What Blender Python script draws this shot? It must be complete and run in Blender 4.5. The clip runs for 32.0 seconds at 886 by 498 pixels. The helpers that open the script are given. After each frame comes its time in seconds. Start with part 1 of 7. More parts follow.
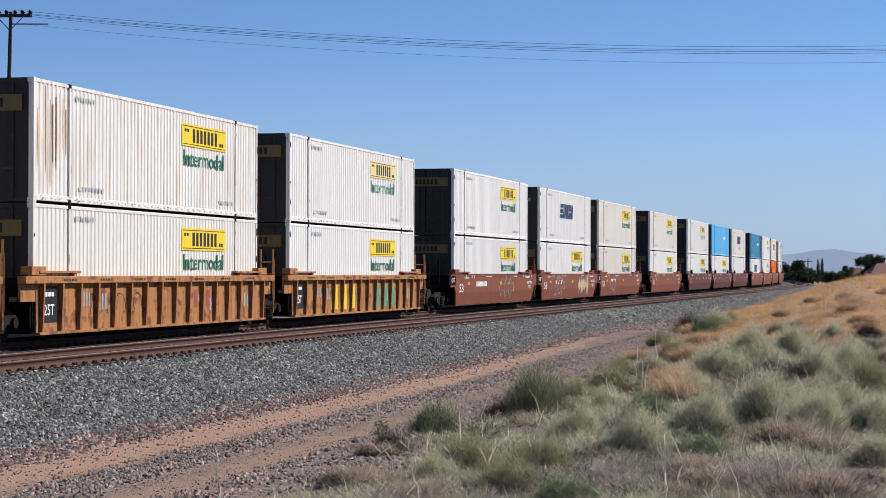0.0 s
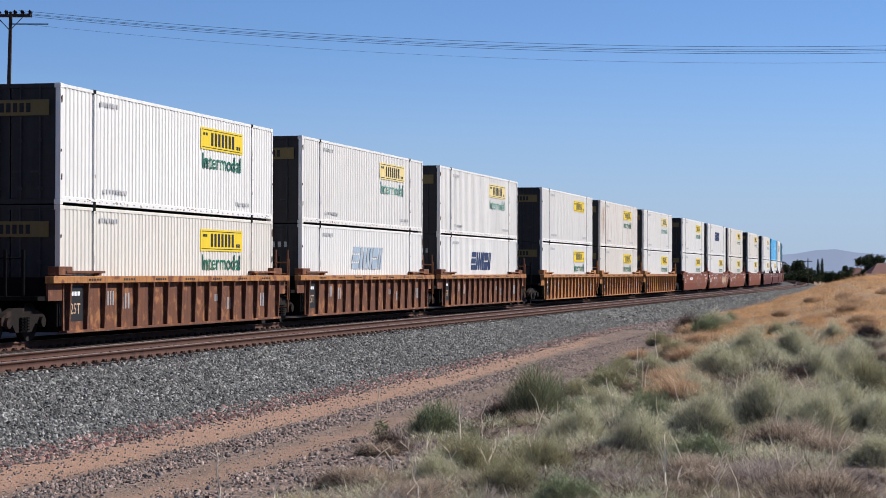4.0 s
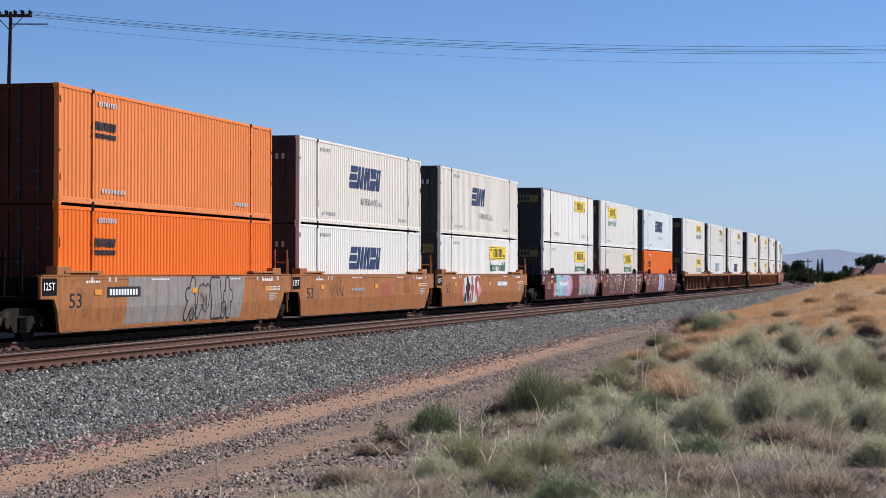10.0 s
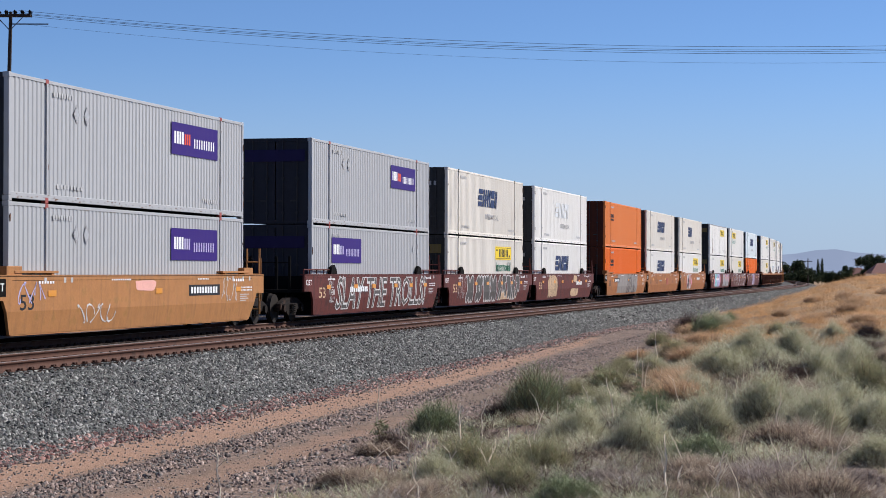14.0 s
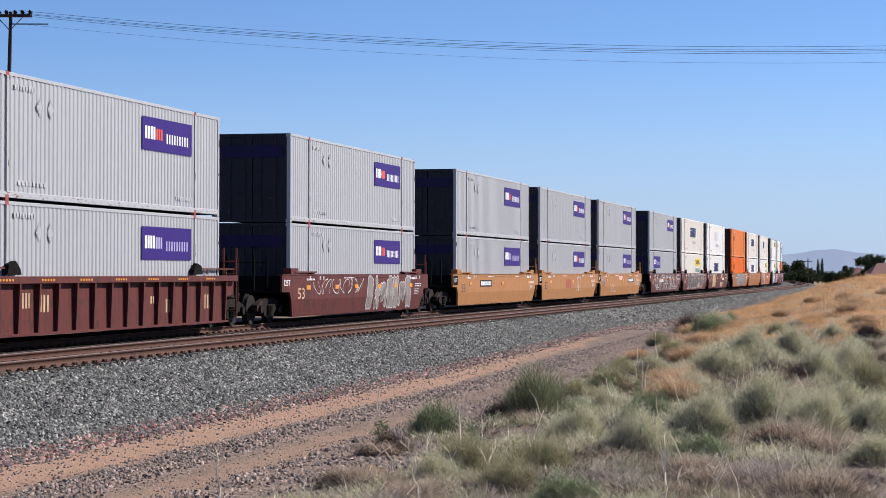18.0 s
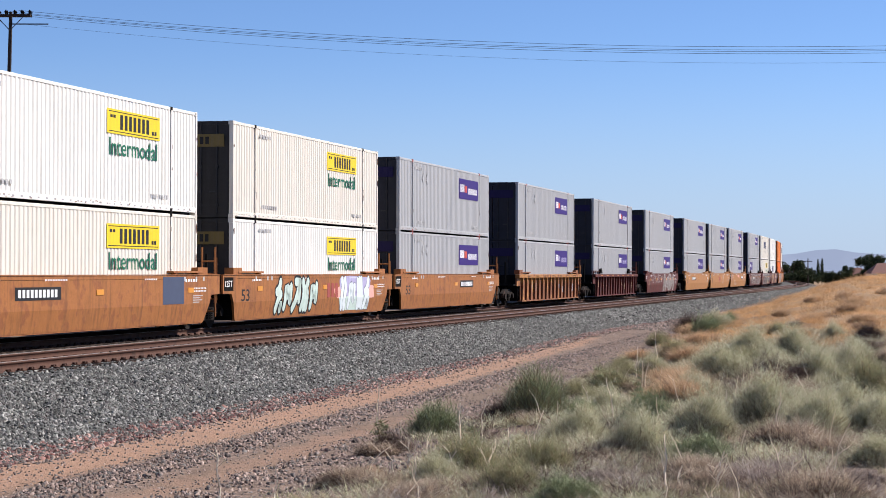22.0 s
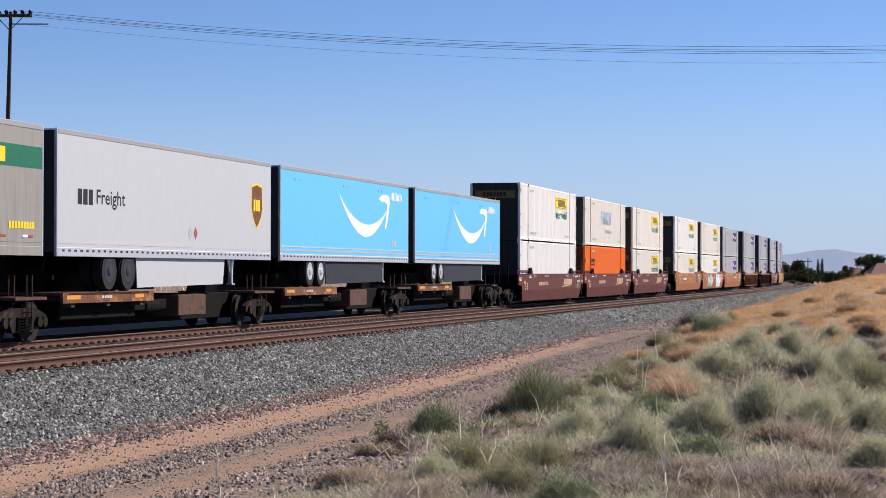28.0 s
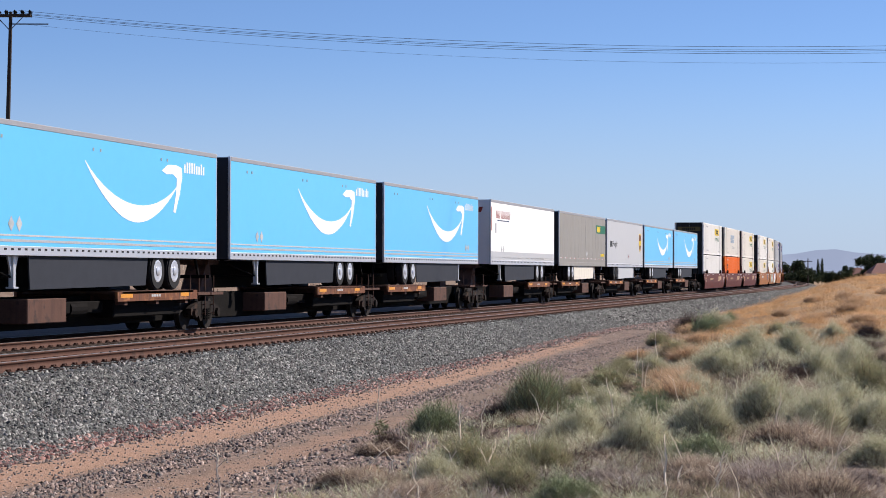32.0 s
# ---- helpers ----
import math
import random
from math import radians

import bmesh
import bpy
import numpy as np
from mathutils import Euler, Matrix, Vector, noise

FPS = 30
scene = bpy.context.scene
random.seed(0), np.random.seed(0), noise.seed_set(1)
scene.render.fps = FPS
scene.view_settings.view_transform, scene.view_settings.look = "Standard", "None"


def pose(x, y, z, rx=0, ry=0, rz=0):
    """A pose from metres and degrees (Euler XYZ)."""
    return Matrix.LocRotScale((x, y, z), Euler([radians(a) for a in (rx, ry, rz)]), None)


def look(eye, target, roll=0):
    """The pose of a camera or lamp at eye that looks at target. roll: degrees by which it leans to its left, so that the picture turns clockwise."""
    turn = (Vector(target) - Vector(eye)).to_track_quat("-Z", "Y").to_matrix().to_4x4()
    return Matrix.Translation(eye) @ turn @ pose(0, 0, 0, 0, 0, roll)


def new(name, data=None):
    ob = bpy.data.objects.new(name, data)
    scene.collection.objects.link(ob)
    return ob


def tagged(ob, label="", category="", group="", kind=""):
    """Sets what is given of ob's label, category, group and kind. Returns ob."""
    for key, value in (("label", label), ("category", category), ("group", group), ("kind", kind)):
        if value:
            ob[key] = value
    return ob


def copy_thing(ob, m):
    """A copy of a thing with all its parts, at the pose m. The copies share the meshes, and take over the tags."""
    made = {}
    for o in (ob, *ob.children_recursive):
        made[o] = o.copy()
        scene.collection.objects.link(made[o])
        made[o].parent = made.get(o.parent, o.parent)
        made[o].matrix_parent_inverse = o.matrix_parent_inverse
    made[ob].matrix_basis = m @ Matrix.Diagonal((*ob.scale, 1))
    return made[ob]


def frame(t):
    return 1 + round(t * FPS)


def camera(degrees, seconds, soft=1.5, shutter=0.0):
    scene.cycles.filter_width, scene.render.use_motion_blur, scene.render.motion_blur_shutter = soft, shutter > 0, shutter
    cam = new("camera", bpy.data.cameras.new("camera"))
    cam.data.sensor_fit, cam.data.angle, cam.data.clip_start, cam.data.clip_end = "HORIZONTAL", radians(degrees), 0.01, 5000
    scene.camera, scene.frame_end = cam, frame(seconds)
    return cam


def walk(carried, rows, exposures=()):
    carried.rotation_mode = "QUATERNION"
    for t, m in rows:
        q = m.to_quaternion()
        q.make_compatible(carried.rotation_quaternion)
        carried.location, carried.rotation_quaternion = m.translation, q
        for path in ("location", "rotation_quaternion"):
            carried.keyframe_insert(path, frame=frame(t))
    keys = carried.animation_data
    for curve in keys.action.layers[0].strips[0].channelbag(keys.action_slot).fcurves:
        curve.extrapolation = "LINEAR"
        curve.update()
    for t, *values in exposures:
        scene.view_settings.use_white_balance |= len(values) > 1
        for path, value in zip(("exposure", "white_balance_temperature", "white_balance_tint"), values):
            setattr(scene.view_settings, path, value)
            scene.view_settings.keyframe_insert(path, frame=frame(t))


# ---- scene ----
# The camera stands on a bank beside two tracks; the heads of the rails lie at z = 0.
cam = camera(24.4736, 32.0, soft=0.65)
EYE = pose(0, 0, 1.657, 90.637, 0, 0) @ pose(0, 0, 0, 0, 0, 0.13)
walk(cam, [(0.0, EYE), (32.0, EYE)], exposures=[(0.0, 0.0, 6000, 17), (14.0, 0.0, 6000, 17), (16.5, 0.12, 6050, 17), (18.0, 0.22, 6100, 18), (20.0, 0.24, 6150, 18), (21.0, 0.30, 6150, 18), (22.0, 0.25, 6200, 19), (24.0, 0.19, 6250, 20), (32.0, 0.19, 6300, 20)])

# ---- light: clear sky, sun over the right shoulder of the train ----
SUN_AZ, SUN_EL = math.atan2(0.62, 1.18), radians(37)
world = bpy.data.worlds.new("sky")
scene.world = world
world.use_nodes = True
wn = world.node_tree.nodes
sky = wn.new("ShaderNodeTexSky")
sky.sky_type, sky.sun_disc = "NISHITA", False
sky.sun_elevation, sky.sun_rotation = SUN_EL, math.pi / 2 - SUN_AZ
sky.air_density, sky.dust_density, sky.ozone_density, sky.altitude = 0.9, 0.0, 7.0, 1500
wn["Background"].inputs["Strength"].default_value = 0.096
# dry haze that greys the sky all round towards the horizon
way, parts, haze, veil = wn.new("ShaderNodeTexCoord"), wn.new("ShaderNodeSeparateXYZ"), wn.new("ShaderNodeMapRange"), wn.new("ShaderNodeMix")
haze.interpolation_type, veil.data_type = "SMOOTHSTEP", "RGBA"
for key, value in (("From Min", -0.02), ("From Max", 0.115), ("To Min", 0.9), ("To Max", 0.0)):
    haze.inputs[key].default_value = value
veil.inputs["B"].default_value = (3.95, 5.1, 6.3, 1)
for a, b in ((way.outputs["Generated"], parts.inputs[0]), (parts.outputs["Z"], haze.inputs["Value"]), (haze.outputs[0], veil.inputs["Factor"]), (sky.outputs[0], veil.inputs["A"]), (veil.outputs["Result"], wn["Background"].inputs[0])):
    world.node_tree.links.new(a, b)
sun = new("sun", bpy.data.lights.new("sun", "SUN"))
sun.data.energy, sun.data.angle, sun.data.color = 6.3, radians(0.53), (1.0, 0.945, 0.80)
sun_way = Vector((math.cos(SUN_AZ) * math.cos(SUN_EL), math.sin(SUN_AZ) * math.cos(SUN_EL), math.sin(SUN_EL)))
sun.matrix_world = look(sun_way * 100, (0, 0, 0))

# ---- the tracks' line: s runs along the side of the train, q to its right ----
S0, S1 = -760, 980
KNOTS = [-60, 0, 60, 120, 180, 250, 330, 420, 560]
BENDS = [0.00036, 0.00040, -0.00013, 0.00006, -0.00026, -0.00073, -0.00076, -0.00076, -0.0005]
ss = np.arange(S0, S1 + 1.0, 1.0)
bend = np.interp(ss, KNOTS, BENDS)
bend[ss < -60] = 0
turn = np.cumsum(bend)
turn += 0.230552 - turn[-S0]
lx, ly = np.cumsum(np.sin(turn)), np.cumsum(np.cos(turn))
lx += -9.44793 - lx[-S0]
ly += 47.05263 - ly[-S0]


def line(s, q=0.0):
    """Place and heading (from +y towards +x) at s, q metres to the right."""
    a = np.interp(s, ss, turn)
    return np.interp(s, ss, lx) + q * np.cos(a), np.interp(s, ss, ly) - q * np.sin(a), a


def on_line(x, y):
    """s and q of places near the tracks."""
    x, y = np.asarray(x, float).ravel(), np.asarray(y, float).ravel()
    pick = np.arange(0, len(ss), 4)
    px, py, pa = lx[pick], ly[pick], turn[pick]
    out_s, out_q = np.empty(len(x)), np.empty(len(x))
    for i in range(0, len(x), 4000):
        dx, dy = x[i:i + 4000, None] - px[None], y[i:i + 4000, None] - py[None]
        j = np.argmin(dx * dx + dy * dy, axis=1)
        k = np.arange(len(j))
        out_s[i:i + 4000] = ss[pick][j] + dx[k, j] * np.sin(pa[j]) + dy[k, j] * np.cos(pa[j])
        out_q[i:i + 4000] = dx[k, j] * np.cos(pa[j]) - dy[k, j] * np.sin(pa[j])
    return out_s, out_q


TRAIN_Q, NEAR_Q = -1.295, 3.0
SPEED, GAIN = 20.4016, 0.01188


def gone(t):
    return SPEED * t + GAIN * t * t / 2


def smooth(a, b, x):
    k = np.clip((x - a) / (b - a), 0, 1)
    return k * k * (3 - 2 * k)


def wob(x, y, f, seed=0.0):
    return (np.sin(x * f + 1.3 * np.sin(y * f * 0.7 + seed) + seed) + np.sin(y * f * 1.31 + 1.7 * np.sin(x * f * 0.6 + 2 * seed))
            + 0.5 * np.sin((x + y) * f * 2.3 + seed * 3) + 0.5 * np.sin((x - 0.6 * y) * f * 2.9 + seed * 5)) / 3


def height(x, y):
    """The ground outside the ballast, shaped to fit the camera's view."""
    x, y = np.asarray(x, float), np.asarray(y, float)
    s, q = on_line(x, y)
    s, q = s.reshape(x.shape), q.reshape(x.shape)
    z = np.full(x.shape, -1.0)
    far = smooth(330, 480, s)
    z += smooth(11.6, 19.5, q) * 0.3 * (1 - far) + 0.75 * np.exp(-(x * x + y * y) / 40)
    z += smooth(2, 75, s) * smooth(9.9 - 1.5 * smooth(25, 60, s), 16.5, q) * 1.8 * (1 - smooth(170, 330, s))
    z += smooth(-9, -26, q) * 3.9 * (1 - smooth(150, 300, s)) * (1 - 0.6 * smooth(-60, -160, q))
    z += 0.3 * smooth(0, 40, s) * smooth(3, 8, q) * (1 - far)
    # far side raised until the view under the cars meets the train's shadow
    z += 0.82 * smooth(-2, -5, q) * (1 - smooth(150, 300, s))
    rough = smooth(10.5, 13, q) + smooth(-9, -12, q)
    z += rough * (0.10 * wob(x, y, 0.9, 1.0) + 0.05 * wob(x, y, 2.3, 4.0))
    z += (1 - rough) * 0.02 * wob(x, y, 1.1, 2.0)
    z -= 0.06 * np.exp(-((q - 9.0) / 0.35) ** 2) + 0.05 * np.exp(-((q - 10.7) / 0.35) ** 2)
    return z


# ---- materials ----
def material(name, color, rough=0.6, metal=0.0, vary=0.12, scale=3.0, bump=0.0, bump_scale=60.0, color2=None, patch=0.0, spec=0.5, rnd=0.0, streak=0.0, dirt=(0.12, 0.09, 0.07)):
    """A surface with tone at two scales, patches of a second colour, runs of dirt and fine relief."""
    m = bpy.data.materials.new(name)
    m.use_nodes = True
    n, l = m.node_tree.nodes, m.node_tree.links
    b = n["Principled BSDF"]
    b.inputs["Roughness"].default_value, b.inputs["Metallic"].default_value = rough, metal
    b.inputs["Specular IOR Level"].default_value = spec
    co = n.new("ShaderNodeTexCoord")
    big, fine = n.new("ShaderNodeTexNoise"), n.new("ShaderNodeTexNoise")
    big.inputs["Scale"].default_value, fine.inputs["Scale"].default_value = scale, scale * 11
    big.inputs["Detail"].default_value = 5
    l.new(co.outputs["Object"], big.inputs["Vector"]), l.new(co.outputs["Object"], fine.inputs["Vector"])
    add = n.new("ShaderNodeMath")
    add.operation = "ADD"
    l.new(big.outputs["Fac"], add.inputs[0]), l.new(fine.outputs["Fac"], add.inputs[1])
    rng = n.new("ShaderNodeMapRange")
    rng.inputs["From Min"].default_value, rng.inputs["From Max"].default_value = 0.55, 1.45
    rng.inputs["To Min"].default_value, rng.inputs["To Max"].default_value = 1 - vary, 1 + vary
    l.new(add.outputs[0], rng.inputs["Value"])
    base = n.new("ShaderNodeRGB")
    base.outputs[0].default_value = (*color, 1)
    top = base.outputs[0]
    if color2:
        ramp = n.new("ShaderNodeMapRange")
        ramp.inputs["From Min"].default_value, ramp.inputs["From Max"].default_value = 0.62 - patch, 0.70 - patch * 0.8
        l.new(big.outputs["Fac"], ramp.inputs["Value"])
        mix = n.new("ShaderNodeMix")
        mix.data_type = "RGBA"
        l.new(ramp.outputs[0], mix.inputs["Factor"]), l.new(top, mix.inputs["A"])
        mix.inputs["B"].default_value = (*color2, 1)
        top = mix.outputs["Result"]
    if streak:
        stretch = n.new("ShaderNodeMapping")
        stretch.inputs["Scale"].default_value = (3.2, 3.2, 0.22)
        l.new(co.outputs["Object"], stretch.inputs["Vector"])
        runs = n.new("ShaderNodeTexNoise")
        runs.inputs["Scale"].default_value, runs.inputs["Detail"].default_value = 2.2, 6
        l.new(stretch.outputs[0], runs.inputs["Vector"])
        cut = n.new("ShaderNodeMapRange")
        cut.inputs["From Min"].default_value, cut.inputs["From Max"].default_value = 0.47, 0.78
        cut.inputs["To Max"].default_value = streak
        l.new(runs.outputs["Fac"], cut.inputs["Value"])
        mix = n.new("ShaderNodeMix")
        mix.data_type = "RGBA"
        l.new(cut.outputs[0], mix.inputs["Factor"]), l.new(top, mix.inputs["A"])
        mix.inputs["B"].default_value = (*dirt, 1)
        top = mix.outputs["Result"]
    hsv = n.new("ShaderNodeHueSaturation")
    l.new(top, hsv.inputs["Color"])
    if rnd:
        info, r2, mul = n.new("ShaderNodeObjectInfo"), n.new("ShaderNodeMapRange"), n.new("ShaderNodeMath")
        r2.inputs["To Min"].default_value, r2.inputs["To Max"].default_value = 1 - rnd, 1 + rnd
        mul.operation = "MULTIPLY"
        l.new(info.outputs["Random"], r2.inputs["Value"])
        l.new(r2.outputs[0], mul.inputs[0]), l.new(rng.outputs[0], mul.inputs[1])
        l.new(mul.outputs[0], hsv.inputs["Value"])
    else:
        l.new(rng.outputs[0], hsv.inputs["Value"])
    l.new(hsv.outputs[0], b.inputs["Base Color"])
    if bump:
        bn, bm = n.new("ShaderNodeTexNoise"), n.new("ShaderNodeBump")
        bn.inputs["Scale"].default_value = bump_scale
        bm.inputs["Strength"].default_value, bm.inputs["Distance"].default_value = bump, 0.02
        l.new(co.outputs["Object"], bn.inputs["Vector"]), l.new(bn.outputs["Fac"], bm.inputs["Height"])
        l.new(bm.outputs[0], b.inputs["Normal"])
    return m


def island(name, colors, rough=0.9, vary=0.25, trans=0.0):
    """Many small pieces in one mesh, each with a colour of its own from a short row."""
    m = bpy.data.materials.new(name)
    m.use_nodes = True
    n, l = m.node_tree.nodes, m.node_tree.links
    b = n["Principled BSDF"]
    b.inputs["Roughness"].default_value = rough
    b.inputs["Specular IOR Level"].default_value = 0.2
    g, ramp = n.new("ShaderNodeNewGeometry"), n.new("ShaderNodeValToRGB")
    ramp.color_ramp.interpolation = "CONSTANT"
    e = ramp.color_ramp.elements
    while len(e) < len(colors):
        e.new(0.5)
    for i, c in enumerate(colors):
        e[i].position, e[i].color = i / len(colors), (*c, 1)
    l.new(g.outputs["Random Per Island"], ramp.inputs[0])
    co, big, rng, hsv = n.new("ShaderNodeTexCoord"), n.new("ShaderNodeTexNoise"), n.new("ShaderNodeMapRange"), n.new("ShaderNodeHueSaturation")
    big.inputs["Scale"].default_value = 0.55
    rng.inputs["From Min"].default_value, rng.inputs["From Max"].default_value = 0.3, 0.7
    rng.inputs["To Min"].default_value, rng.inputs["To Max"].default_value = 1 - vary, 1 + vary
    l.new(co.outputs["Object"], big.inputs["Vector"]), l.new(big.outputs["Fac"], rng.inputs["Value"])
    l.new(ramp.outputs[0], hsv.inputs["Color"]), l.new(rng.outputs[0], hsv.inputs["Value"])
    l.new(hsv.outputs[0], b.inputs["Base Color"])
    if trans:
        t, mx, out = n.new("ShaderNodeBsdfTranslucent"), n.new("ShaderNodeMixShader"), n["Material Output"]
        l.new(hsv.outputs[0], t.inputs["Color"])
        mx.inputs[0].default_value = trans
        l.new(b.outputs[0], mx.inputs[1]), l.new(t.outputs[0], mx.inputs[2]), l.new(mx.outputs[0], out.inputs["Surface"])
    return m


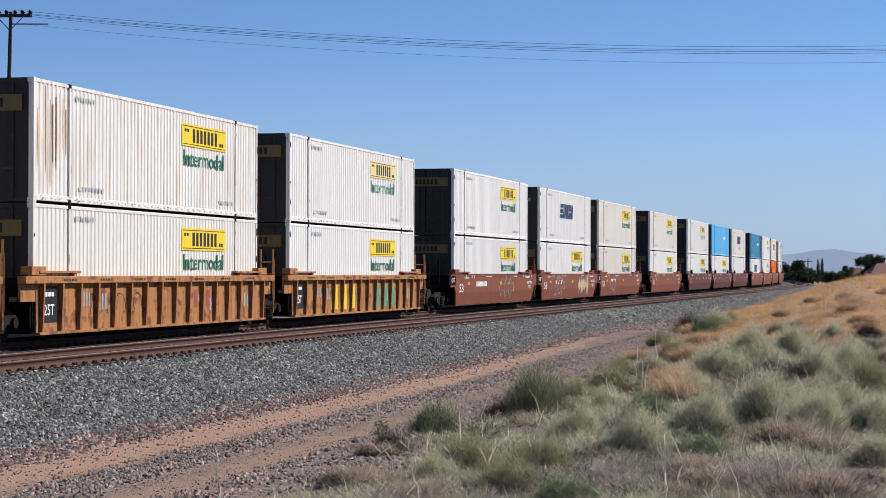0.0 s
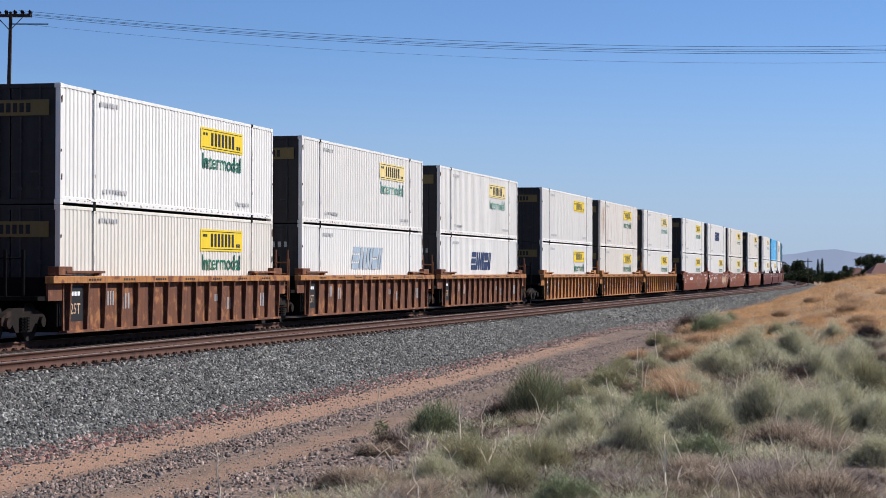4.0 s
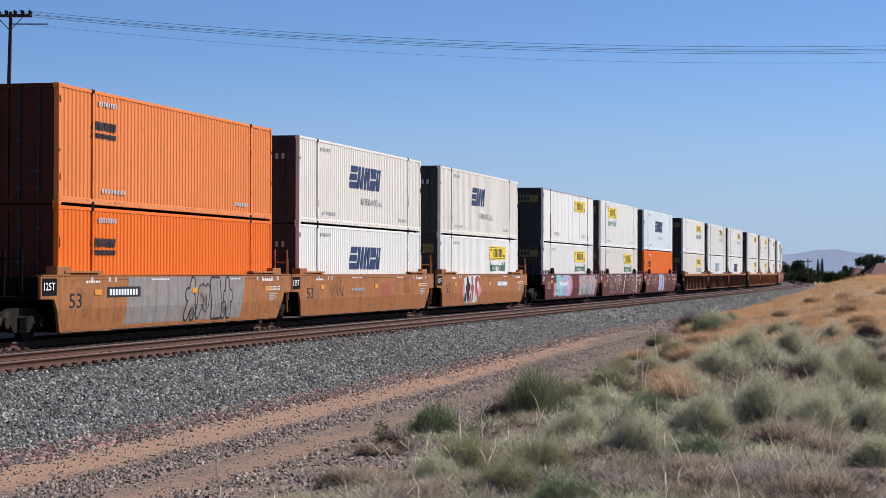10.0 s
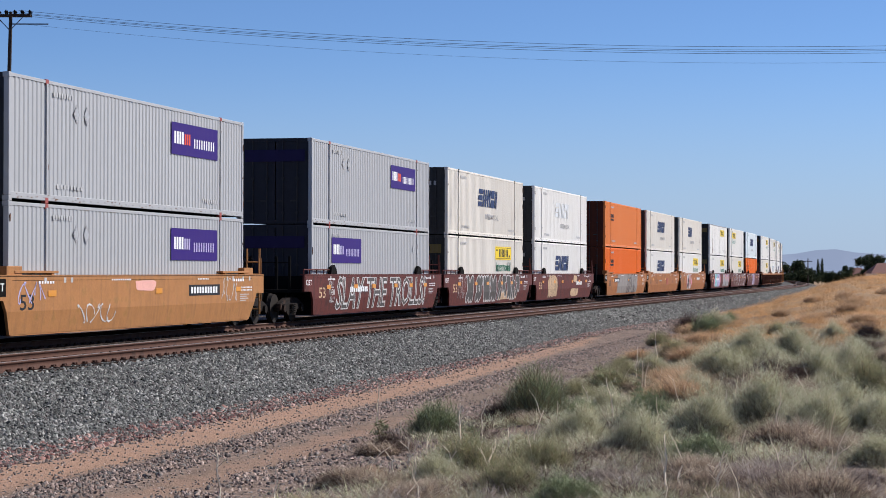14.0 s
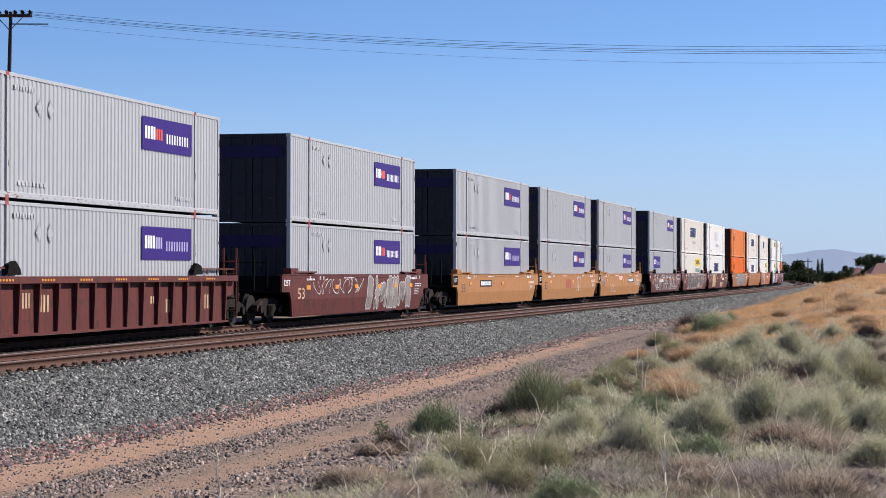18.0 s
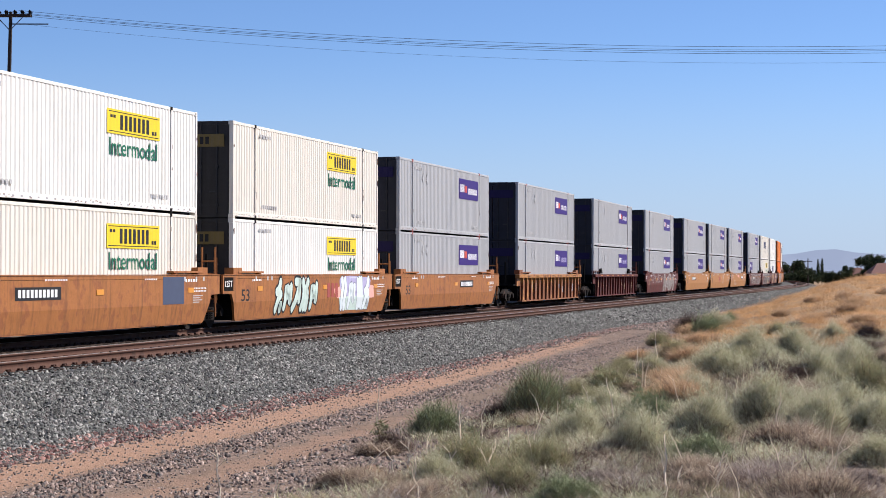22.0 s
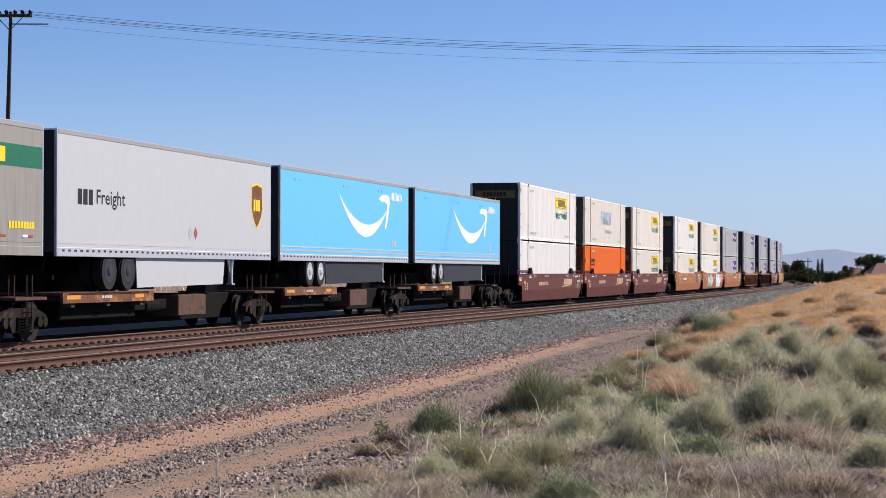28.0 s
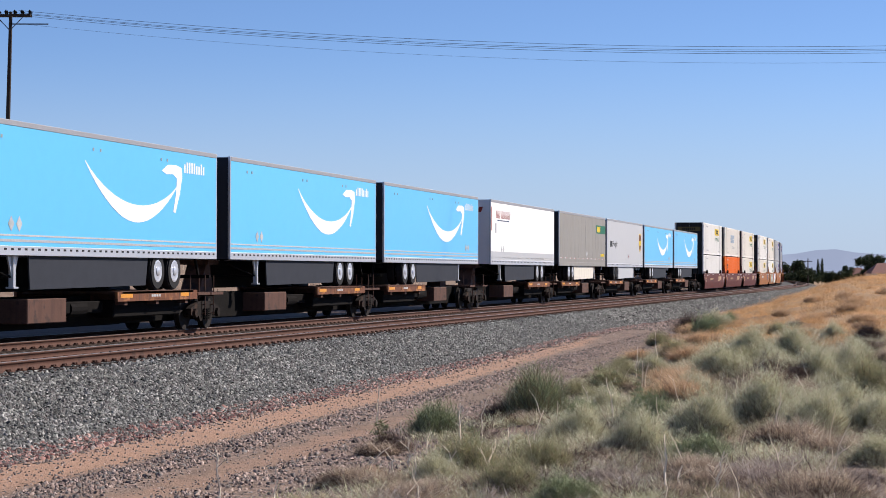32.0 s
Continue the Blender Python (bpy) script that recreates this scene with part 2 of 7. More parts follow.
M = dict(
    white=material("white_paint", (0.765, 0.75, 0.70), 0.5, vary=0.06, streak=0.38, dirt=(0.42, 0.37, 0.31), rnd=0.03),
    cream=material("cream_paint", (0.70, 0.66, 0.58), 0.55, vary=0.06, streak=0.40, dirt=(0.42, 0.33, 0.24), rnd=0.03),
    stained=material("rust_stained_paint", (0.72, 0.69, 0.63), 0.55, vary=0.06, streak=0.9, dirt=(0.50, 0.34, 0.20)),
    dingy=material("dingy_white_paint", (0.66, 0.65, 0.62), 0.55, vary=0.08, streak=0.5, dirt=(0.42, 0.37, 0.32)),
    pale=material("pale_blue_paint", (0.68, 0.75, 0.77), 0.5, vary=0.05, streak=0.25, dirt=(0.45, 0.45, 0.43)),
    silver=material("silver_grey_paint", (0.385, 0.39, 0.395), 0.45, vary=0.06, streak=0.3, dirt=(0.30, 0.29, 0.28), rnd=0.03),
    # Door paints carry the end faces' shade in their colour, plus dirt runs.
    dark_silver=material("shaded_navy_door_paint", (0.022, 0.023, 0.032), 0.5, vary=0.2, spec=0.15),
    shaded_door=material("shaded_grimy_door_paint", (0.03, 0.029, 0.03), 0.6, vary=0.2, streak=0.5, dirt=(0.02, 0.018, 0.017), spec=0.15),
    sooty_orange=material("shaded_orange_door_paint", (0.065, 0.013, 0.005), 0.6, vary=0.25, streak=0.6, dirt=(0.03, 0.012, 0.008), spec=0.15),
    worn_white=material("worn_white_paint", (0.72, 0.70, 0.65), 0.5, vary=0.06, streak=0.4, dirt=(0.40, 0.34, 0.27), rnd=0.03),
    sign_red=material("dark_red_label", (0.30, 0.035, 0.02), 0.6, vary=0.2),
    # Shade on the doors is put into this colour too, under sooty runs.
    dark_door=material("shaded_sooty_door_paint", (0.034, 0.034, 0.036), 0.6, vary=0.35, streak=0.5, dirt=(0.012, 0.011, 0.01), spec=0.15),
    orange=material("orange_paint", (0.76, 0.145, 0.008), 0.5, vary=0.07, streak=0.3, dirt=(0.45, 0.12, 0.02), rnd=0.03, spec=0.15),
    faded_orange=material("sun_faded_orange_paint", (0.69, 0.20, 0.05), 0.6, vary=0.08, streak=0.4, dirt=(0.46, 0.15, 0.04), spec=0.15),
    blue=material("sky_blue_paint", (0.10, 0.46, 0.78), 0.35, vary=0.04, rnd=0.02),
    teal=material("dark_teal_paint", (0.02, 0.22, 0.36), 0.45, vary=0.06),
    logo_blue=material("blue_ink", (0.022, 0.038, 0.105), 0.5, vary=0.12, spec=0.15),
    faded_blue=material("faded_blue_ink", (0.30, 0.38, 0.46), 0.6, vary=0.2),
    faint=material("ghost_ink", (0.58, 0.60, 0.61), 0.6, vary=0.1),
    yellow=material("yellow_plate", (0.76, 0.55, 0.02), 0.5, vary=0.06, streak=0.2, spec=0.15),
    faded_yellow=material("sun_faded_yellow_plate", (0.70, 0.56, 0.22), 0.6, vary=0.1, streak=0.3),
    # Darker copy of the yellow plate: the doors' shade is in its colour.
    dull_yellow=material("shaded_yellow_plate", (0.12, 0.082, 0.010), 0.6, vary=0.2, streak=0.5),
    black=material("black_ink", (0.02, 0.02, 0.022), 0.6, vary=0.2, spec=0.15),
    green=material("green_ink", (0.015, 0.13, 0.075), 0.55, vary=0.15, spec=0.15),
    faded_green=material("faded_green_ink", (0.14, 0.30, 0.24), 0.55, vary=0.2, spec=0.15),
    # Purple again, with the doors' shade put into the colour.
    dim_purple=material("shaded_purple_door_plate", (0.014, 0.009, 0.055), 0.5, vary=0.15, spec=0.15),
    purple=material("purple_panel", (0.032, 0.011, 0.15), 0.5, vary=0.06, streak=0.1, spec=0.15),
    white_ink=material("white_ink", (0.78, 0.78, 0.78), 0.5, vary=0.06),
    red_ink=material("red_ink", (0.70, 0.10, 0.03), 0.5, vary=0.1, spec=0.15),
    faint_grey=material("grey_placard", (0.36, 0.37, 0.38), 0.5, vary=0.25, scale=9),
    rust_run=material("rust_run", (0.56, 0.40, 0.26), 0.8, vary=0.3, scale=8),
    dull_red=material("dull_red_fitting", (0.28, 0.05, 0.04), 0.6, vary=0.2),
    stencil_ink=material("worn_stencil_ink", (0.42, 0.42, 0.42), 0.6, vary=0.3, scale=8),
    rod=material("dull_door_rod", (0.045, 0.045, 0.047), 0.85, vary=0.3, spec=0.1),
    rail_rust=material("rust_chip", (0.16, 0.085, 0.05), 0.8, vary=0.4, scale=9),
    grey_ink=material("grey_ink", (0.30, 0.30, 0.31), 0.6, vary=0.2),
    tan_well=material("weathered_orange_tan_steel", (0.40, 0.18, 0.058), 0.7, vary=0.25, color2=(0.16, 0.058, 0.032), patch=0.09, streak=0.9, dirt=(0.13, 0.05, 0.032), bump=0.2, spec=0.15),
    tan_rust=material("rust_eaten_tan_steel", (0.22, 0.088, 0.042), 0.75, vary=0.28, color2=(0.42, 0.20, 0.06), patch=0.06, scale=1.3, streak=0.8, dirt=(0.12, 0.045, 0.03), bump=0.2, spec=0.15),
    brown_well=material("weathered_brown_steel", (0.155, 0.062, 0.033), 0.75, vary=0.28, color2=(0.29, 0.125, 0.05), patch=0.09, streak=0.9, dirt=(0.06, 0.035, 0.03), bump=0.2, spec=0.15),
    maroon_well=material("weathered_maroon_steel", (0.115, 0.030, 0.024), 0.62, vary=0.22, color2=(0.07, 0.024, 0.02), patch=0.08, streak=0.75, dirt=(0.035, 0.018, 0.015), bump=0.12, spec=0.15),
    orange_well=material("weathered_orange_steel", (0.335, 0.132, 0.043), 0.62, vary=0.24, color2=(0.24, 0.09, 0.036), patch=0.08, streak=0.75, dirt=(0.13, 0.06, 0.03), bump=0.12, spec=0.15),
    rust_well=material("rust_orange_steel", (0.20, 0.06, 0.028), 0.65, vary=0.16, color2=(0.15, 0.055, 0.03), patch=0.05, streak=0.6, dirt=(0.09, 0.04, 0.03), bump=0.12, spec=0.15),
    yellow_well=material("dull_yellow_steel", (0.375, 0.172, 0.062), 0.6, vary=0.2, color2=(0.30, 0.15, 0.05), patch=0.03, streak=0.5, dirt=(0.18, 0.10, 0.05), bump=0.1, spec=0.15),
    # Near-black steel; under the cars this tone also puts shade into the colour.
    near_black=material("near_black_steel", (0.010, 0.009, 0.0085), 0.85, vary=0.3, bump=0.3, spec=0.04),
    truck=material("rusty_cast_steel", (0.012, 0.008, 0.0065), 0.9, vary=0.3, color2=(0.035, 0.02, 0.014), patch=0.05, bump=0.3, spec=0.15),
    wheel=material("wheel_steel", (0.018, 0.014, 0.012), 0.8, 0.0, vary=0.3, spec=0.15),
    rail=material("rusted_rail_steel", (0.085, 0.040, 0.027), 0.8, vary=0.2, color2=(0.055, 0.028, 0.02), patch=0.05, bump=0.2, spec=0.15),
    rail_top=material("polished_rail_head", (0.26, 0.22, 0.20), 0.4, 0.6, vary=0.15),
    tie=material("creosoted_timber", (0.05, 0.034, 0.027), 0.9, vary=0.35, bump=0.5, color2=(0.09, 0.068, 0.056), patch=0.06, rnd=0.25, spec=0.15),
    plate=material("rusty_tie_plate", (0.075, 0.037, 0.025), 0.8, vary=0.3, spec=0.15),
    rubber=material("tyre_rubber", (0.022, 0.022, 0.023), 0.85, vary=0.2, spec=0.15),
    alu=material("brushed_aluminium", (0.62, 0.63, 0.65), 0.4, 0.7, vary=0.08),
    trailer_grey=material("grey_trailer_sheet", (0.43, 0.44, 0.45), 0.45, vary=0.05, streak=0.2, dirt=(0.38, 0.38, 0.38)),
    trailer_tan=material("dusty_grey_trailer_sheet", (0.235, 0.225, 0.20), 0.55, vary=0.07, streak=0.6, dirt=(0.15, 0.12, 0.095)),
    trailer_white=material("clean_white_trailer_sheet", (0.80, 0.79, 0.77), 0.4, vary=0.03, streak=0.08, dirt=(0.6, 0.57, 0.52)),
    skirt_white=material("cream_skirt", (0.66, 0.62, 0.52), 0.5, vary=0.08, streak=0.4, dirt=(0.35, 0.30, 0.24)),
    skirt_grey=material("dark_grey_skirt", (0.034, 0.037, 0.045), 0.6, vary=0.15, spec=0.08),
    pole=material("weathered_pole_timber", (0.035, 0.024, 0.018), 0.9, vary=0.25, bump=0.4),
    spine=material("dark_rusty_spine_steel", (0.10, 0.052, 0.038), 0.8, vary=0.25, color2=(0.05, 0.032, 0.027), patch=0.06, streak=0.5, dirt=(0.03, 0.02, 0.018), bump=0.2, spec=0.15),
    top_rail=material("dull_trailer_rail", (0.30, 0.30, 0.31), 0.5, 0.3, vary=0.1),
    wire=material("dark_cable", (0.07, 0.07, 0.08), 0.5, 0.5, vary=0.1),
    bark=material("bark", (0.10, 0.07, 0.05), 0.95, vary=0.3, bump=0.4),
    roof=material("brown_roof", (0.22, 0.10, 0.075), 0.8, vary=0.15),
    pink=material("pink_spray_paint", (0.52, 0.17, 0.23), 0.6, vary=0.15),
    lilac=material("lilac_spray_paint", (0.38, 0.35, 0.55), 0.6, vary=0.2, streak=0.3, dirt=(0.2, 0.15, 0.18)),
    aqua=material("aqua_spray_paint", (0.24, 0.50, 0.52), 0.6, vary=0.2, streak=0.3, dirt=(0.15, 0.2, 0.2)),
    grey_spray=material("grey_spray_paint", (0.21, 0.19, 0.175), 0.7, vary=0.35, scale=4, streak=0.85, dirt=(0.15, 0.065, 0.04)),
    white_spray=material("white_spray_paint", (0.55, 0.54, 0.53), 0.7, vary=0.35, scale=4, streak=0.75, dirt=(0.16, 0.07, 0.055)),
    dull_spray=material("worn_white_spray_paint", (0.46, 0.45, 0.44), 0.7, vary=0.35, streak=0.6, dirt=(0.12, 0.05, 0.04)),
    tan_spray=material("tan_spray_paint", (0.48, 0.33, 0.19), 0.7, vary=0.35, scale=4, streak=0.8, dirt=(0.15, 0.06, 0.045)),
    red_spray=material("red_brown_spray_paint", (0.30, 0.045, 0.03), 0.6, vary=0.2),
    green_spray=material("green_spray_paint", (0.02, 0.28, 0.17), 0.6, vary=0.2),
    navy_spray=material("navy_primer", (0.035, 0.05, 0.10), 0.6, vary=0.2),
    soot_spray=material("dark_grey_spray_paint", (0.055, 0.05, 0.045), 0.7, vary=0.3, streak=0.5, dirt=(0.09, 0.045, 0.035)),
    silver_spray=material("silver_spray_paint", (0.30, 0.30, 0.31), 0.6, vary=0.2, streak=0.4, dirt=(0.17, 0.13, 0.12)),
    mint_spray=material("mint_spray_paint", (0.50, 0.62, 0.56), 0.6, vary=0.15, streak=0.3, dirt=(0.3, 0.26, 0.2)),
    faded_pink=material("faded_pink_spray_paint", (0.70, 0.36, 0.30), 0.6, vary=0.15),
    amber=material("amber_reflector", (0.62, 0.25, 0.02), 0.4, vary=0.1),
)


# ---- mesh helpers ----
def fast(name, verts, faces, mat, smooth_it=False):
    """A mesh from arrays: verts (n, 3), faces (m, 3 or 4)."""
    verts, faces = np.asarray(verts, np.float32), np.asarray(faces, np.int32)
    me = bpy.data.meshes.new(name)
    k = faces.shape[1]
    me.vertices.add(len(verts)), me.loops.add(faces.size), me.polygons.add(len(faces))
    me.vertices.foreach_set("co", verts.ravel())
    me.loops.foreach_set("vertex_index", faces.ravel())
    me.polygons.foreach_set("loop_start", np.arange(0, faces.size, k, dtype=np.int32))
    me.update(calc_edges=True)
    if smooth_it:
        me.polygons.foreach_set("use_smooth", np.ones(len(faces), bool))
    me.materials.append(mat)
    return me


def mesh(name, bm, mat):
    me = bpy.data.meshes.new(name)
    bmesh.ops.recalc_face_normals(bm, faces=bm.faces)
    bm.to_mesh(me)
    bm.free()
    me.materials.append(mat)
    return me


def part(name, me, parent, label="", at=None):
    ob = new(name, me)
    ob.parent = parent
    if at is not None:
        ob.matrix_basis = at
    if label:
        ob["label"] = label
    return ob


def stuff_part(name, me, parent):
    return tagged(part(name, me, parent), kind="stuff")


def add_box(bm, x0, x1, y0, y1, z0, z1, bev=0.0):
    r = bmesh.ops.create_cube(bm, size=1.0, matrix=Matrix.Translation(((x0 + x1) / 2, (y0 + y1) / 2, (z0 + z1) / 2)) @ Matrix.Diagonal((x1 - x0, y1 - y0, z1 - z0, 1)))
    if bev:
        edges = list({e for v in r["verts"] for e in v.link_edges})
        bmesh.ops.bevel(bm, geom=edges, offset=bev, segments=1, affect="EDGES")
    return bm


MESHES = {}


def box_mesh(name, mat, x0, x1, y0, y1, z0, z1, bev=0.0):
    key = (name, mat.name, round(x0, 4), round(x1, 4), round(y0, 4), round(y1, 4), round(z0, 4), round(z1, 4))
    if key not in MESHES:
        MESHES[key] = mesh(name, add_box(bmesh.new(), x0, x1, y0, y1, z0, z1, bev), mat)
    return MESHES[key]


def add_cyl(bm, a, b, r, n=10, r2=None):
    a, b = Vector(a), Vector(b)
    q = (b - a).to_track_quat("Z", "Y").to_matrix().to_4x4()
    bmesh.ops.create_cone(bm, cap_ends=True, segments=n, radius1=r, radius2=r if r2 is None else r2, depth=(b - a).length, matrix=Matrix.Translation((a + b) / 2) @ q)
    return bm


def add_plate(bm, pts, y0, y1):
    """A plate with an outline in x and z, from y0 to y1."""
    a = [bm.verts.new((x, y0, z)) for x, z in pts]
    b = [bm.verts.new((x, y1, z)) for x, z in pts]
    bm.faces.new(a), bm.faces.new(b[::-1])
    for i in range(len(pts)):
        j = (i + 1) % len(pts)
        bm.faces.new((a[i], b[i], b[j], a[j]))
    return bm


WORDS = {}


def word_mesh(text, mat, x0, x1, z0, z1, y, lean=0.0, swell=0.008):
    """Lettering on a side that faces -y, fitted into a frame."""
    if (text, swell) not in WORDS:
        cu = bpy.data.curves.new("lettering", "FONT")
        cu.body, cu.resolution_u, cu.offset = text, 2, swell
        tmp = bpy.data.objects.new("lettering", cu)
        scene.collection.objects.link(tmp)
        bpy.context.view_layer.update()
        me = bpy.data.meshes.new_from_object(tmp.evaluated_get(bpy.context.evaluated_depsgraph_get()))
        co = np.empty(len(me.vertices) * 3, np.float32)
        me.vertices.foreach_get("co", co)
        WORDS[(text, swell)] = (co.reshape(-1, 3)[:, :2].copy(), [list(pl.vertices) for pl in me.polygons])
        bpy.data.objects.remove(tmp)
    co, faces = WORDS[(text, swell)]
    lo, hi = co.min(0), co.max(0)
    u = (co - lo) / (hi - lo)
    me = bpy.data.meshes.new("lettering")
    me.from_pydata([(x0 + a * (x1 - x0) + lean * b, y, z0 + b * (z1 - z0)) for a, b in u], [], faces)
    me.materials.append(mat)
    return me


def bars_mesh(mat, x0, x1, z0, z1, y, n, seed=1, lean=0.0, gap=0.25, even=True):
    """Writing that cannot be read, or a name: upright bars of its size."""
    r = random.Random(seed)
    bm = bmesh.new()
    w = (x1 - x0) / n
    for i in range(n):
        a = x0 + i * w
        b = a + w * (1 - gap)
        h = z1 - (z1 - z0) * (0.22 if not even and r.random() < 0.3 else 0)
        add_plate(bm, [(a, z0), (b, z0), (b + lean, h), (a + lean, h)], y - 0.003, y)
    return mesh("bars", bm, mat)


def stroke_mesh(mat, pts, width, y):
    """A painted stroke along points in x and z."""
    bm = bmesh.new()
    rows = []
    for i, p in enumerate(pts):
        a, b = pts[max(i - 1, 0)], pts[min(i + 1, len(pts) - 1)]
        d = Vector((b[0] - a[0], b[1] - a[1]))
        d = d.normalized() if d.length > 0 else Vector((1, 0))
        w = width * (0.8 + 0.4 * math.sin(i * 1.7))
        rows.append((bm.verts.new((p[0] - d.y * w / 2, y, p[1] + d.x * w / 2)), bm.verts.new((p[0] + d.y * w / 2, y, p[1] - d.x * w / 2))))
    for (a, b), (c, d) in zip(rows, rows[1:]):
        bm.faces.new((a, b, d, c))
    return mesh("spray_paint", bm, mat)


# ---- ground, tracks ----
def spread(a, b, fine, grow, stop):
    """Even steps from a to b, then growing ones out to -stop and stop."""
    v = list(np.arange(a, b + fine / 2, fine))
    d = fine
    while v[-1] < stop:
        d *= grow
        v.append(v[-1] + d)
    d = fine
    while v[0] > -stop:
        d *= grow
        v.insert(0, v[0] - d)
    return np.array(v)


def sheet(name, gx, gy, z, mat):
    nx, ny = len(gx), len(gy)
    X, Y = np.meshgrid(gx, gy)
    i = (np.arange(ny - 1)[:, None] * nx + np.arange(nx - 1)[None]).ravel()
    return fast(name, np.stack([X.ravel(), Y.ravel(), z.ravel()], 1), np.stack([i, i + 1, i + nx + 1, i + nx], 1), mat, True)


def ground_material():
    m = bpy.data.materials.new("dry_desert_soil")
    m.use_nodes = True
    n, l = m.node_tree.nodes, m.node_tree.links
    b = n["Principled BSDF"]
    b.inputs["Roughness"].default_value, b.inputs["Specular IOR Level"].default_value = 0.95, 0.1
    co = n.new("ShaderNodeTexCoord")
    zone = n.new("ShaderNodeAttribute")
    zone.attribute_name = "zone"
    sep = n.new("ShaderNodeSeparateColor")
    l.new(zone.outputs["Color"], sep.inputs[0])

    def noise_tex(scale, detail=5):
        t = n.new("ShaderNodeTexNoise")
        t.inputs["Scale"].default_value, t.inputs["Detail"].default_value = scale, detail
        l.new(co.outputs["Object"], t.inputs["Vector"])
        return t.outputs["Fac"]

    def mixed(fac, a, c):
        x = n.new("ShaderNodeMix")
        x.data_type = "RGBA"
        l.new(fac, x.inputs["Factor"])
        for sock, v in (("A", a), ("B", c)):
            if isinstance(v, tuple):
                x.inputs[sock].default_value = (*v, 1)
            else:
                l.new(v, x.inputs[sock])
        return x.outputs["Result"]

    def step(v, a, c):
        r = n.new("ShaderNodeMapRange")
        r.inputs["From Min"].default_value, r.inputs["From Max"].default_value = a, c
        l.new(v, r.inputs["Value"])
        return r.outputs[0]

    def plus(v, w, k):
        a, c = n.new("ShaderNodeMath"), n.new("ShaderNodeMath")
        a.operation, c.operation = "MULTIPLY_ADD", "ADD"
        l.new(w, a.inputs[0])
        a.inputs[1].default_value, a.inputs[2].default_value = k, -k / 2
        l.new(v, c.inputs[0]), l.new(a.outputs[0], c.inputs[1])
        return c.outputs[0]

    big, mid, fine = noise_tex(0.5), noise_tex(3.0), noise_tex(22.0)
    soil = mixed(step(big, 0.35, 0.65), (0.17, 0.12, 0.09), (0.20, 0.15, 0.115))
    pink = mixed(step(mid, 0.3, 0.7), (0.37, 0.225, 0.15), (0.29, 0.19, 0.135))
    stones = n.new("ShaderNodeTexVoronoi")
    stones.inputs["Scale"].default_value = 17
    l.new(co.outputs["Object"], stones.inputs["Vector"])
    st = n.new("ShaderNodeSeparateColor")
    l.new(stones.outputs["Color"], st.inputs[0])
    gravel = mixed(st.outputs["Red"], (0.14, 0.104, 0.085), (0.285, 0.205, 0.158))
    gold = mixed(step(mid, 0.3, 0.7), (0.38, 0.265, 0.155), (0.30, 0.21, 0.13))
    c = mixed(step(plus(plus(sep.outputs["Red"], mid, 0.9), big, 0.5), 0.30, 0.75), soil, pink)
    c = mixed(step(plus(sep.outputs["Green"], mid, 0.7), 0.35, 0.65), c, gravel)
    c = mixed(step(plus(sep.outputs["Blue"], big, 0.5), 0.35, 0.65), c, gold)
    hsv, r = n.new("ShaderNodeHueSaturation"), n.new("ShaderNodeMapRange")
    r.inputs["From Min"].default_value, r.inputs["From Max"].default_value = 0.3, 0.7
    r.inputs["To Min"].default_value, r.inputs["To Max"].default_value = 0.82, 1.15
    l.new(fine, r.inputs["Value"]), l.new(c, hsv.inputs["Color"]), l.new(r.outputs[0], hsv.inputs["Value"])
    l.new(hsv.outputs[0], b.inputs["Base Color"])
    bm = n.new("ShaderNodeBump")
    bm.inputs["Strength"].default_value, bm.inputs["Distance"].default_value = 0.6, 0.03
    l.new(fine, bm.inputs["Height"]), l.new(bm.outputs[0], b.inputs["Normal"])
    return m


GROUND = ground_material()
gx = spread(-24, 46, 0.5, 1.10, 4300)
gy = np.concatenate([spread(14, 110, 0.6, 1.07, 4300)])
GX, GY = np.meshgrid(gx, gy)
GZ = height(GX, GY)
me = sheet("ground", gx, gy, GZ, GROUND)
gs, gq = on_line(GX, GY)
zone = np.zeros((len(gs), 4), np.float32)
past = smooth(24, 46, gs)
zone[:, 0] = (smooth(7.0, 7.6, gq) * (1 - smooth(8.8, 9.6, gq)) + 0.62 * smooth(10.1, 10.5, gq) * (1 - smooth(11.1, 11.7, gq)) * (1 - smooth(-12, 4, gs))) * (0.86 - 0.78 * past)
zone[:, 1] = smooth(8.7, 9.4, gq + 0.4 * smooth(-4, 24, gs) + 1.8 * past) * (1 - smooth(12.2, 13.4, gq)) * (0.95 - 0.75 * smooth(10.1, 10.5, gq) * (1 - smooth(11.1, 11.7, gq)) * (1 - past)) + 0.4 * smooth(12, 13, gq) * (1 - smooth(13.5, 15.5, gq))
zone[:, 2] = smooth(12, 25, gs) * smooth(10.5, 12.0, gq - 1.5 * (1 - smooth(28, 62, gs)) + 3.0 * smooth(40, 75, gs)) * (1 - smooth(60, 120, gq))
zone[:, 3] = 1
at = me.attributes.new("zone", "FLOAT_COLOR", "POINT")
at.data.foreach_set("color", zone.ravel())
tagged(new("ground", me), "dry tan desert soil with a dirt track beside the railway", "ground", kind="structure")


def stone_material():
    m = island("grey_ballast_stone", [(0.091, 0.095, 0.090), (0.148, 0.153, 0.144), (0.050, 0.051, 0.049), (0.208, 0.207, 0.199), (0.114, 0.119, 0.112), (0.094, 0.086, 0.084), (0.326, 0.323, 0.303), (0.118, 0.113, 0.110), (0.069, 0.072, 0.070), (0.168, 0.169, 0.162)], 0.9, 0.15)
    return m


STONE = stone_material()
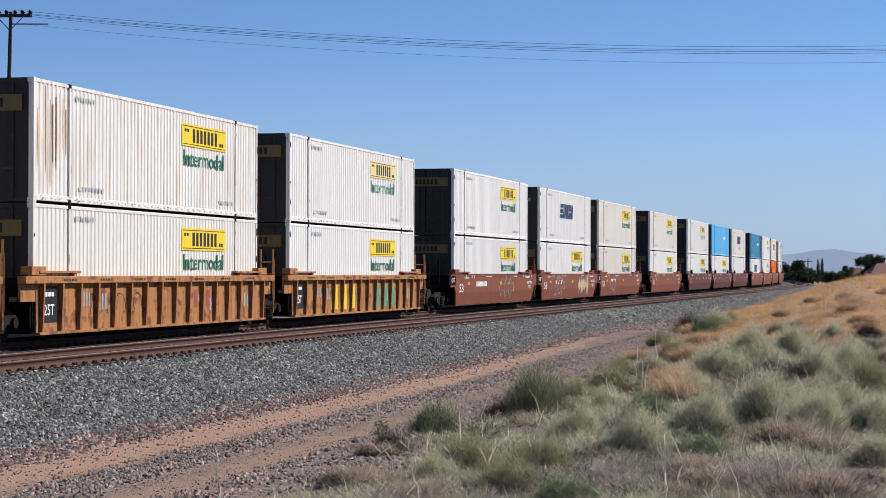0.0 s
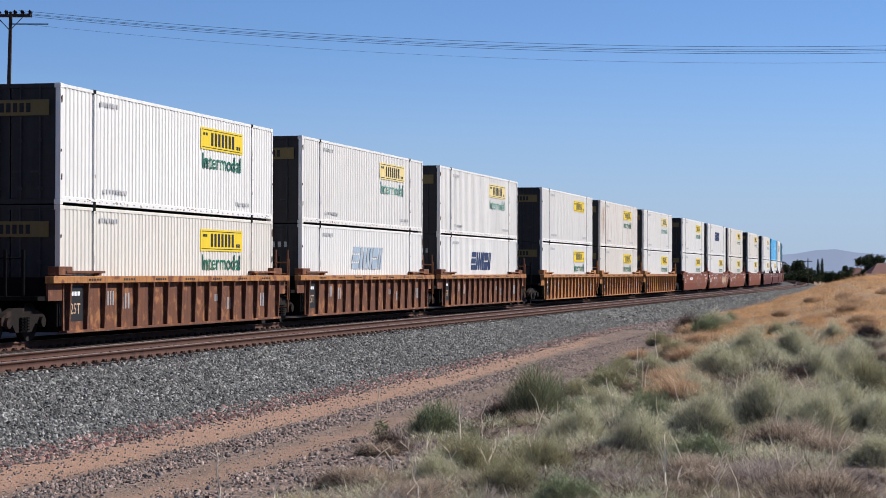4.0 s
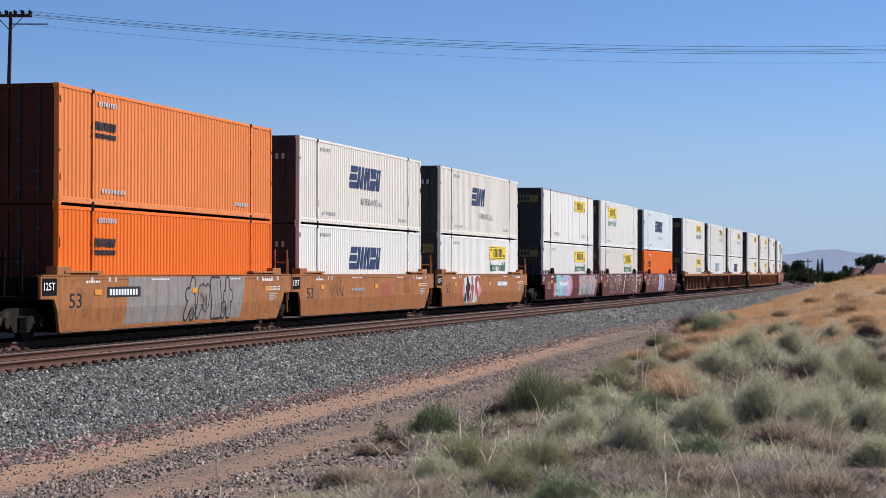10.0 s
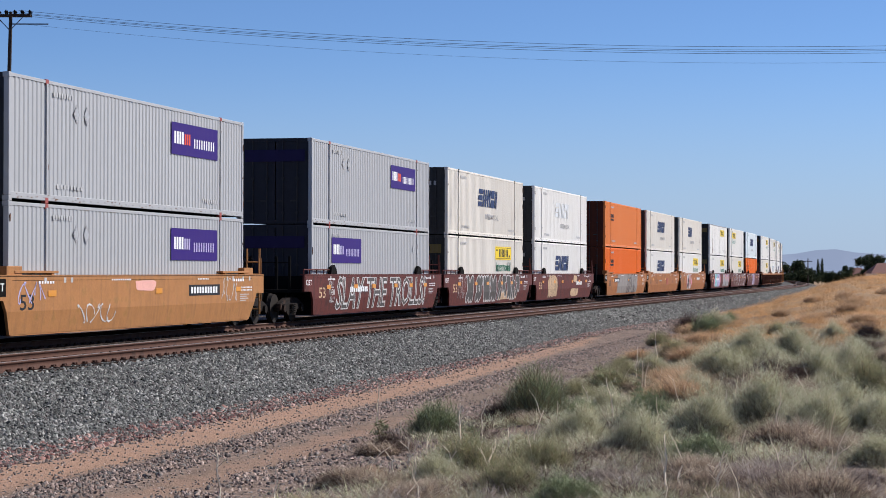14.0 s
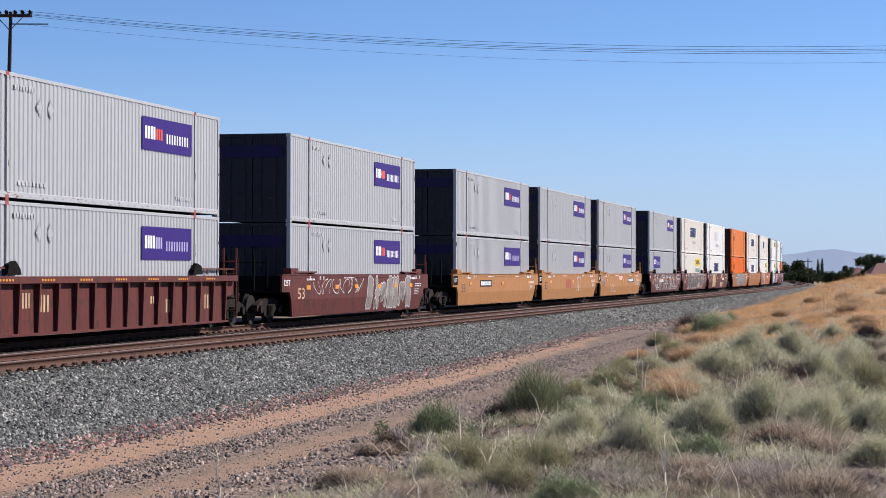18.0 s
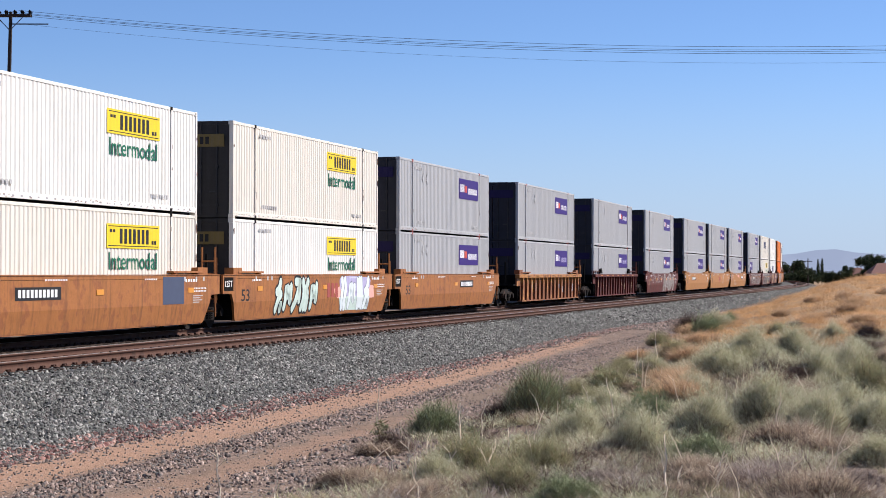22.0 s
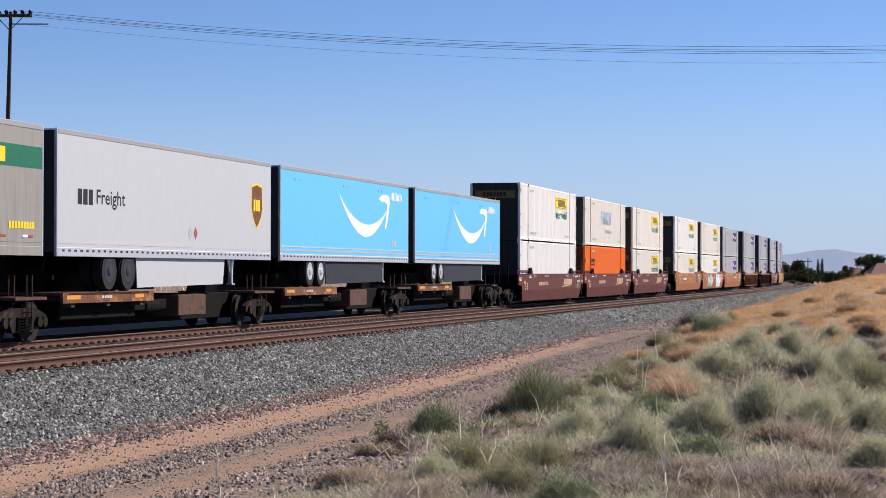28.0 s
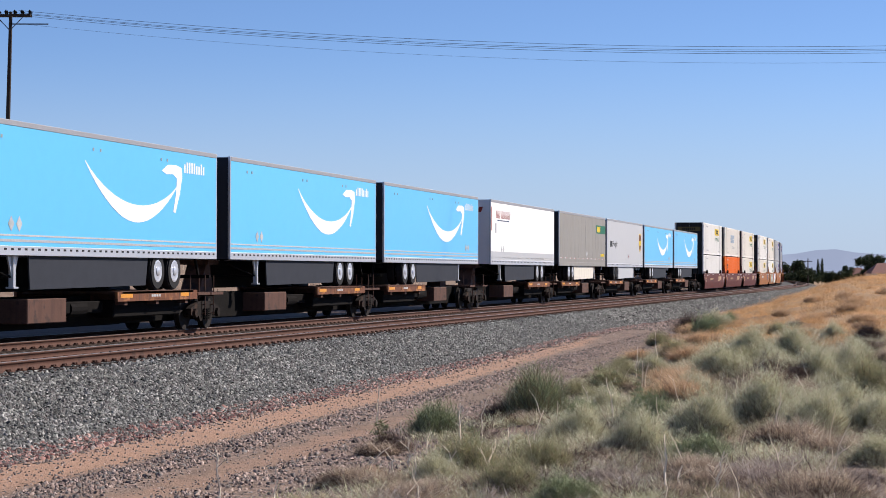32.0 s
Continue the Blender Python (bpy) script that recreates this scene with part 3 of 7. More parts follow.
BALLAST = material("ballast_bed", (0.042, 0.042, 0.041), 0.95, vary=0.5, scale=6, bump=1.0, bump_scale=24)


def sweep(name, profile, s_list, mat, closed=False):
    """A cross-section of (q, z) drawn along the tracks' line."""
    k = len(profile)
    s_list = np.asarray(s_list, float)
    v = np.empty((len(s_list), k, 3))
    for j, (q, z) in enumerate(profile):
        x, y, _ = line(s_list, q)
        v[:, j, 0], v[:, j, 1], v[:, j, 2] = x, y, z
    i = np.arange(len(s_list) - 1)[:, None] * k
    j = np.arange(k if closed else k - 1)[None]
    j2 = (j + 1) % k
    f = np.stack([(i + j).ravel(), (i + j2).ravel(), (i + k + j2).ravel(), (i + k + j).ravel()], 1)
    return fast(name, v.reshape(-1, 3), f, mat)


along = np.concatenate([np.arange(-700, -60, 20.0), np.arange(-60, 140, 2.0), np.arange(140, 960, 6.0)])
bed = [(-8.2, -0.4), (-4.4, -0.24), (-3.6, -0.20), (1.2, -0.20), (1.6, -0.22), (4.6, -0.20), (5.0, -0.27), (6.5, -0.75), (7.7, -1.15)]
ballast = tagged(new("ballast_bed", sweep("ballast_bed", bed, along, BALLAST)), "bed of grey crushed stone under two tracks", "ballast", kind="structure")


def stones(n, q0, q1, s0, s1, size, seed, power=1.6):
    """Loose stones on the bed, denser towards the camera."""
    r = np.random.default_rng(seed)
    s = s0 + (s1 - s0) * r.random(n) ** power
    q = q0 + (q1 - q0) * r.random(n)
    x, y, _ = line(s, q)
    z = np.interp(q, [p[0] for p in bed], [p[1] for p in bed])
    z = np.where(q > 6.0, np.maximum(height(x, y), z), z)
    form = np.array([(1, 0.75, -0.7), (-1, 0.8, -0.7), (-0.95, -0.8, -0.7), (1, -0.75, -0.7), (0.45, 0.1, 0.5), (-0.5, -0.1, 0.55)], float)
    tri = np.array([(0, 1, 5), (0, 5, 4), (2, 3, 4), (2, 4, 5), (3, 0, 4), (1, 2, 5)])
    k = len(form)
    sc = size * (0.6 + 0.7 * r.random((n, 1, 1)) ** 1.5) * (0.75 + 0.5 * r.random((n, 1, 3)))
    v = form[None] * sc * (0.7 + 0.6 * r.random((n, k, 1)))
    v[:, 4:, :2] += r.normal(0, 0.25, (n, 2, 2)) * sc[:, :, :2]
    a, b = r.random(n) * 6.28, r.normal(0, 0.35, n)
    ca, sa, cb, sb = np.cos(a)[:, None], np.sin(a)[:, None], np.cos(b)[:, None], np.sin(b)[:, None]
    vx, vz = v[..., 0] * cb + v[..., 2] * sb, -v[..., 0] * sb + v[..., 2] * cb
    lift = size * (0.15 + 0.5 * r.random(n))
    v = np.stack([vx * ca - v[..., 1] * sa + x[:, None], vx * sa + v[..., 1] * ca + y[:, None], vz + (z + lift)[:, None]], -1)
    f = (np.arange(n)[:, None, None] * k + tri[None]).reshape(-1, 3)
    return v.reshape(-1, 3), f


def join(*pieces):
    vs, fs, k = [], [], 0
    for v, f in pieces:
        vs.append(v)
        fs.append(f + k)
        k += len(v)
    return np.concatenate(vs), np.concatenate(fs)


v, f = join(stones(118000, 4.7, 7.75, -26, 80, 0.031, 1), stones(17000, 1.0, 4.7, -22, 60, 0.038, 2), stones(26000, 4.6, 7.7, 50, 260, 0.06, 6), stones(7000, -6.5, -1.9, -24, 60, 0.05, 7))
tagged(new("ballast_stones", fast("ballast_stones", v, f, STONE)), "loose grey crushed stones on the ballast slope", "ballast", kind="stuff")
PEBBLE = island("dirt_track_pebble", [(0.20, 0.15, 0.13), (0.27, 0.20, 0.17), (0.12, 0.10, 0.09), (0.36, 0.28, 0.24), (0.17, 0.155, 0.145), (0.10, 0.085, 0.08)], 0.95, 0.1)
v, f = join(stones(2600, 7.9, 9.0, -26, 40, 0.018, 14), stones(3200, 7.3, 8.15, -26, 60, 0.030, 3), stones(16000, 8.8, 13.4, -28, 40, 0.018, 4), stones(7000, 8.9, 10.2, -28, 20, 0.028, 8), stones(5000, 11.2, 13.2, -28, 14, 0.03, 11), stones(3500, 12.0, 16.0, -22, 2, 0.026, 9), stones(4500, 8.9, 11.5, 10, 60, 0.026, 12), stones(4000, 7.6, 10.5, 40, 140, 0.045, 13))
FOOT, ff = stones(11000, 7.05, 7.85, -26, 60, 0.040, 10)
tagged(new("reddish_stones", fast("reddish_stones", FOOT, ff, island("reddish_stone", [(0.20, 0.095, 0.085), (0.28, 0.155, 0.135), (0.12, 0.065, 0.062), (0.13, 0.12, 0.11), (0.40, 0.27, 0.23), (0.09, 0.06, 0.055)], 0.95, 0.1))), "purplish red stones along the foot of the ballast", "stones", kind="stuff")
tagged(new("track_pebbles", fast("track_pebbles", v, f, PEBBLE)), "reddish brown pebbles strewn on the dirt track", "pebbles", kind="stuff")

RAIL_SHAPE = [(-0.07, -0.172), (0.07, -0.172), (0.07, -0.160), (0.014, -0.135), (0.010, -0.045), (0.036, -0.035), (0.036, -0.004), (-0.036, -0.004), (-0.036, -0.035), (-0.010, -0.045), (-0.014, -0.135), (-0.07, -0.160)]
HEAD_SHAPE = [(-0.034, -0.004), (0.034, -0.004), (0.030, 0.0), (-0.030, 0.0)]
tie_me = mesh("tie", add_box(bmesh.new(), -0.115, 0.115, -1.3, 1.3, -0.33, -0.176, 0.012), M["tie"])


def plate_stuff(q, s_list):
    """Tie plates with the heads of their spikes, both rails."""
    vs, fs = [], []
    cube = np.array([(a, b, c) for a in (-1, 1) for b in (-1, 1) for c in (-1, 1)], float)
    cf = np.array([(0, 1, 3, 2), (4, 6, 7, 5), (0, 4, 5, 1), (2, 3, 7, 6), (0, 2, 6, 4), (1, 5, 7, 3)])
    bits = [(0, 0, -0.168, 0.10, 0.19, 0.010)] + [(sx, sy, -0.148, 0.022, 0.030, 0.022) for sx in (-0.05, 0.05) for sy in (-0.105, 0.105)]
    k = 0
    for side in (-0.7525, 0.7525):
        x, y, a = line(np.asarray(s_list), q + side)
        for bx, by, bz, hx, hy, hz in bits:
            lx_, lq_ = bx + cube[:, 0] * hx, by + cube[:, 1] * hy
            px = x[:, None] + lx_ * np.sin(a)[:, None] + lq_ * np.cos(a)[:, None]
            py = y[:, None] + lx_ * np.cos(a)[:, None] - lq_ * np.sin(a)[:, None]
            pz = np.broadcast_to(bz + cube[:, 2] * hz, px.shape)
            vs.append(np.stack([px, py, pz], -1).reshape(-1, 3))
            fs.append((np.arange(len(x))[:, None, None] * 8 + cf[None]).reshape(-1, 4) + k)
            k += len(x) * 8
    return np.concatenate(vs), np.concatenate(fs)


def railway(name, q, label, single):
    top = tagged(new(name), label, "railway track", kind="structure")
    for side in (-0.7525, 0.7525):
        shift = q + side
        rail = part("rail", sweep("rail", [(shift + a, b) for a, b in RAIL_SHAPE], along, M["rail"], True), top)
        part("rail_head", sweep("rail_head", [(shift + a, b) for a, b in HEAD_SHAPE], along, M["rail_top"], True), rail, "polished running surface")
    near = np.arange(-34, -34 + single * 0.5, 0.5) if single else []
    for s in near:
        x, y, a = line(s, q)
        part("tie", tie_me, top, at=pose(float(x), float(y), 0, 0, 0, 90 - math.degrees(float(a))))
    rest = np.arange(-34 + single * 0.5, 330, 0.5)
    x, y, a = line(rest, q)
    cube = np.array([(i, j, k) for i in (-1, 1) for j in (-1, 1) for k in (-1, 1)], float)
    cf = np.array([(0, 1, 3, 2), (4, 6, 7, 5), (0, 4, 5, 1), (2, 3, 7, 6), (0, 2, 6, 4), (1, 5, 7, 3)])
    ax, aq = cube[:, 0] * 0.115, cube[:, 1] * 1.3
    px = x[:, None] + ax * np.sin(a)[:, None] + aq * np.cos(a)[:, None]
    py = y[:, None] + ax * np.cos(a)[:, None] - aq * np.sin(a)[:, None]
    pz = np.broadcast_to(-0.253 + cube[:, 2] * 0.077, px.shape)
    tagged(part("ties", fast("ties", np.stack([px, py, pz], -1).reshape(-1, 3), (np.arange(len(x))[:, None, None] * 8 + cf[None]).reshape(-1, 4), M["tie"]), top), kind="stuff")
    v, f = plate_stuff(q, np.arange(-34, 150, 0.5))
    tagged(part("tie_plates", fast("tie_plates", v, f, M["plate"]), top), kind="stuff")
    return top


railway("railway_track_near", NEAR_Q, "empty railway track with rusty rails on timber ties", 300)
railway("railway_track_far", TRAIN_Q, "railway track with polished rails carrying the freight train", 0)

# ---- containers: x forward, -y the side that is seen, z from the underside ----
CL, CW, CH = 16.15, 2.59, 2.896


def corrugated(x0, x1, z0, z1, y, depth, pitch=0.235):
    """Sheet with upright ribs, thick enough to be closed."""
    out = 1 if y > 0 else -1
    n = max(1, round((x1 - x0) / pitch))
    w = (x1 - x0) / n
    xs, ys = [], []
    for i in range(n):
        a = x0 + i * w
        xs += [a + w * 0.06, a + w * 0.44, a + w * 0.60, a + w * 0.88]
        ys += [y, y, y - out * depth, y - out * depth]
    xs.append(x1)
    ys.append(y)
    k = len(xs)
    v = [(a, b, z0) for a, b in zip(xs, ys)] + [(a, b, z1) for a, b in zip(xs, ys)]
    f = [(i, i + 1, k + i + 1, k + i) for i in range(k - 1)]
    return v, f


def side_mesh(mat, sign, ribs=True):
    key = ("side", mat.name, sign, ribs)
    if key not in MESHES:
        y = sign * (CW / 2 - 0.008)
        me = bpy.data.meshes.new("side_panel")
        v, f = corrugated(-CL / 2 + 0.12, CL / 2 - 0.12, 0.16, CH - 0.09, y, 0.020 if ribs else 0.004, 0.235 if ribs else 1.2)
        me.from_pydata(v, [], f)
        me.materials.append(mat)
        MESHES[key] = me
    return MESHES[key]


def add_bars(name, mats, parent, spec, y):
    """spec: (material, x0, x1, z0, z1, bars, lean)"""
    for i, (mat, x0, x1, z0, z1, n, lean) in enumerate(spec):
        part(name, bars_mesh(M[mat], x0 - CL / 2, x1 - CL / 2, z0, z1, y, n, 7 + i, lean), parent)


DECAL_Y = -CW / 2 - 0.003


def yellow_logo(c, x0=9.6, z1=2.52, words=True, faded=False, plate="yellow"):
    pl = part("logo_plate", box_mesh("logo_plate", M[plate], x0 - CL / 2, x0 + 3.62 - CL / 2, DECAL_Y - 0.003, DECAL_Y + 0.002, z1 - 0.62, z1), c, "yellow logo plate")
    part("plate_border", mesh("plate_border", add_box(add_box(bmesh.new(), x0 + 0.1 - CL / 2, x0 + 3.52 - CL / 2, DECAL_Y - 0.006, DECAL_Y - 0.003, z1 - 0.07, z1 - 0.05), x0 + 0.1 - CL / 2, x0 + 3.52 - CL / 2, DECAL_Y - 0.006, DECAL_Y - 0.003, z1 - 0.57, z1 - 0.55), M["black"]), pl)
    part("logo", bars_mesh(M["black"], x0 + 0.85 - CL / 2, x0 + 2.95 - CL / 2, z1 - 0.50, z1 - 0.12, DECAL_Y - 0.003, 7, 3, gap=0.38), pl)
    part("scroll_mark", bars_mesh(M["black"], x0 + 0.2 - CL / 2, x0 + 0.6 - CL / 2, z1 - 0.22, z1 - 0.14, DECAL_Y - 0.003, 2, 4), pl)
    part("scroll_mark", bars_mesh(M["black"], x0 + 3.05 - CL / 2, x0 + 3.42 - CL / 2, z1 - 0.5, z1 - 0.4, DECAL_Y - 0.003, 2, 5), pl)
    if words:
        part("lettering", word_mesh("Intermodal", M["faded_green" if faded else "green"], x0 + 0.15 - CL / 2, x0 + 3.45 - CL / 2, z1 - 1.17, z1 - 0.72, DECAL_Y - 0.002), c, "green lettering")


def blue_logo(c, words=True, cut=5, faded="logo_blue"):
    """Five leaning blocks stand for the company's name."""
    x, bm = 5.85, bmesh.new()
    rows = [(0, 1, 0, 0.22), (0, 1, 0.29, 0.51), (0, 1, 0.58, 0.8)]
    bars = [(0, 0.24, 0, 0.8), (0.38, 0.62, 0, 0.8), (0.76, 1, 0, 0.8)]
    for w, cells in ((0.85, rows), (1.15, bars), (0.26, [(0, 1, 0, 0.8)]), (0.72, [(0, 1, 0, 0.36), (0, 1, 0.44, 0.8)]), (0.72, bars[:2]))[:cut]:
        a = x - CL / 2
        for u0, u1, z0, z1 in cells:
            add_plate(bm, [(a + u * w + 0.3 * pz, 1.41 + pz) for u, pz in ((u0, z0), (u1, z0), (u1, z1), (u0, z1))], DECAL_Y - 0.004, DECAL_Y)
        x += w + 0.13
    part("logo", mesh("logo_blocks", bm, M[faded]), c, "slanting blue logo blocks")
    if words:
        part("lettering", word_mesh("INTERMODAL", M["grey_ink"], 7.3 - CL / 2, 10.3 - CL / 2, 0.84, 1.09, DECAL_Y - 0.002), c)


def purple_logo(c, x0=10.12, faded=False):
    a = x0 - CL / 2
    pl = part("logo_panel", box_mesh("logo_panel", M["purple"], a, a + 3.7, DECAL_Y - 0.003, DECAL_Y + 0.002, 1.62, 2.5), c, "purple logo panel")
    part("logo", bars_mesh(M["white_ink"], a + 0.2, a + 0.98, 1.92, 2.26, DECAL_Y - 0.004, 4, 2, gap=0.3), pl)
    part("logo", bars_mesh(M["lilac" if faded else "red_ink"], a + 1.0, a + 1.5, 1.92, 2.22, DECAL_Y - 0.004, 3, 3, gap=0.35), pl)
    part("logo", bars_mesh(M["lilac" if faded else "white_ink"], a + 1.75, a + 3.5, 1.86, 2.12, DECAL_Y - 0.004, 9, 4, gap=0.55), pl)


def container(label, paint, kind, ribs=True, door="dark_silver", fit_mat="near_black"):
    m, d = M[paint], M[door]
    c = tagged(new("shipping_container"), label, "container", "double-stacked containers")
    hl, hw = CL / 2, CW / 2
    for sg in (-1, 1):
        part("side_panel", side_mesh(m, sg, ribs), c)
        y0, y1 = sorted((sg * hw, sg * (hw - 0.06)))
        part("top_rail", box_mesh("top_rail", m if ribs else M["top_rail"], -hl + 0.1, hl - 0.1, y0, y1, CH - 0.10, CH - 0.015, 0.008), c)
        rail = part("bottom_rail", box_mesh("bottom_rail", m, -hl + 0.1, hl - 0.1, y0, y1, 0.055, 0.20, 0.008), c)
        if sg < 0:
            bm = bmesh.new()
            for i in range(34):
                x = -hl + 0.5 + i * 0.455
                add_box(bm, x, x + 0.1, -hw - 0.003, -hw + 0.01, 0.10, 0.135)
            key = ("slots",)
            if key not in MESHES:
                MESHES[key] = mesh("slotted_strip", bm, M["grey_ink"])
            else:
                bm.free()
            tagged(part("slotted_strip", MESHES[key], rail), kind="stuff")
        for end in (-1, 1):
            x0, x1 = sorted((end * hl, end * (hl - 0.13)))
            yy = sorted((sg * hw, sg * (hw - 0.13)))
            part("corner_post", box_mesh("corner_post", m, x0, x1, *yy, 0.12, CH - 0.12, 0.012), c)
            for z0 in (0.0, CH - 0.12) if sg < 0 else ():
                x0, x1 = sorted((end * hl, end * (hl - 0.178)))
                yy = sorted((sg * hw, sg * (hw - 0.162)))
                part("corner_casting", box_mesh("corner_casting", m, x0, x1, *yy, z0, z0 + 0.12, 0.01), c)
            if sg > 0:
                continue
            xm = end * 6.03
            yy = sorted((sg * (hw + 0.018), sg * (hw - 0.05)))
            part("stacking_post", box_mesh("stacking_post", m, xm - 0.05, xm + 0.05, *yy, 0.20, CH - 0.10), c)
            for z0 in (0.0, CH - 0.13):
                yy = sorted((sg * (hw + 0.004), sg * (hw - 0.1)))
                part("stacking_fitting", box_mesh("stacking_fitting", M[fit_mat], xm - 0.085, xm + 0.085, *yy, z0 + 0.002, z0 + 0.128), c, "dark stacking fitting")
    part("roof", box_mesh("roof", m, -hl + 0.05, hl - 0.05, -hw + 0.06, hw - 0.06, CH - 0.05, CH - 0.015), c)
    part("underside", box_mesh("underside", M["near_black"], -hl + 0.05, hl - 0.05, -hw + 0.06, hw - 0.06, 0.05, 0.14), c)
    part("front_wall", box_mesh("front_wall", m, hl - 0.06, hl - 0.02, -hw + 0.1, hw - 0.1, 0.1, CH - 0.05), c)
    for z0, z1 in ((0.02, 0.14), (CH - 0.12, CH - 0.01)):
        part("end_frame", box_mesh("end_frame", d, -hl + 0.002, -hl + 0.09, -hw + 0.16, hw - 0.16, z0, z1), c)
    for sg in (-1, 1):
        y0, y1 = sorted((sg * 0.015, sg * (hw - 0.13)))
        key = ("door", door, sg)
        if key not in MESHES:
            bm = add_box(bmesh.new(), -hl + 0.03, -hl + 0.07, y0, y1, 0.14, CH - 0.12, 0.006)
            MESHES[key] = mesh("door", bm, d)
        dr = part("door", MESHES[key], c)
        for yr in (0.28, 0.78):
            key = ("rod", sg, yr)
            if key not in MESHES:
                bm = add_cyl(bmesh.new(), (-hl - 0.005, sg * yr, 0.08), (-hl - 0.005, sg * yr, CH - 0.06), 0.024, 8)
                add_box(bm, -hl - 0.03, -hl, sg * yr - 0.02, sg * yr + 0.24, 0.76, 0.81)
                for z in (0.35, 1.5, 2.3):
                    add_box(bm, -hl - 0.03, -hl + 0.03, sg * yr - 0.05, sg * yr + 0.05, z, z + 0.07)
                MESHES[key] = mesh("lock_rod", bm, M["rod"])
            part("lock_rod", MESHES[key], dr)
    # small stencilled marks, too small to read
    for x0, x1, z0, z1 in (() if not ribs else ((2.6, 4.2, 0.36, 0.47), (12.6, 13.9, 0.36, 0.47), (2.4, 3.6, 2.52, 2.64))):
        stuff_part("stencil", bars_mesh(M["stencil_ink"], x0 - hl, x1 - hl, z0, z1, DECAL_Y, 8, 5, gap=0.4), c)
    if not ribs:
        for i in range(9):
            x = -5.2 + i * 1.2
            part("panel_seam", box_mesh("panel_seam", M["faint_grey"], x, x + 0.022, -hw + 0.002, -hw + 0.012, 0.2, CH - 0.1), c)
        for x in (-4.9, 3.9):
            part("lettering", word_mesh("TOP LIFT ONLY", M["grey_ink"], x, x + 1.6, 0.40, 0.62, DECAL_Y - 0.002), c, "small stencilled lettering")
    # chipped paint and rust along the rails and posts
    if paint not in ("blue", "teal"):
        seed = 7 + len(label) % 4
        if ("chips", seed) not in MESHES:
            r, bm = random.Random(seed), bmesh.new()
            for k in range(46):
                low = r.random() < 0.72
                x, z = (r.uniform(-hl + 0.15, hl - 0.2), r.uniform(0.06, 0.17)) if low else (r.choice((-hl + 0.06, -6.03, 6.03, hl - 0.07)) + r.uniform(-0.04, 0.04), r.uniform(0.25, CH - 0.15))
                w, h = (r.uniform(0.03, 0.2), r.uniform(0.01, 0.035)) if low else (r.uniform(0.008, 0.03), r.uniform(0.04, 0.25))
                add_plate(bm, [(x, z), (x + w * 0.7, z + h * 0.15), (x + w, z + h * 0.6), (x + w * 0.5, z + h), (x + w * 0.1, z + h * 0.7)], -hw - 0.022 if not low else -hw - 0.003, -hw + 0.004)
            MESHES[("chips", seed)] = mesh("chipped_paint", bm, M["rail_rust"])
        stuff_part("chipped_paint", MESHES[("chips", seed)], c)
    dp = None
    if kind == "yellow":
        yellow_logo(c)
    elif kind == "yellow_faded":
        yellow_logo(c, faded=True, plate="faded_yellow")
    elif kind == "yellow_plate":
        yellow_logo(c, words=False)
    elif kind == "yellow_rear":
        yellow_logo(c, x0=2.85, faded=True)
    elif kind == "blue":
        blue_logo(c)
    elif kind == "blue_plain":
        blue_logo(c, words=False)
    elif kind == "blue_part":
        blue_logo(c, cut=3)
    elif kind == "blue_faded":
        blue_logo(c, words=False, faded="faded_blue")
    elif kind == "blue_peeled":
        blue_logo(c, faded="faded_blue")
    elif kind == "blue_ghost":
        blue_logo(c, faded="faint")
    elif kind == "purple":
        purple_logo(c)
    elif kind == "purple_faded":
        purple_logo(c, faded=True)
    elif kind == "purple_rear":
        purple_logo(c, x0=2.3, faded=True)
    elif kind == "orange":
        part("logo", bars_mesh(M["black"], 1.95 - hl, 3.5 - hl, 1.92, 2.13, DECAL_Y, 8, 3, 0.05), c)
        part("logo", bars_mesh(M["black"], 1.95 - hl, 3.5 - hl, 1.72, 1.84, DECAL_Y, 11, 4, 0.03), c)
    elif kind == "plain_mark":
        part("logo", bars_mesh(M["white_ink"], 10.5 - hl, 12.5 - hl, 1.6, 1.9, DECAL_Y, 6, 3), c)
    if paint == "stained" or not ribs:
        r = random.Random(3)
        for k in range(9 if ribs else 3):
            x, w = (-7.75 + 0.19 * k + r.uniform(-0.06, 0.06), r.uniform(0.03, 0.09)) if ribs else ((-6.05, 0.10), (-5.98, 0.16), (6.03, 0.14))[k]
            z1, z0 = (r.uniform(1.9, 2.75), r.uniform(0.25, 1.2)) if ribs else ((1.6, 0.22), (0.75, 0.20), (0.55, 0.2))[k]
            part("rust_run", mesh("rust_run", add_plate(bmesh.new(), [(x - w / 3, z0), (x + w / 4, z0 + 0.1), (x + w / 2, (z0 + z1) / 2), (x + w / 2.5, z1), (x - w / 2, z1), (x - w / 2, (z0 + z1) / 2)], DECAL_Y - (0.001 if ribs else 0.022), DECAL_Y + 0.002), M["rust_run" if ribs else "rail_rust"]), c)
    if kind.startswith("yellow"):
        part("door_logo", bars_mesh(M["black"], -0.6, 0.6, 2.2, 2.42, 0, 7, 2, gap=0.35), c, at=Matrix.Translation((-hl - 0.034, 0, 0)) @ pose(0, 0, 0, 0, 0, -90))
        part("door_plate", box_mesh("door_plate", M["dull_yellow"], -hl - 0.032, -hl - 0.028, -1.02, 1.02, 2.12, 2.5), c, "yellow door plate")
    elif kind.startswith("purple"):
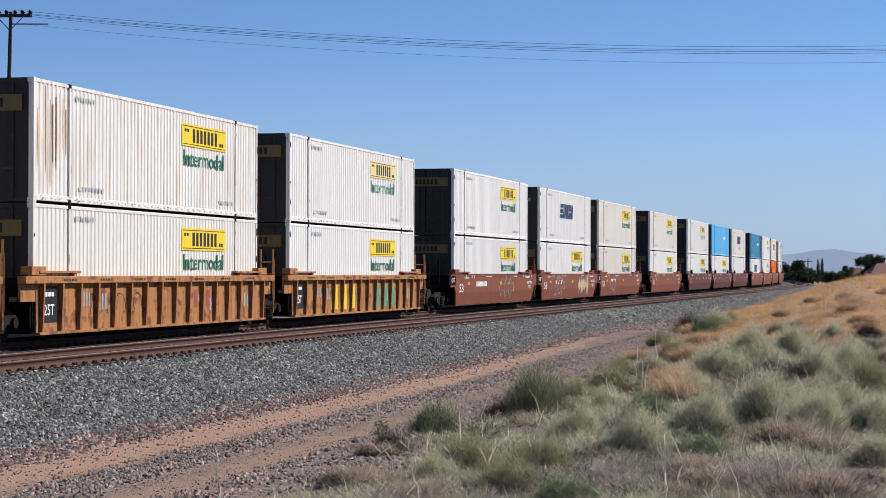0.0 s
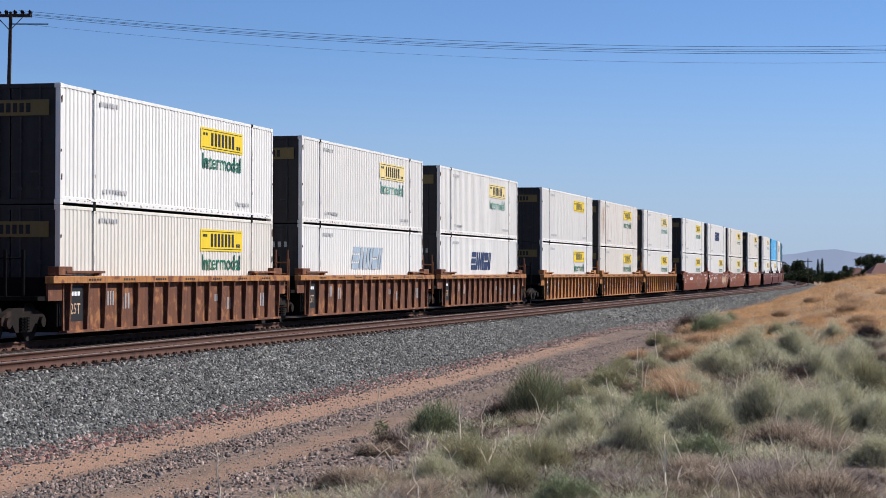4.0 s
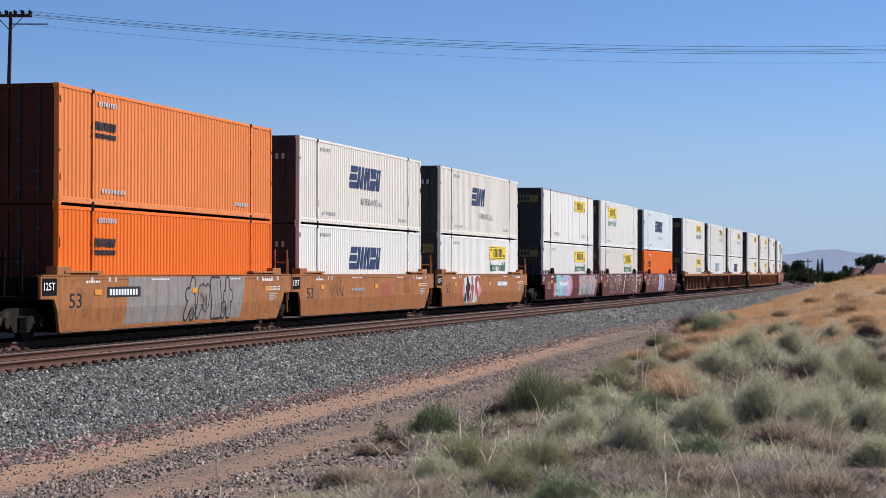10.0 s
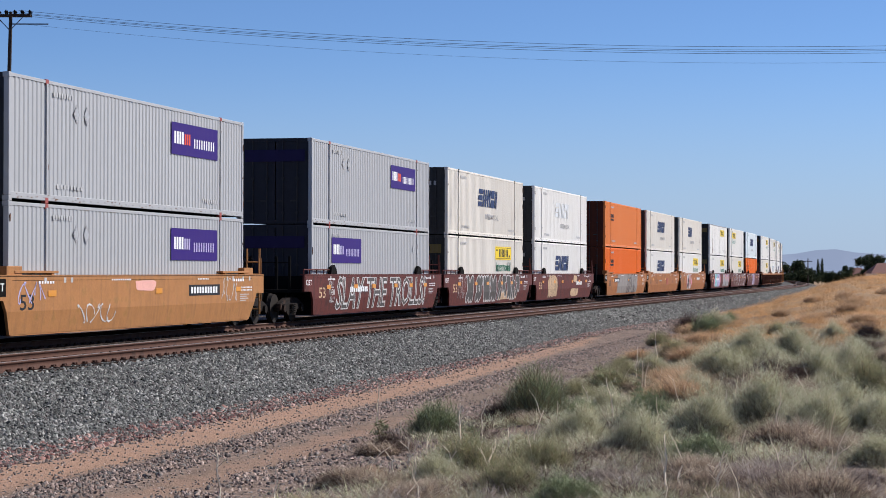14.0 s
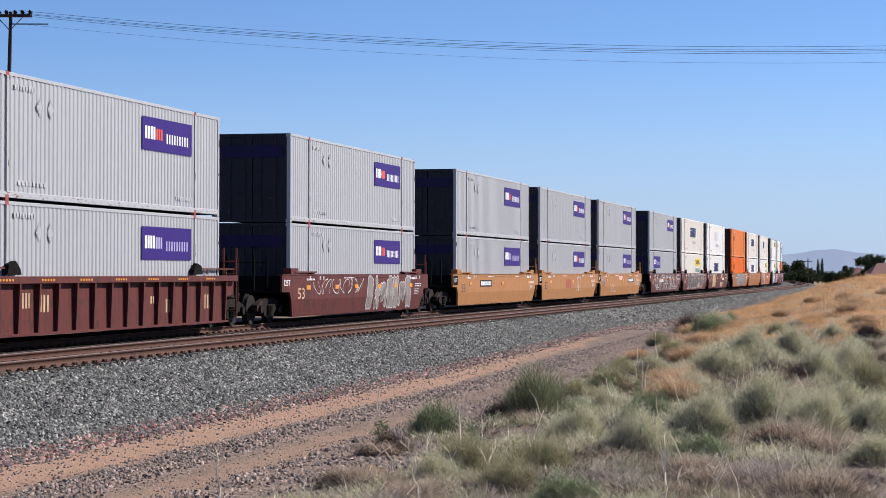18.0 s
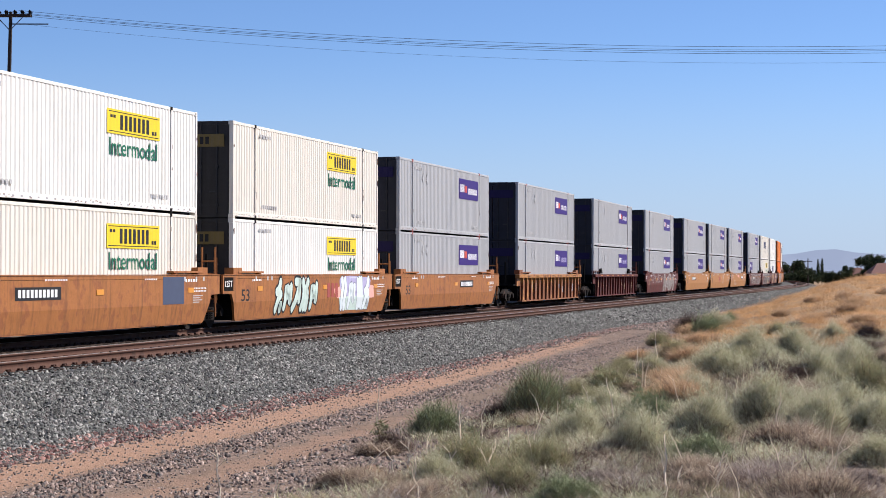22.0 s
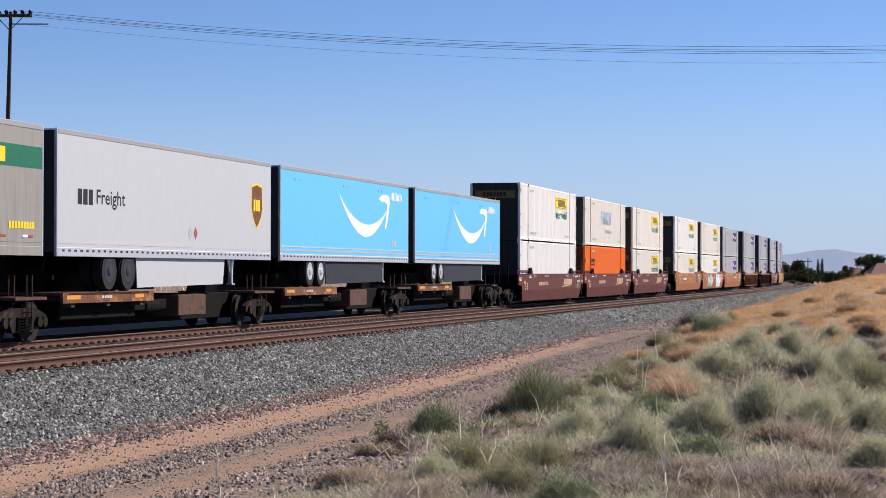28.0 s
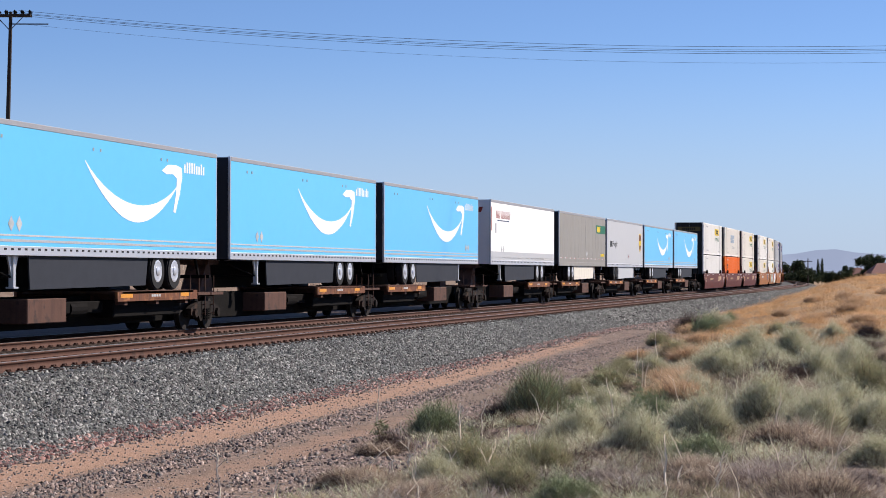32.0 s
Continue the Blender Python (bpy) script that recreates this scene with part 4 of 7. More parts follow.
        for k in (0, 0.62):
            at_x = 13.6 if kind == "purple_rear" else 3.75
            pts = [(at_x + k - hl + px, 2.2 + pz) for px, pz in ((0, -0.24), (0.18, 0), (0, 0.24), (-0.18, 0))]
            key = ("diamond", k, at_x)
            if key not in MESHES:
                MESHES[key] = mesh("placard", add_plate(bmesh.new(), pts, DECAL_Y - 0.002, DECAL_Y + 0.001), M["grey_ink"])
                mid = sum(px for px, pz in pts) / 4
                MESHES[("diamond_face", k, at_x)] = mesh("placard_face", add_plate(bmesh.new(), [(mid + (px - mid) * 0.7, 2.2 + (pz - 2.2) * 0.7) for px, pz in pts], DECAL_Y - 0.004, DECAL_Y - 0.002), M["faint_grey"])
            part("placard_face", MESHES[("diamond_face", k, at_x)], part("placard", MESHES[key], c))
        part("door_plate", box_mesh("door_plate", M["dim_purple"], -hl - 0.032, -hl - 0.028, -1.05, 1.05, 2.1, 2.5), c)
    elif kind.startswith("blue"):
        part("door_plate", bars_mesh(M["grey_ink"], 0.1, 0.95, 2.12, 2.3, 0, 8, 2, gap=0.5), c, at=Matrix.Translation((-hl - 0.03, 1.0, 0)) @ pose(0, 0, 0, 0, 0, -90) @ Matrix.Diagonal((2, 1, 1, 1)))
    return c


DESIGNS = {
    "jb": ("white ribbed container with yellow plate and green lettering", "white", "yellow", True),
    "jc": ("cream weathered container with yellow plate and green lettering", "cream", "yellow", True),
    "jr": ("rust-stained white container with yellow plate and green lettering", "stained", "yellow", True),
    "jf": ("white container with sun-faded yellow plate and pale green lettering", "worn_white", "yellow_faded", True),
    "jp": ("white ribbed container with a yellow plate only", "worn_white", "yellow_plate", True),
    "js": ("smooth-sided dingy container with a yellow plate", "dingy", "yellow_plate", False),
    "jl": ("white container with its yellow plate towards the doors", "white", "yellow_rear", True),
    "sw": ("cream container with slanting dark blue logo blocks", "cream", "blue", True),
    "sb": ("pale bluish container with slanting dark blue logo blocks", "pale", "blue", True),
    "sp": ("white container with large slanting blue logo blocks", "white", "blue_plain", True),
    "sc": ("cream container with half-worn blue logo blocks", "cream", "blue_part", True),
    "sf": ("white container with faded blue logo blocks", "white", "blue_faded", True),
    "sv": ("cream container with faded peeling blue logo blocks", "cream", "blue_peeled", True),
    "sg": ("white container with nearly vanished logo blocks", "white", "blue_ghost", True),
    "or": ("bright orange ribbed container with small black marks", "orange", "orange", True),
    "of": ("sun-faded orange ribbed container with small black marks", "faded_orange", "orange", True),
    "fx": ("silver grey container with a purple logo panel", "silver", "purple", True),
    "fp": ("silver grey container with a faded purple logo panel", "silver", "purple_faded", True),
    "fl": ("silver grey container with its purple panel towards the doors", "silver", "purple_rear", True),
    "wh": ("plain white ribbed container without a logo", "white", "", True),
    "bl": ("sky blue container with a small white mark", "blue", "plain_mark", True),
    "nv": ("dark teal container with a small white mark", "teal", "plain_mark", True),
}
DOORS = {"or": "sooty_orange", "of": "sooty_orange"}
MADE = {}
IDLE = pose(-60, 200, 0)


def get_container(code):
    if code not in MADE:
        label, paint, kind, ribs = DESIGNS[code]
        MADE[code] = container(label, paint, kind, ribs, DOORS.get(code, "shaded_door" if code[0] == "j" or code == "wh" else "dark_door" if code[0] == "s" else "dark_silver"), "dull_red" if code[0] == "f" else "near_black")
        return MADE[code]
    return copy_thing(MADE[code], IDLE)


# ---- well cars: x forward, z from the rail heads, origin under the middle of the load ----
def wheel_mesh():
    if "wheel" not in MESHES:
        bm = bmesh.new()
        for a, b, r in ((-0.07, 0.07, 0.46), (0.045, 0.075, 0.49)):
            add_cyl(bm, (0, a, 0), (0, b, 0), r, 24)
        add_cyl(bm, (0, -0.2, 0), (0, 0.07, 0), 0.12, 12)
        MESHES["wheel"] = mesh("wheel", bm, M["wheel"])
    return MESHES["wheel"]


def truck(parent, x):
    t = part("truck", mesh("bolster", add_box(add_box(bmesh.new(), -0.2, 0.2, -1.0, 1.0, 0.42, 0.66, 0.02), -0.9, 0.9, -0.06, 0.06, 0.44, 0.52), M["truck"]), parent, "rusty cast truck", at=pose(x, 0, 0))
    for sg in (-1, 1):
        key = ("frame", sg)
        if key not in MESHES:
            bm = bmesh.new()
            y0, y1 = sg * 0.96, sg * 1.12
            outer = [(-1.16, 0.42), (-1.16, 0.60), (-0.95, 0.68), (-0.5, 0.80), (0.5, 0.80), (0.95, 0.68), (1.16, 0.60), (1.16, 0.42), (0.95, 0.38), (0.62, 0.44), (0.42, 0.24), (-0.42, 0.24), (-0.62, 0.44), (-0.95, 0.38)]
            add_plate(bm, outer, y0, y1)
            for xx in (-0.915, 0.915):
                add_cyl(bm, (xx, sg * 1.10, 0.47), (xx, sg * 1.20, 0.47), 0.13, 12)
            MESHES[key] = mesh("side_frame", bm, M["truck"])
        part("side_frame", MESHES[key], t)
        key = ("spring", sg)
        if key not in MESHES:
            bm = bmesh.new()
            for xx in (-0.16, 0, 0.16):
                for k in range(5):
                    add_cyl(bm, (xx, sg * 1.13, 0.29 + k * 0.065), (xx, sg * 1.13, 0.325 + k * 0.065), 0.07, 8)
            MESHES[key] = mesh("spring_nest", bm, M["near_black"])
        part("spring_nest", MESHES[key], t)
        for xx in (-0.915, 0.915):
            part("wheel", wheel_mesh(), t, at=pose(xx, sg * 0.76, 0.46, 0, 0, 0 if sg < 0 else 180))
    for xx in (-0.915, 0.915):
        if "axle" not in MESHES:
            MESHES["axle"] = mesh("axle", add_cyl(bmesh.new(), (0, -1.05, 0.46), (0, 1.05, 0.46), 0.085, 10), M["near_black"])
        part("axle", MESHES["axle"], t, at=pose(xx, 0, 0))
    return t


def smooth_side(mat, sg):
    """Plate side, canted in below its crease, cut back at the lower corners."""
    key = ("smooth", mat.name, sg)
    if key not in MESHES:
        rows = [(1.54, -9.5, 9.4, 1.50), (1.00, -9.5, 9.4, 1.50), (0.99, -8.75, 8.72, 1.50), (0.74, -8.58, 8.55, 1.50), (0.22, -8.28, 8.22, 1.425)]
        bm = bmesh.new()
        grid = []
        for z, a, b, y in rows:
            xs = np.linspace(a, b, 15)
            grid.append([[bm.verts.new((x, sg * (y - w), z)) for x in xs] for w in (0.0, 0.07)])
        n = 15
        for r in range(len(rows) - 1):
            for i in range(n - 1):
                for w in (0, 1):
                    bm.faces.new((grid[r][w][i], grid[r][w][i + 1], grid[r + 1][w][i + 1], grid[r + 1][w][i]))
            for i in (0, n - 1):
                bm.faces.new((grid[r][0][i], grid[r][1][i], grid[r + 1][1][i], grid[r + 1][0][i]))
        for r in (0, len(rows) - 1):
            for i in range(n - 1):
                bm.faces.new((grid[r][0][i], grid[r][0][i + 1], grid[r][1][i + 1], grid[r][1][i]))
        MESHES[key] = mesh("side_plate", bm, mat)
    return MESHES[key]


def well_car(kind, paint, label, front, last, brackets):
    m = M[paint]
    c = tagged(new("well_car"), label, "freight car", "well cars of the train")
    for sg in (-1, 1):
        def yy(a, b):
            return sorted((sg * a, sg * b))
        if kind == "smooth":
            side = part("side_plate", smooth_side(m, sg), c)
            part("top_flange", box_mesh("top_flange", m, -9.45, 9.35, *yy(1.33, 1.52), 1.542, 1.565), side)
            part("bottom_flange", box_mesh("bottom_flange", m, -8.2, 8.15, *yy(1.28, 1.415), 0.19, 0.218), side)
        else:
            side = part("side_plate", box_mesh("side_plate", m, -8.2, 8.2, *yy(1.40, 1.44), 0.24, 1.36), c)
            part("top_chord", box_mesh("top_chord", M["tan_well"] if paint in ("brown_well", "tan_rust") else m, -9.05, 8.95, *yy(1.36, 1.58), 1.36, 1.53, 0.01), side)
            part("bottom_chord", box_mesh("bottom_chord", m, -8.2, 8.2, *yy(1.30, 1.54), 0.18, 0.24), side)
            key = ("rib", paint, sg)
            if key not in MESHES:
                bm = bmesh.new()
                a = [bm.verts.new((x, sg * y, z)) for x, y, z in ((-0.04, 1.44, 0.24), (-0.04, 1.52, 0.24), (-0.04, 1.565, 1.36), (-0.04, 1.44, 1.36))]
                b = [bm.verts.new((-v.co.x, v.co.y, v.co.z)) for v in a]
                bm.faces.new(a), bm.faces.new(b[::-1])
                for i in range(4):
                    bm.faces.new((a[i], b[i], b[(i + 1) % 4], a[(i + 1) % 4]))
                MESHES[key] = mesh("rib", bm, m)
            for i in range(16):
                part("rib", MESHES[key], side, at=pose(-8.0 + i * 16 / 15, 0, 0))
            for end in (-1, 1):
                x0, x1 = sorted((end * 8.2, end * 9.0))
                part("end_plate", box_mesh("end_plate", m, x0, x1, *yy(1.36, 1.42), 0.95, 1.36), side)
        for end in (-1, 1):
            if brackets == "cover":
                key = ("cover", paint, sg, end)
                if key not in MESHES:
                    bm = add_box(bmesh.new(), *sorted((end * 5.75, end * 8.1)), *yy(1.20, 1.48), 1.60, 1.66, 0.008)
                    add_box(bm, *sorted((end * 7.7, end * 8.5)), *yy(1.18, 1.46), 1.55, 1.76, 0.01)
                    add_box(bm, *sorted((end * 5.95, end * 6.1)), *yy(1.32, 1.46), 1.54, 1.62)
                    MESHES[key] = mesh("guide_cover", bm, m)
                part("guide_cover", MESHES[key], c)
            else:
                key = ("horn", sg, end)
                if key not in MESHES:
                    bm = bmesh.new()
                    add_plate(bm, [(end * 5.55, 1.56), (end * 5.62, 1.70), (end * 5.85, 1.88), (end * 6.2, 1.80), (end * 6.3, 1.56)], *yy(1.32, 1.44))
                    MESHES[key] = mesh("guide_horn", bm, M["near_black"])
                part("guide_horn", MESHES[key], c, "black guide horn")
                key = ("rail", sg, end)
                if key not in MESHES:
                    bm = add_box(bmesh.new(), *sorted((end * 6.3, end * 9.2)), *yy(1.33, 1.38), 1.70, 1.74)
                    for xx in (6.9, 7.7, 8.5, 9.15):
                        add_box(bm, end * xx - 0.02, end * xx + 0.02, *yy(1.34, 1.37), 1.56, 1.70)
                    MESHES[key] = mesh("grab_rail", bm, m)
                part("grab_rail", MESHES[key], c)
    part("well_floor", box_mesh("well_floor", M["near_black"], -8.2, 8.2, -1.34, 1.34, 0.20, 0.335), c)
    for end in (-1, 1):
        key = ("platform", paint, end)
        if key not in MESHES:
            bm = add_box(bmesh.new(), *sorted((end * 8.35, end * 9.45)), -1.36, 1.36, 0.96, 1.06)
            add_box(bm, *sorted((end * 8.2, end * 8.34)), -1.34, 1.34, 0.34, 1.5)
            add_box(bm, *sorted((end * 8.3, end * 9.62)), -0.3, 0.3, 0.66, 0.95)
            MESHES[key] = mesh("end_platform", bm, M["near_black"])
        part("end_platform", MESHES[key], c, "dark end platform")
    key = ("ladder", paint)
    if key not in MESHES:
        bm = bmesh.new()
        for yb in (-1.40, -1.0):
            add_cyl(bm, (9.30, yb, 0.35), (9.30, yb, 2.35), 0.034, 6)
        for k in range(5):
            add_cyl(bm, (9.30, -1.40, 0.5 + k * 0.36), (9.30, -1.0, 0.5 + k * 0.36), 0.024, 6)
        for xb in (9.05, 9.22):
            add_cyl(bm, (xb, -1.47, 0.75), (xb, -1.47, 2.05), 0.022, 6)
        MESHES[key] = mesh("ladder", bm, m)
    part("ladder", MESHES[key], c)
    key = ("rails",)
    if key not in MESHES:
        bm = bmesh.new()
        for yb in (-0.9, -0.45, 0.45, 0.9):
            add_cyl(bm, (-9.25, yb, 1.0), (-9.25, yb, 2.15), 0.045, 8)
        add_cyl(bm, (-9.25, -0.9, 1.95), (-9.25, 0.9, 1.95), 0.018, 6)
        MESHES[key] = mesh("hand_rail", bm, M["near_black"])
    part("hand_rail", MESHES[key], c)
    truck(c, -9.67)
    if front:
        truck(c, 9.67)
        part("coupler", box_mesh("coupler", M["near_black"], 9.6, 11.6, -0.14, 0.14, 0.68, 0.98, 0.03), c)
    if last:
        part("coupler", box_mesh("coupler", M["near_black"], -11.6, -9.6, -0.14, 0.14, 0.68, 0.98, 0.03), c)
        key = ("brake",)
        if key not in MESHES:
            bm = bmesh.new()
            prev = None
            for k in range(17):
                a = k * math.tau / 16
                p = (-9.5, 0.5 + 0.28 * math.cos(a), 1.85 + 0.28 * math.sin(a))
                if prev:
                    add_cyl(bm, prev, p, 0.02, 6)
                prev = p
            for k in range(4):
                a = k * math.tau / 4 + 0.4
                add_cyl(bm, (-9.5, 0.5, 1.85), (-9.5, 0.5 + 0.28 * math.cos(a), 1.85 + 0.28 * math.sin(a)), 0.014, 6)
            add_box(bm, -9.48, -9.3, 0.38, 0.62, 1.05, 1.95)
            MESHES[key] = mesh("brake_wheel", bm, M["near_black"])
        part("brake_wheel", MESHES[key], c, "black hand-brake wheel")
    # marks: the load length, reflectors and small stencils
    yf = -1.503 if kind == "smooth" else -1.443
    if kind == "smooth":
        num = {"maroon_well": "tan_spray", "orange_well": "black", "rust_well": "white_ink", "yellow_well": "black"}.get(paint, "white_ink")
        part("lettering", word_mesh("53", M[num], -7.9, -7.15, 0.76, 1.12, -1.504), c)
        for x in (-8.2, 8.6) if "owner" in label else (-7.0, -3.7, -1.3, 1.8, 4.1, 6.4) if paint == "maroon_well" else (-6.4, 0.4, 6.8):
            part("reflector", box_mesh("reflector", M["amber"], x, x + 0.45, -1.516, -1.50, 1.06, 1.2), c, "amber reflector")
        pl = part("load_plate", box_mesh("load_plate", m if paint == "maroon_well" else M["near_black"], -9.42, -8.62, -1.508, -1.498, 1.08, 1.48), c, "riveted plate with white figures")
        part("lettering", word_mesh("125T", M["white_ink"], -9.34, -8.72, 1.20, 1.38, -1.510), pl)
        if "tie_marks" not in MESHES:
            bm = bmesh.new()
            for x in (-6.6, -5.5, -5.1, 6.0, 6.5, 7.4, 8.0):
                add_box(bm, x, x + 0.13, -1.504, -1.50, 1.38, 1.50)
            for z, w in ((0.78, 0.5), (0.84, 0.75), (0.90, 0.6), (0.96, 0.8)):
                add_box(bm, 7.2, 7.2 + w, -1.503, -1.50, z, z + 0.025)
            MESHES["tie_marks"] = mesh("tie_down_marks", bm, M["stencil_ink"])
        stuff_part("tie_down_marks", MESHES["tie_marks"], c)
        part("panel_line", box_mesh("panel_line", M["near_black"], -8.3, 8.3, -1.5015, -1.499, 1.435, 1.443), c)
        for x0, x1, z0, z1, n in ((-6.9, -6.0, 1.36, 1.42, 6), (-2.6, -1.3, 1.42, 1.46, 9), (3.6, 4.5, 1.42, 1.46, 7), (7.3, 8.3, 1.08, 1.12, 8), (7.3, 8.3, 1.16, 1.20, 8), (6.6, 7.6, 1.36, 1.44, 5)):
            stuff_part("stencil", bars_mesh(M["white_ink"], x0, x1, z0, z1, -1.504, n, 3, gap=0.4), c)
    else:
        if paint == "maroon_well":
            part("lettering", word_mesh("53", M["tan_spray"], -7.75, -7.15, 0.72, 1.2, yf), c)
        elif paint != "tan_rust":
            pl = part("number_plate", box_mesh("number_plate", M["black"], -7.93, -7.05, -1.446, -1.442, 0.45, 1.30), c, "black plate with white figures")
            part("lettering", word_mesh("25T", M["tan_spray" if paint == "brown_well" else "white_ink"], -7.80, -7.22, 0.62, 0.88, -1.449), pl)
            stuff_part("stencil", bars_mesh(M["white_ink"], -7.75, -7.2, 1.06, 1.16, -1.446, 3, 3), pl)
        for i, (x0, x1, z0, z1, n) in enumerate(((-5.7, -5.05, 0.8, 1.15, 4), (-4.6, -4.0, 0.7, 1.1, 3), (3.4, 4.1, 0.55, 0.9, 3), (6.4, 7.1, 0.6, 1.0, 3), (2.3, 3.0, 0.8, 1.0, 4))):
            stuff_part("stencil", bars_mesh(M["grey_ink" if paint != "maroon_well" else "tan_spray"], x0, x1, z0, z1, yf, n, i, gap=0.5), c)
        for i in range(7):
            stuff_part("stencil", bars_mesh(M["black" if paint != "maroon_well" else "amber"], -7 + i * 2.2, -6.2 + i * 2.2, 1.42, 1.47, -1.583, 5, i, gap=0.4), c)
    return c


CARS = {}


def get_car(kind, paint, label, front, last, brackets):
    key = (kind, paint, label, front, last, brackets)
    if key not in CARS:
        CARS[key] = well_car(*key)
        return CARS[key]
    return copy_thing(CARS[key], IDLE)


MOVING = []  # thing, s of its middle at the start, height, half its wheelbase


def wide_word(c, text, mat, x0, x1, z0, z1, y, lean=0.0):
    part("graffiti", word_mesh(text, M[mat], x0, x1, z0, z1, y, lean), c, "spray-painted lettering")


def scrawl(c, mat, x0, x1, z0, z1, n, seed, width=0.06, y=-1.506):
    """Loops and zigzags of spray paint."""
    r = random.Random(seed)
    for i in range(n):
        a = x0 + (x1 - x0) * i / n
        b = a + (x1 - x0) / n * 1.2
        pts, z = [], z0 + (z1 - z0) * r.random()
        m = 9
        ph = r.random() * 6.28
        for k in range(m):
            u = k / (m - 1)
            pts.append((a + (b - a) * (u * 0.7 + 0.3 * math.sin(u * 6 + ph)), z0 + (z1 - z0) * (0.5 + 0.5 * math.sin(u * 4.5 + ph * 2 + i))))
        part("graffiti", stroke_mesh(M[mat], pts, width, y - 0.001 * (seed % 3)), c)


WEDGES = [
    [(0.05, 0), (0.55, 0.04), (0.95, 1), (0.42, 0.94)],
    [(0.0, 0.08), (0.92, 0), (0.62, 0.46), (0.98, 0.98), (0.15, 0.9), (0.36, 0.5)],
    [(0.12, 0), (0.6, 0.36), (0.46, 0.44), (0.95, 1), (0.42, 0.93), (0.16, 0.55), (0.34, 0.48)],
    [(0.2, 0.02), (0.7, 0.0), (1.0, 0.4), (0.86, 0.97), (0.5, 0.8), (0.1, 1.0), (0.0, 0.42)],
    [(0.0, 0.5), (0.5, 0.0), (0.62, 0.34), (1.02, 0.3), (0.9, 0.72), (0.56, 0.66), (0.48, 1.0)],
    [(0.3, 0), (0.84, 0.02), (0.62, 1), (0.05, 0.96)],
    [(0.0, 0.02), (0.36, 0.0), (1.0, 0.62), (0.92, 1.0), (0.4, 0.98), (0.06, 0.5)],
]


def wild_blocks(c, mats, x0, x1, z0, z1, n, seed, y=-1.506):
    """Leaning outlined wedges of spray paint, no writing."""
    w = (x1 - x0) / n
    for i in range(n):
        r = random.Random(seed * 31 + i)
        a, lean, tall = x0 + i * w, r.uniform(0.1, 0.4), r.uniform(0.75, 1.0)
        form = r.choice(WEDGES)
        for k, (mat, grow) in enumerate(((mats[0], 1.0), (mats[1], 0.76))):
            pts = [(a + w * (0.5 + (p - 0.5) * (grow * 1.25 + 0.25) * (0.8 + 0.2 * grow)) + lean * (q - 0.5), min(max(z0 + (z1 - z0) * (0.5 + (q - 0.5) * grow * tall), 0.27), 1.52)) for p, q in form]
            part("graffiti", mesh("graffiti", add_plate(bmesh.new(), pts, y - 0.0015 * k - 0.0015, y - 0.0015 * k), M[mat]), c)


SWELLS = [
    [[(0.12, 1.0), (0.32, 0.7), (0.14, 0.35), (0.34, 0.0)], [(0.52, 1.0), (0.74, 0.66), (0.54, 0.3), (0.72, 0.02)]],
    [[(0.1, 0.15), (0.25, 0.95), (0.4, 0.3), (0.55, 1.0), (0.7, 0.1), (0.85, 0.7)]],
    [[(0.1, 0.1), (0.45, 0.4), (0.8, 0.85)], [(0.25, 0.95), (0.55, 0.9), (0.8, 0.85), (0.78, 0.35)]],
    [[(0.05, 0.0), (0.3, 0.95)], [(0.32, 0.1), (0.55, 1.0)], [(0.6, 0.0), (0.82, 0.85)]],
    [[(0.1, 0.0), (0.28, 0.5), (0.1, 1.0)], [(0.48, 0.0), (0.36, 0.5), (0.72, 1.0)], [(0.75, 0.05), (0.7, 0.55)]],
    [[(0.62, 1.0), (0.5, 0.62), (0.2, 0.55)], [(0.7, 0.5), (0.35, 0.35), (0.2, 0.0)], [(0.75, 0.2), (0.7, 0.0)]],
]


def bent(pts, times=3):
    """Corners cut again and again, so that a stroke flows."""
    for _ in range(times):
        out = [pts[0]]
        for a, b in zip(pts, pts[1:]):
            out += [(a[0] * 0.75 + b[0] * 0.25, a[1] * 0.75 + b[1] * 0.25), (a[0] * 0.25 + b[0] * 0.75, a[1] * 0.25 + b[1] * 0.75)]
        pts = out + [pts[-1]]
    return pts


def cloud(c, mat, x0, x1, z0, z1, seed, y=-1.5045):
    """A patch of sprayed background with an uneven edge."""
    r = random.Random(seed)
    n, pts = 40, []
    ph = [r.uniform(0, 6.28) for _ in range(3)]
    for i in range(n):
        a = i * math.tau / n
        d = 1 + 0.05 * math.sin(3 * a + ph[0]) + 0.04 * math.sin(5 * a + ph[1]) + 0.02 * math.sin(8 * a + ph[2])
        ca, sa = math.cos(a), math.sin(a)
        pts.append(((x0 + x1) / 2 + (x1 - x0) / 2 * d * math.copysign(abs(ca) ** 0.45, ca), min(max((z0 + z1) / 2 + (z1 - z0) / 2 * d * math.copysign(abs(sa) ** 0.45, sa), 0.26), 1.52)))
    part("graffiti", mesh("graffiti", add_plate(bmesh.new(), pts, y - 0.001, y), M[mat]), c)


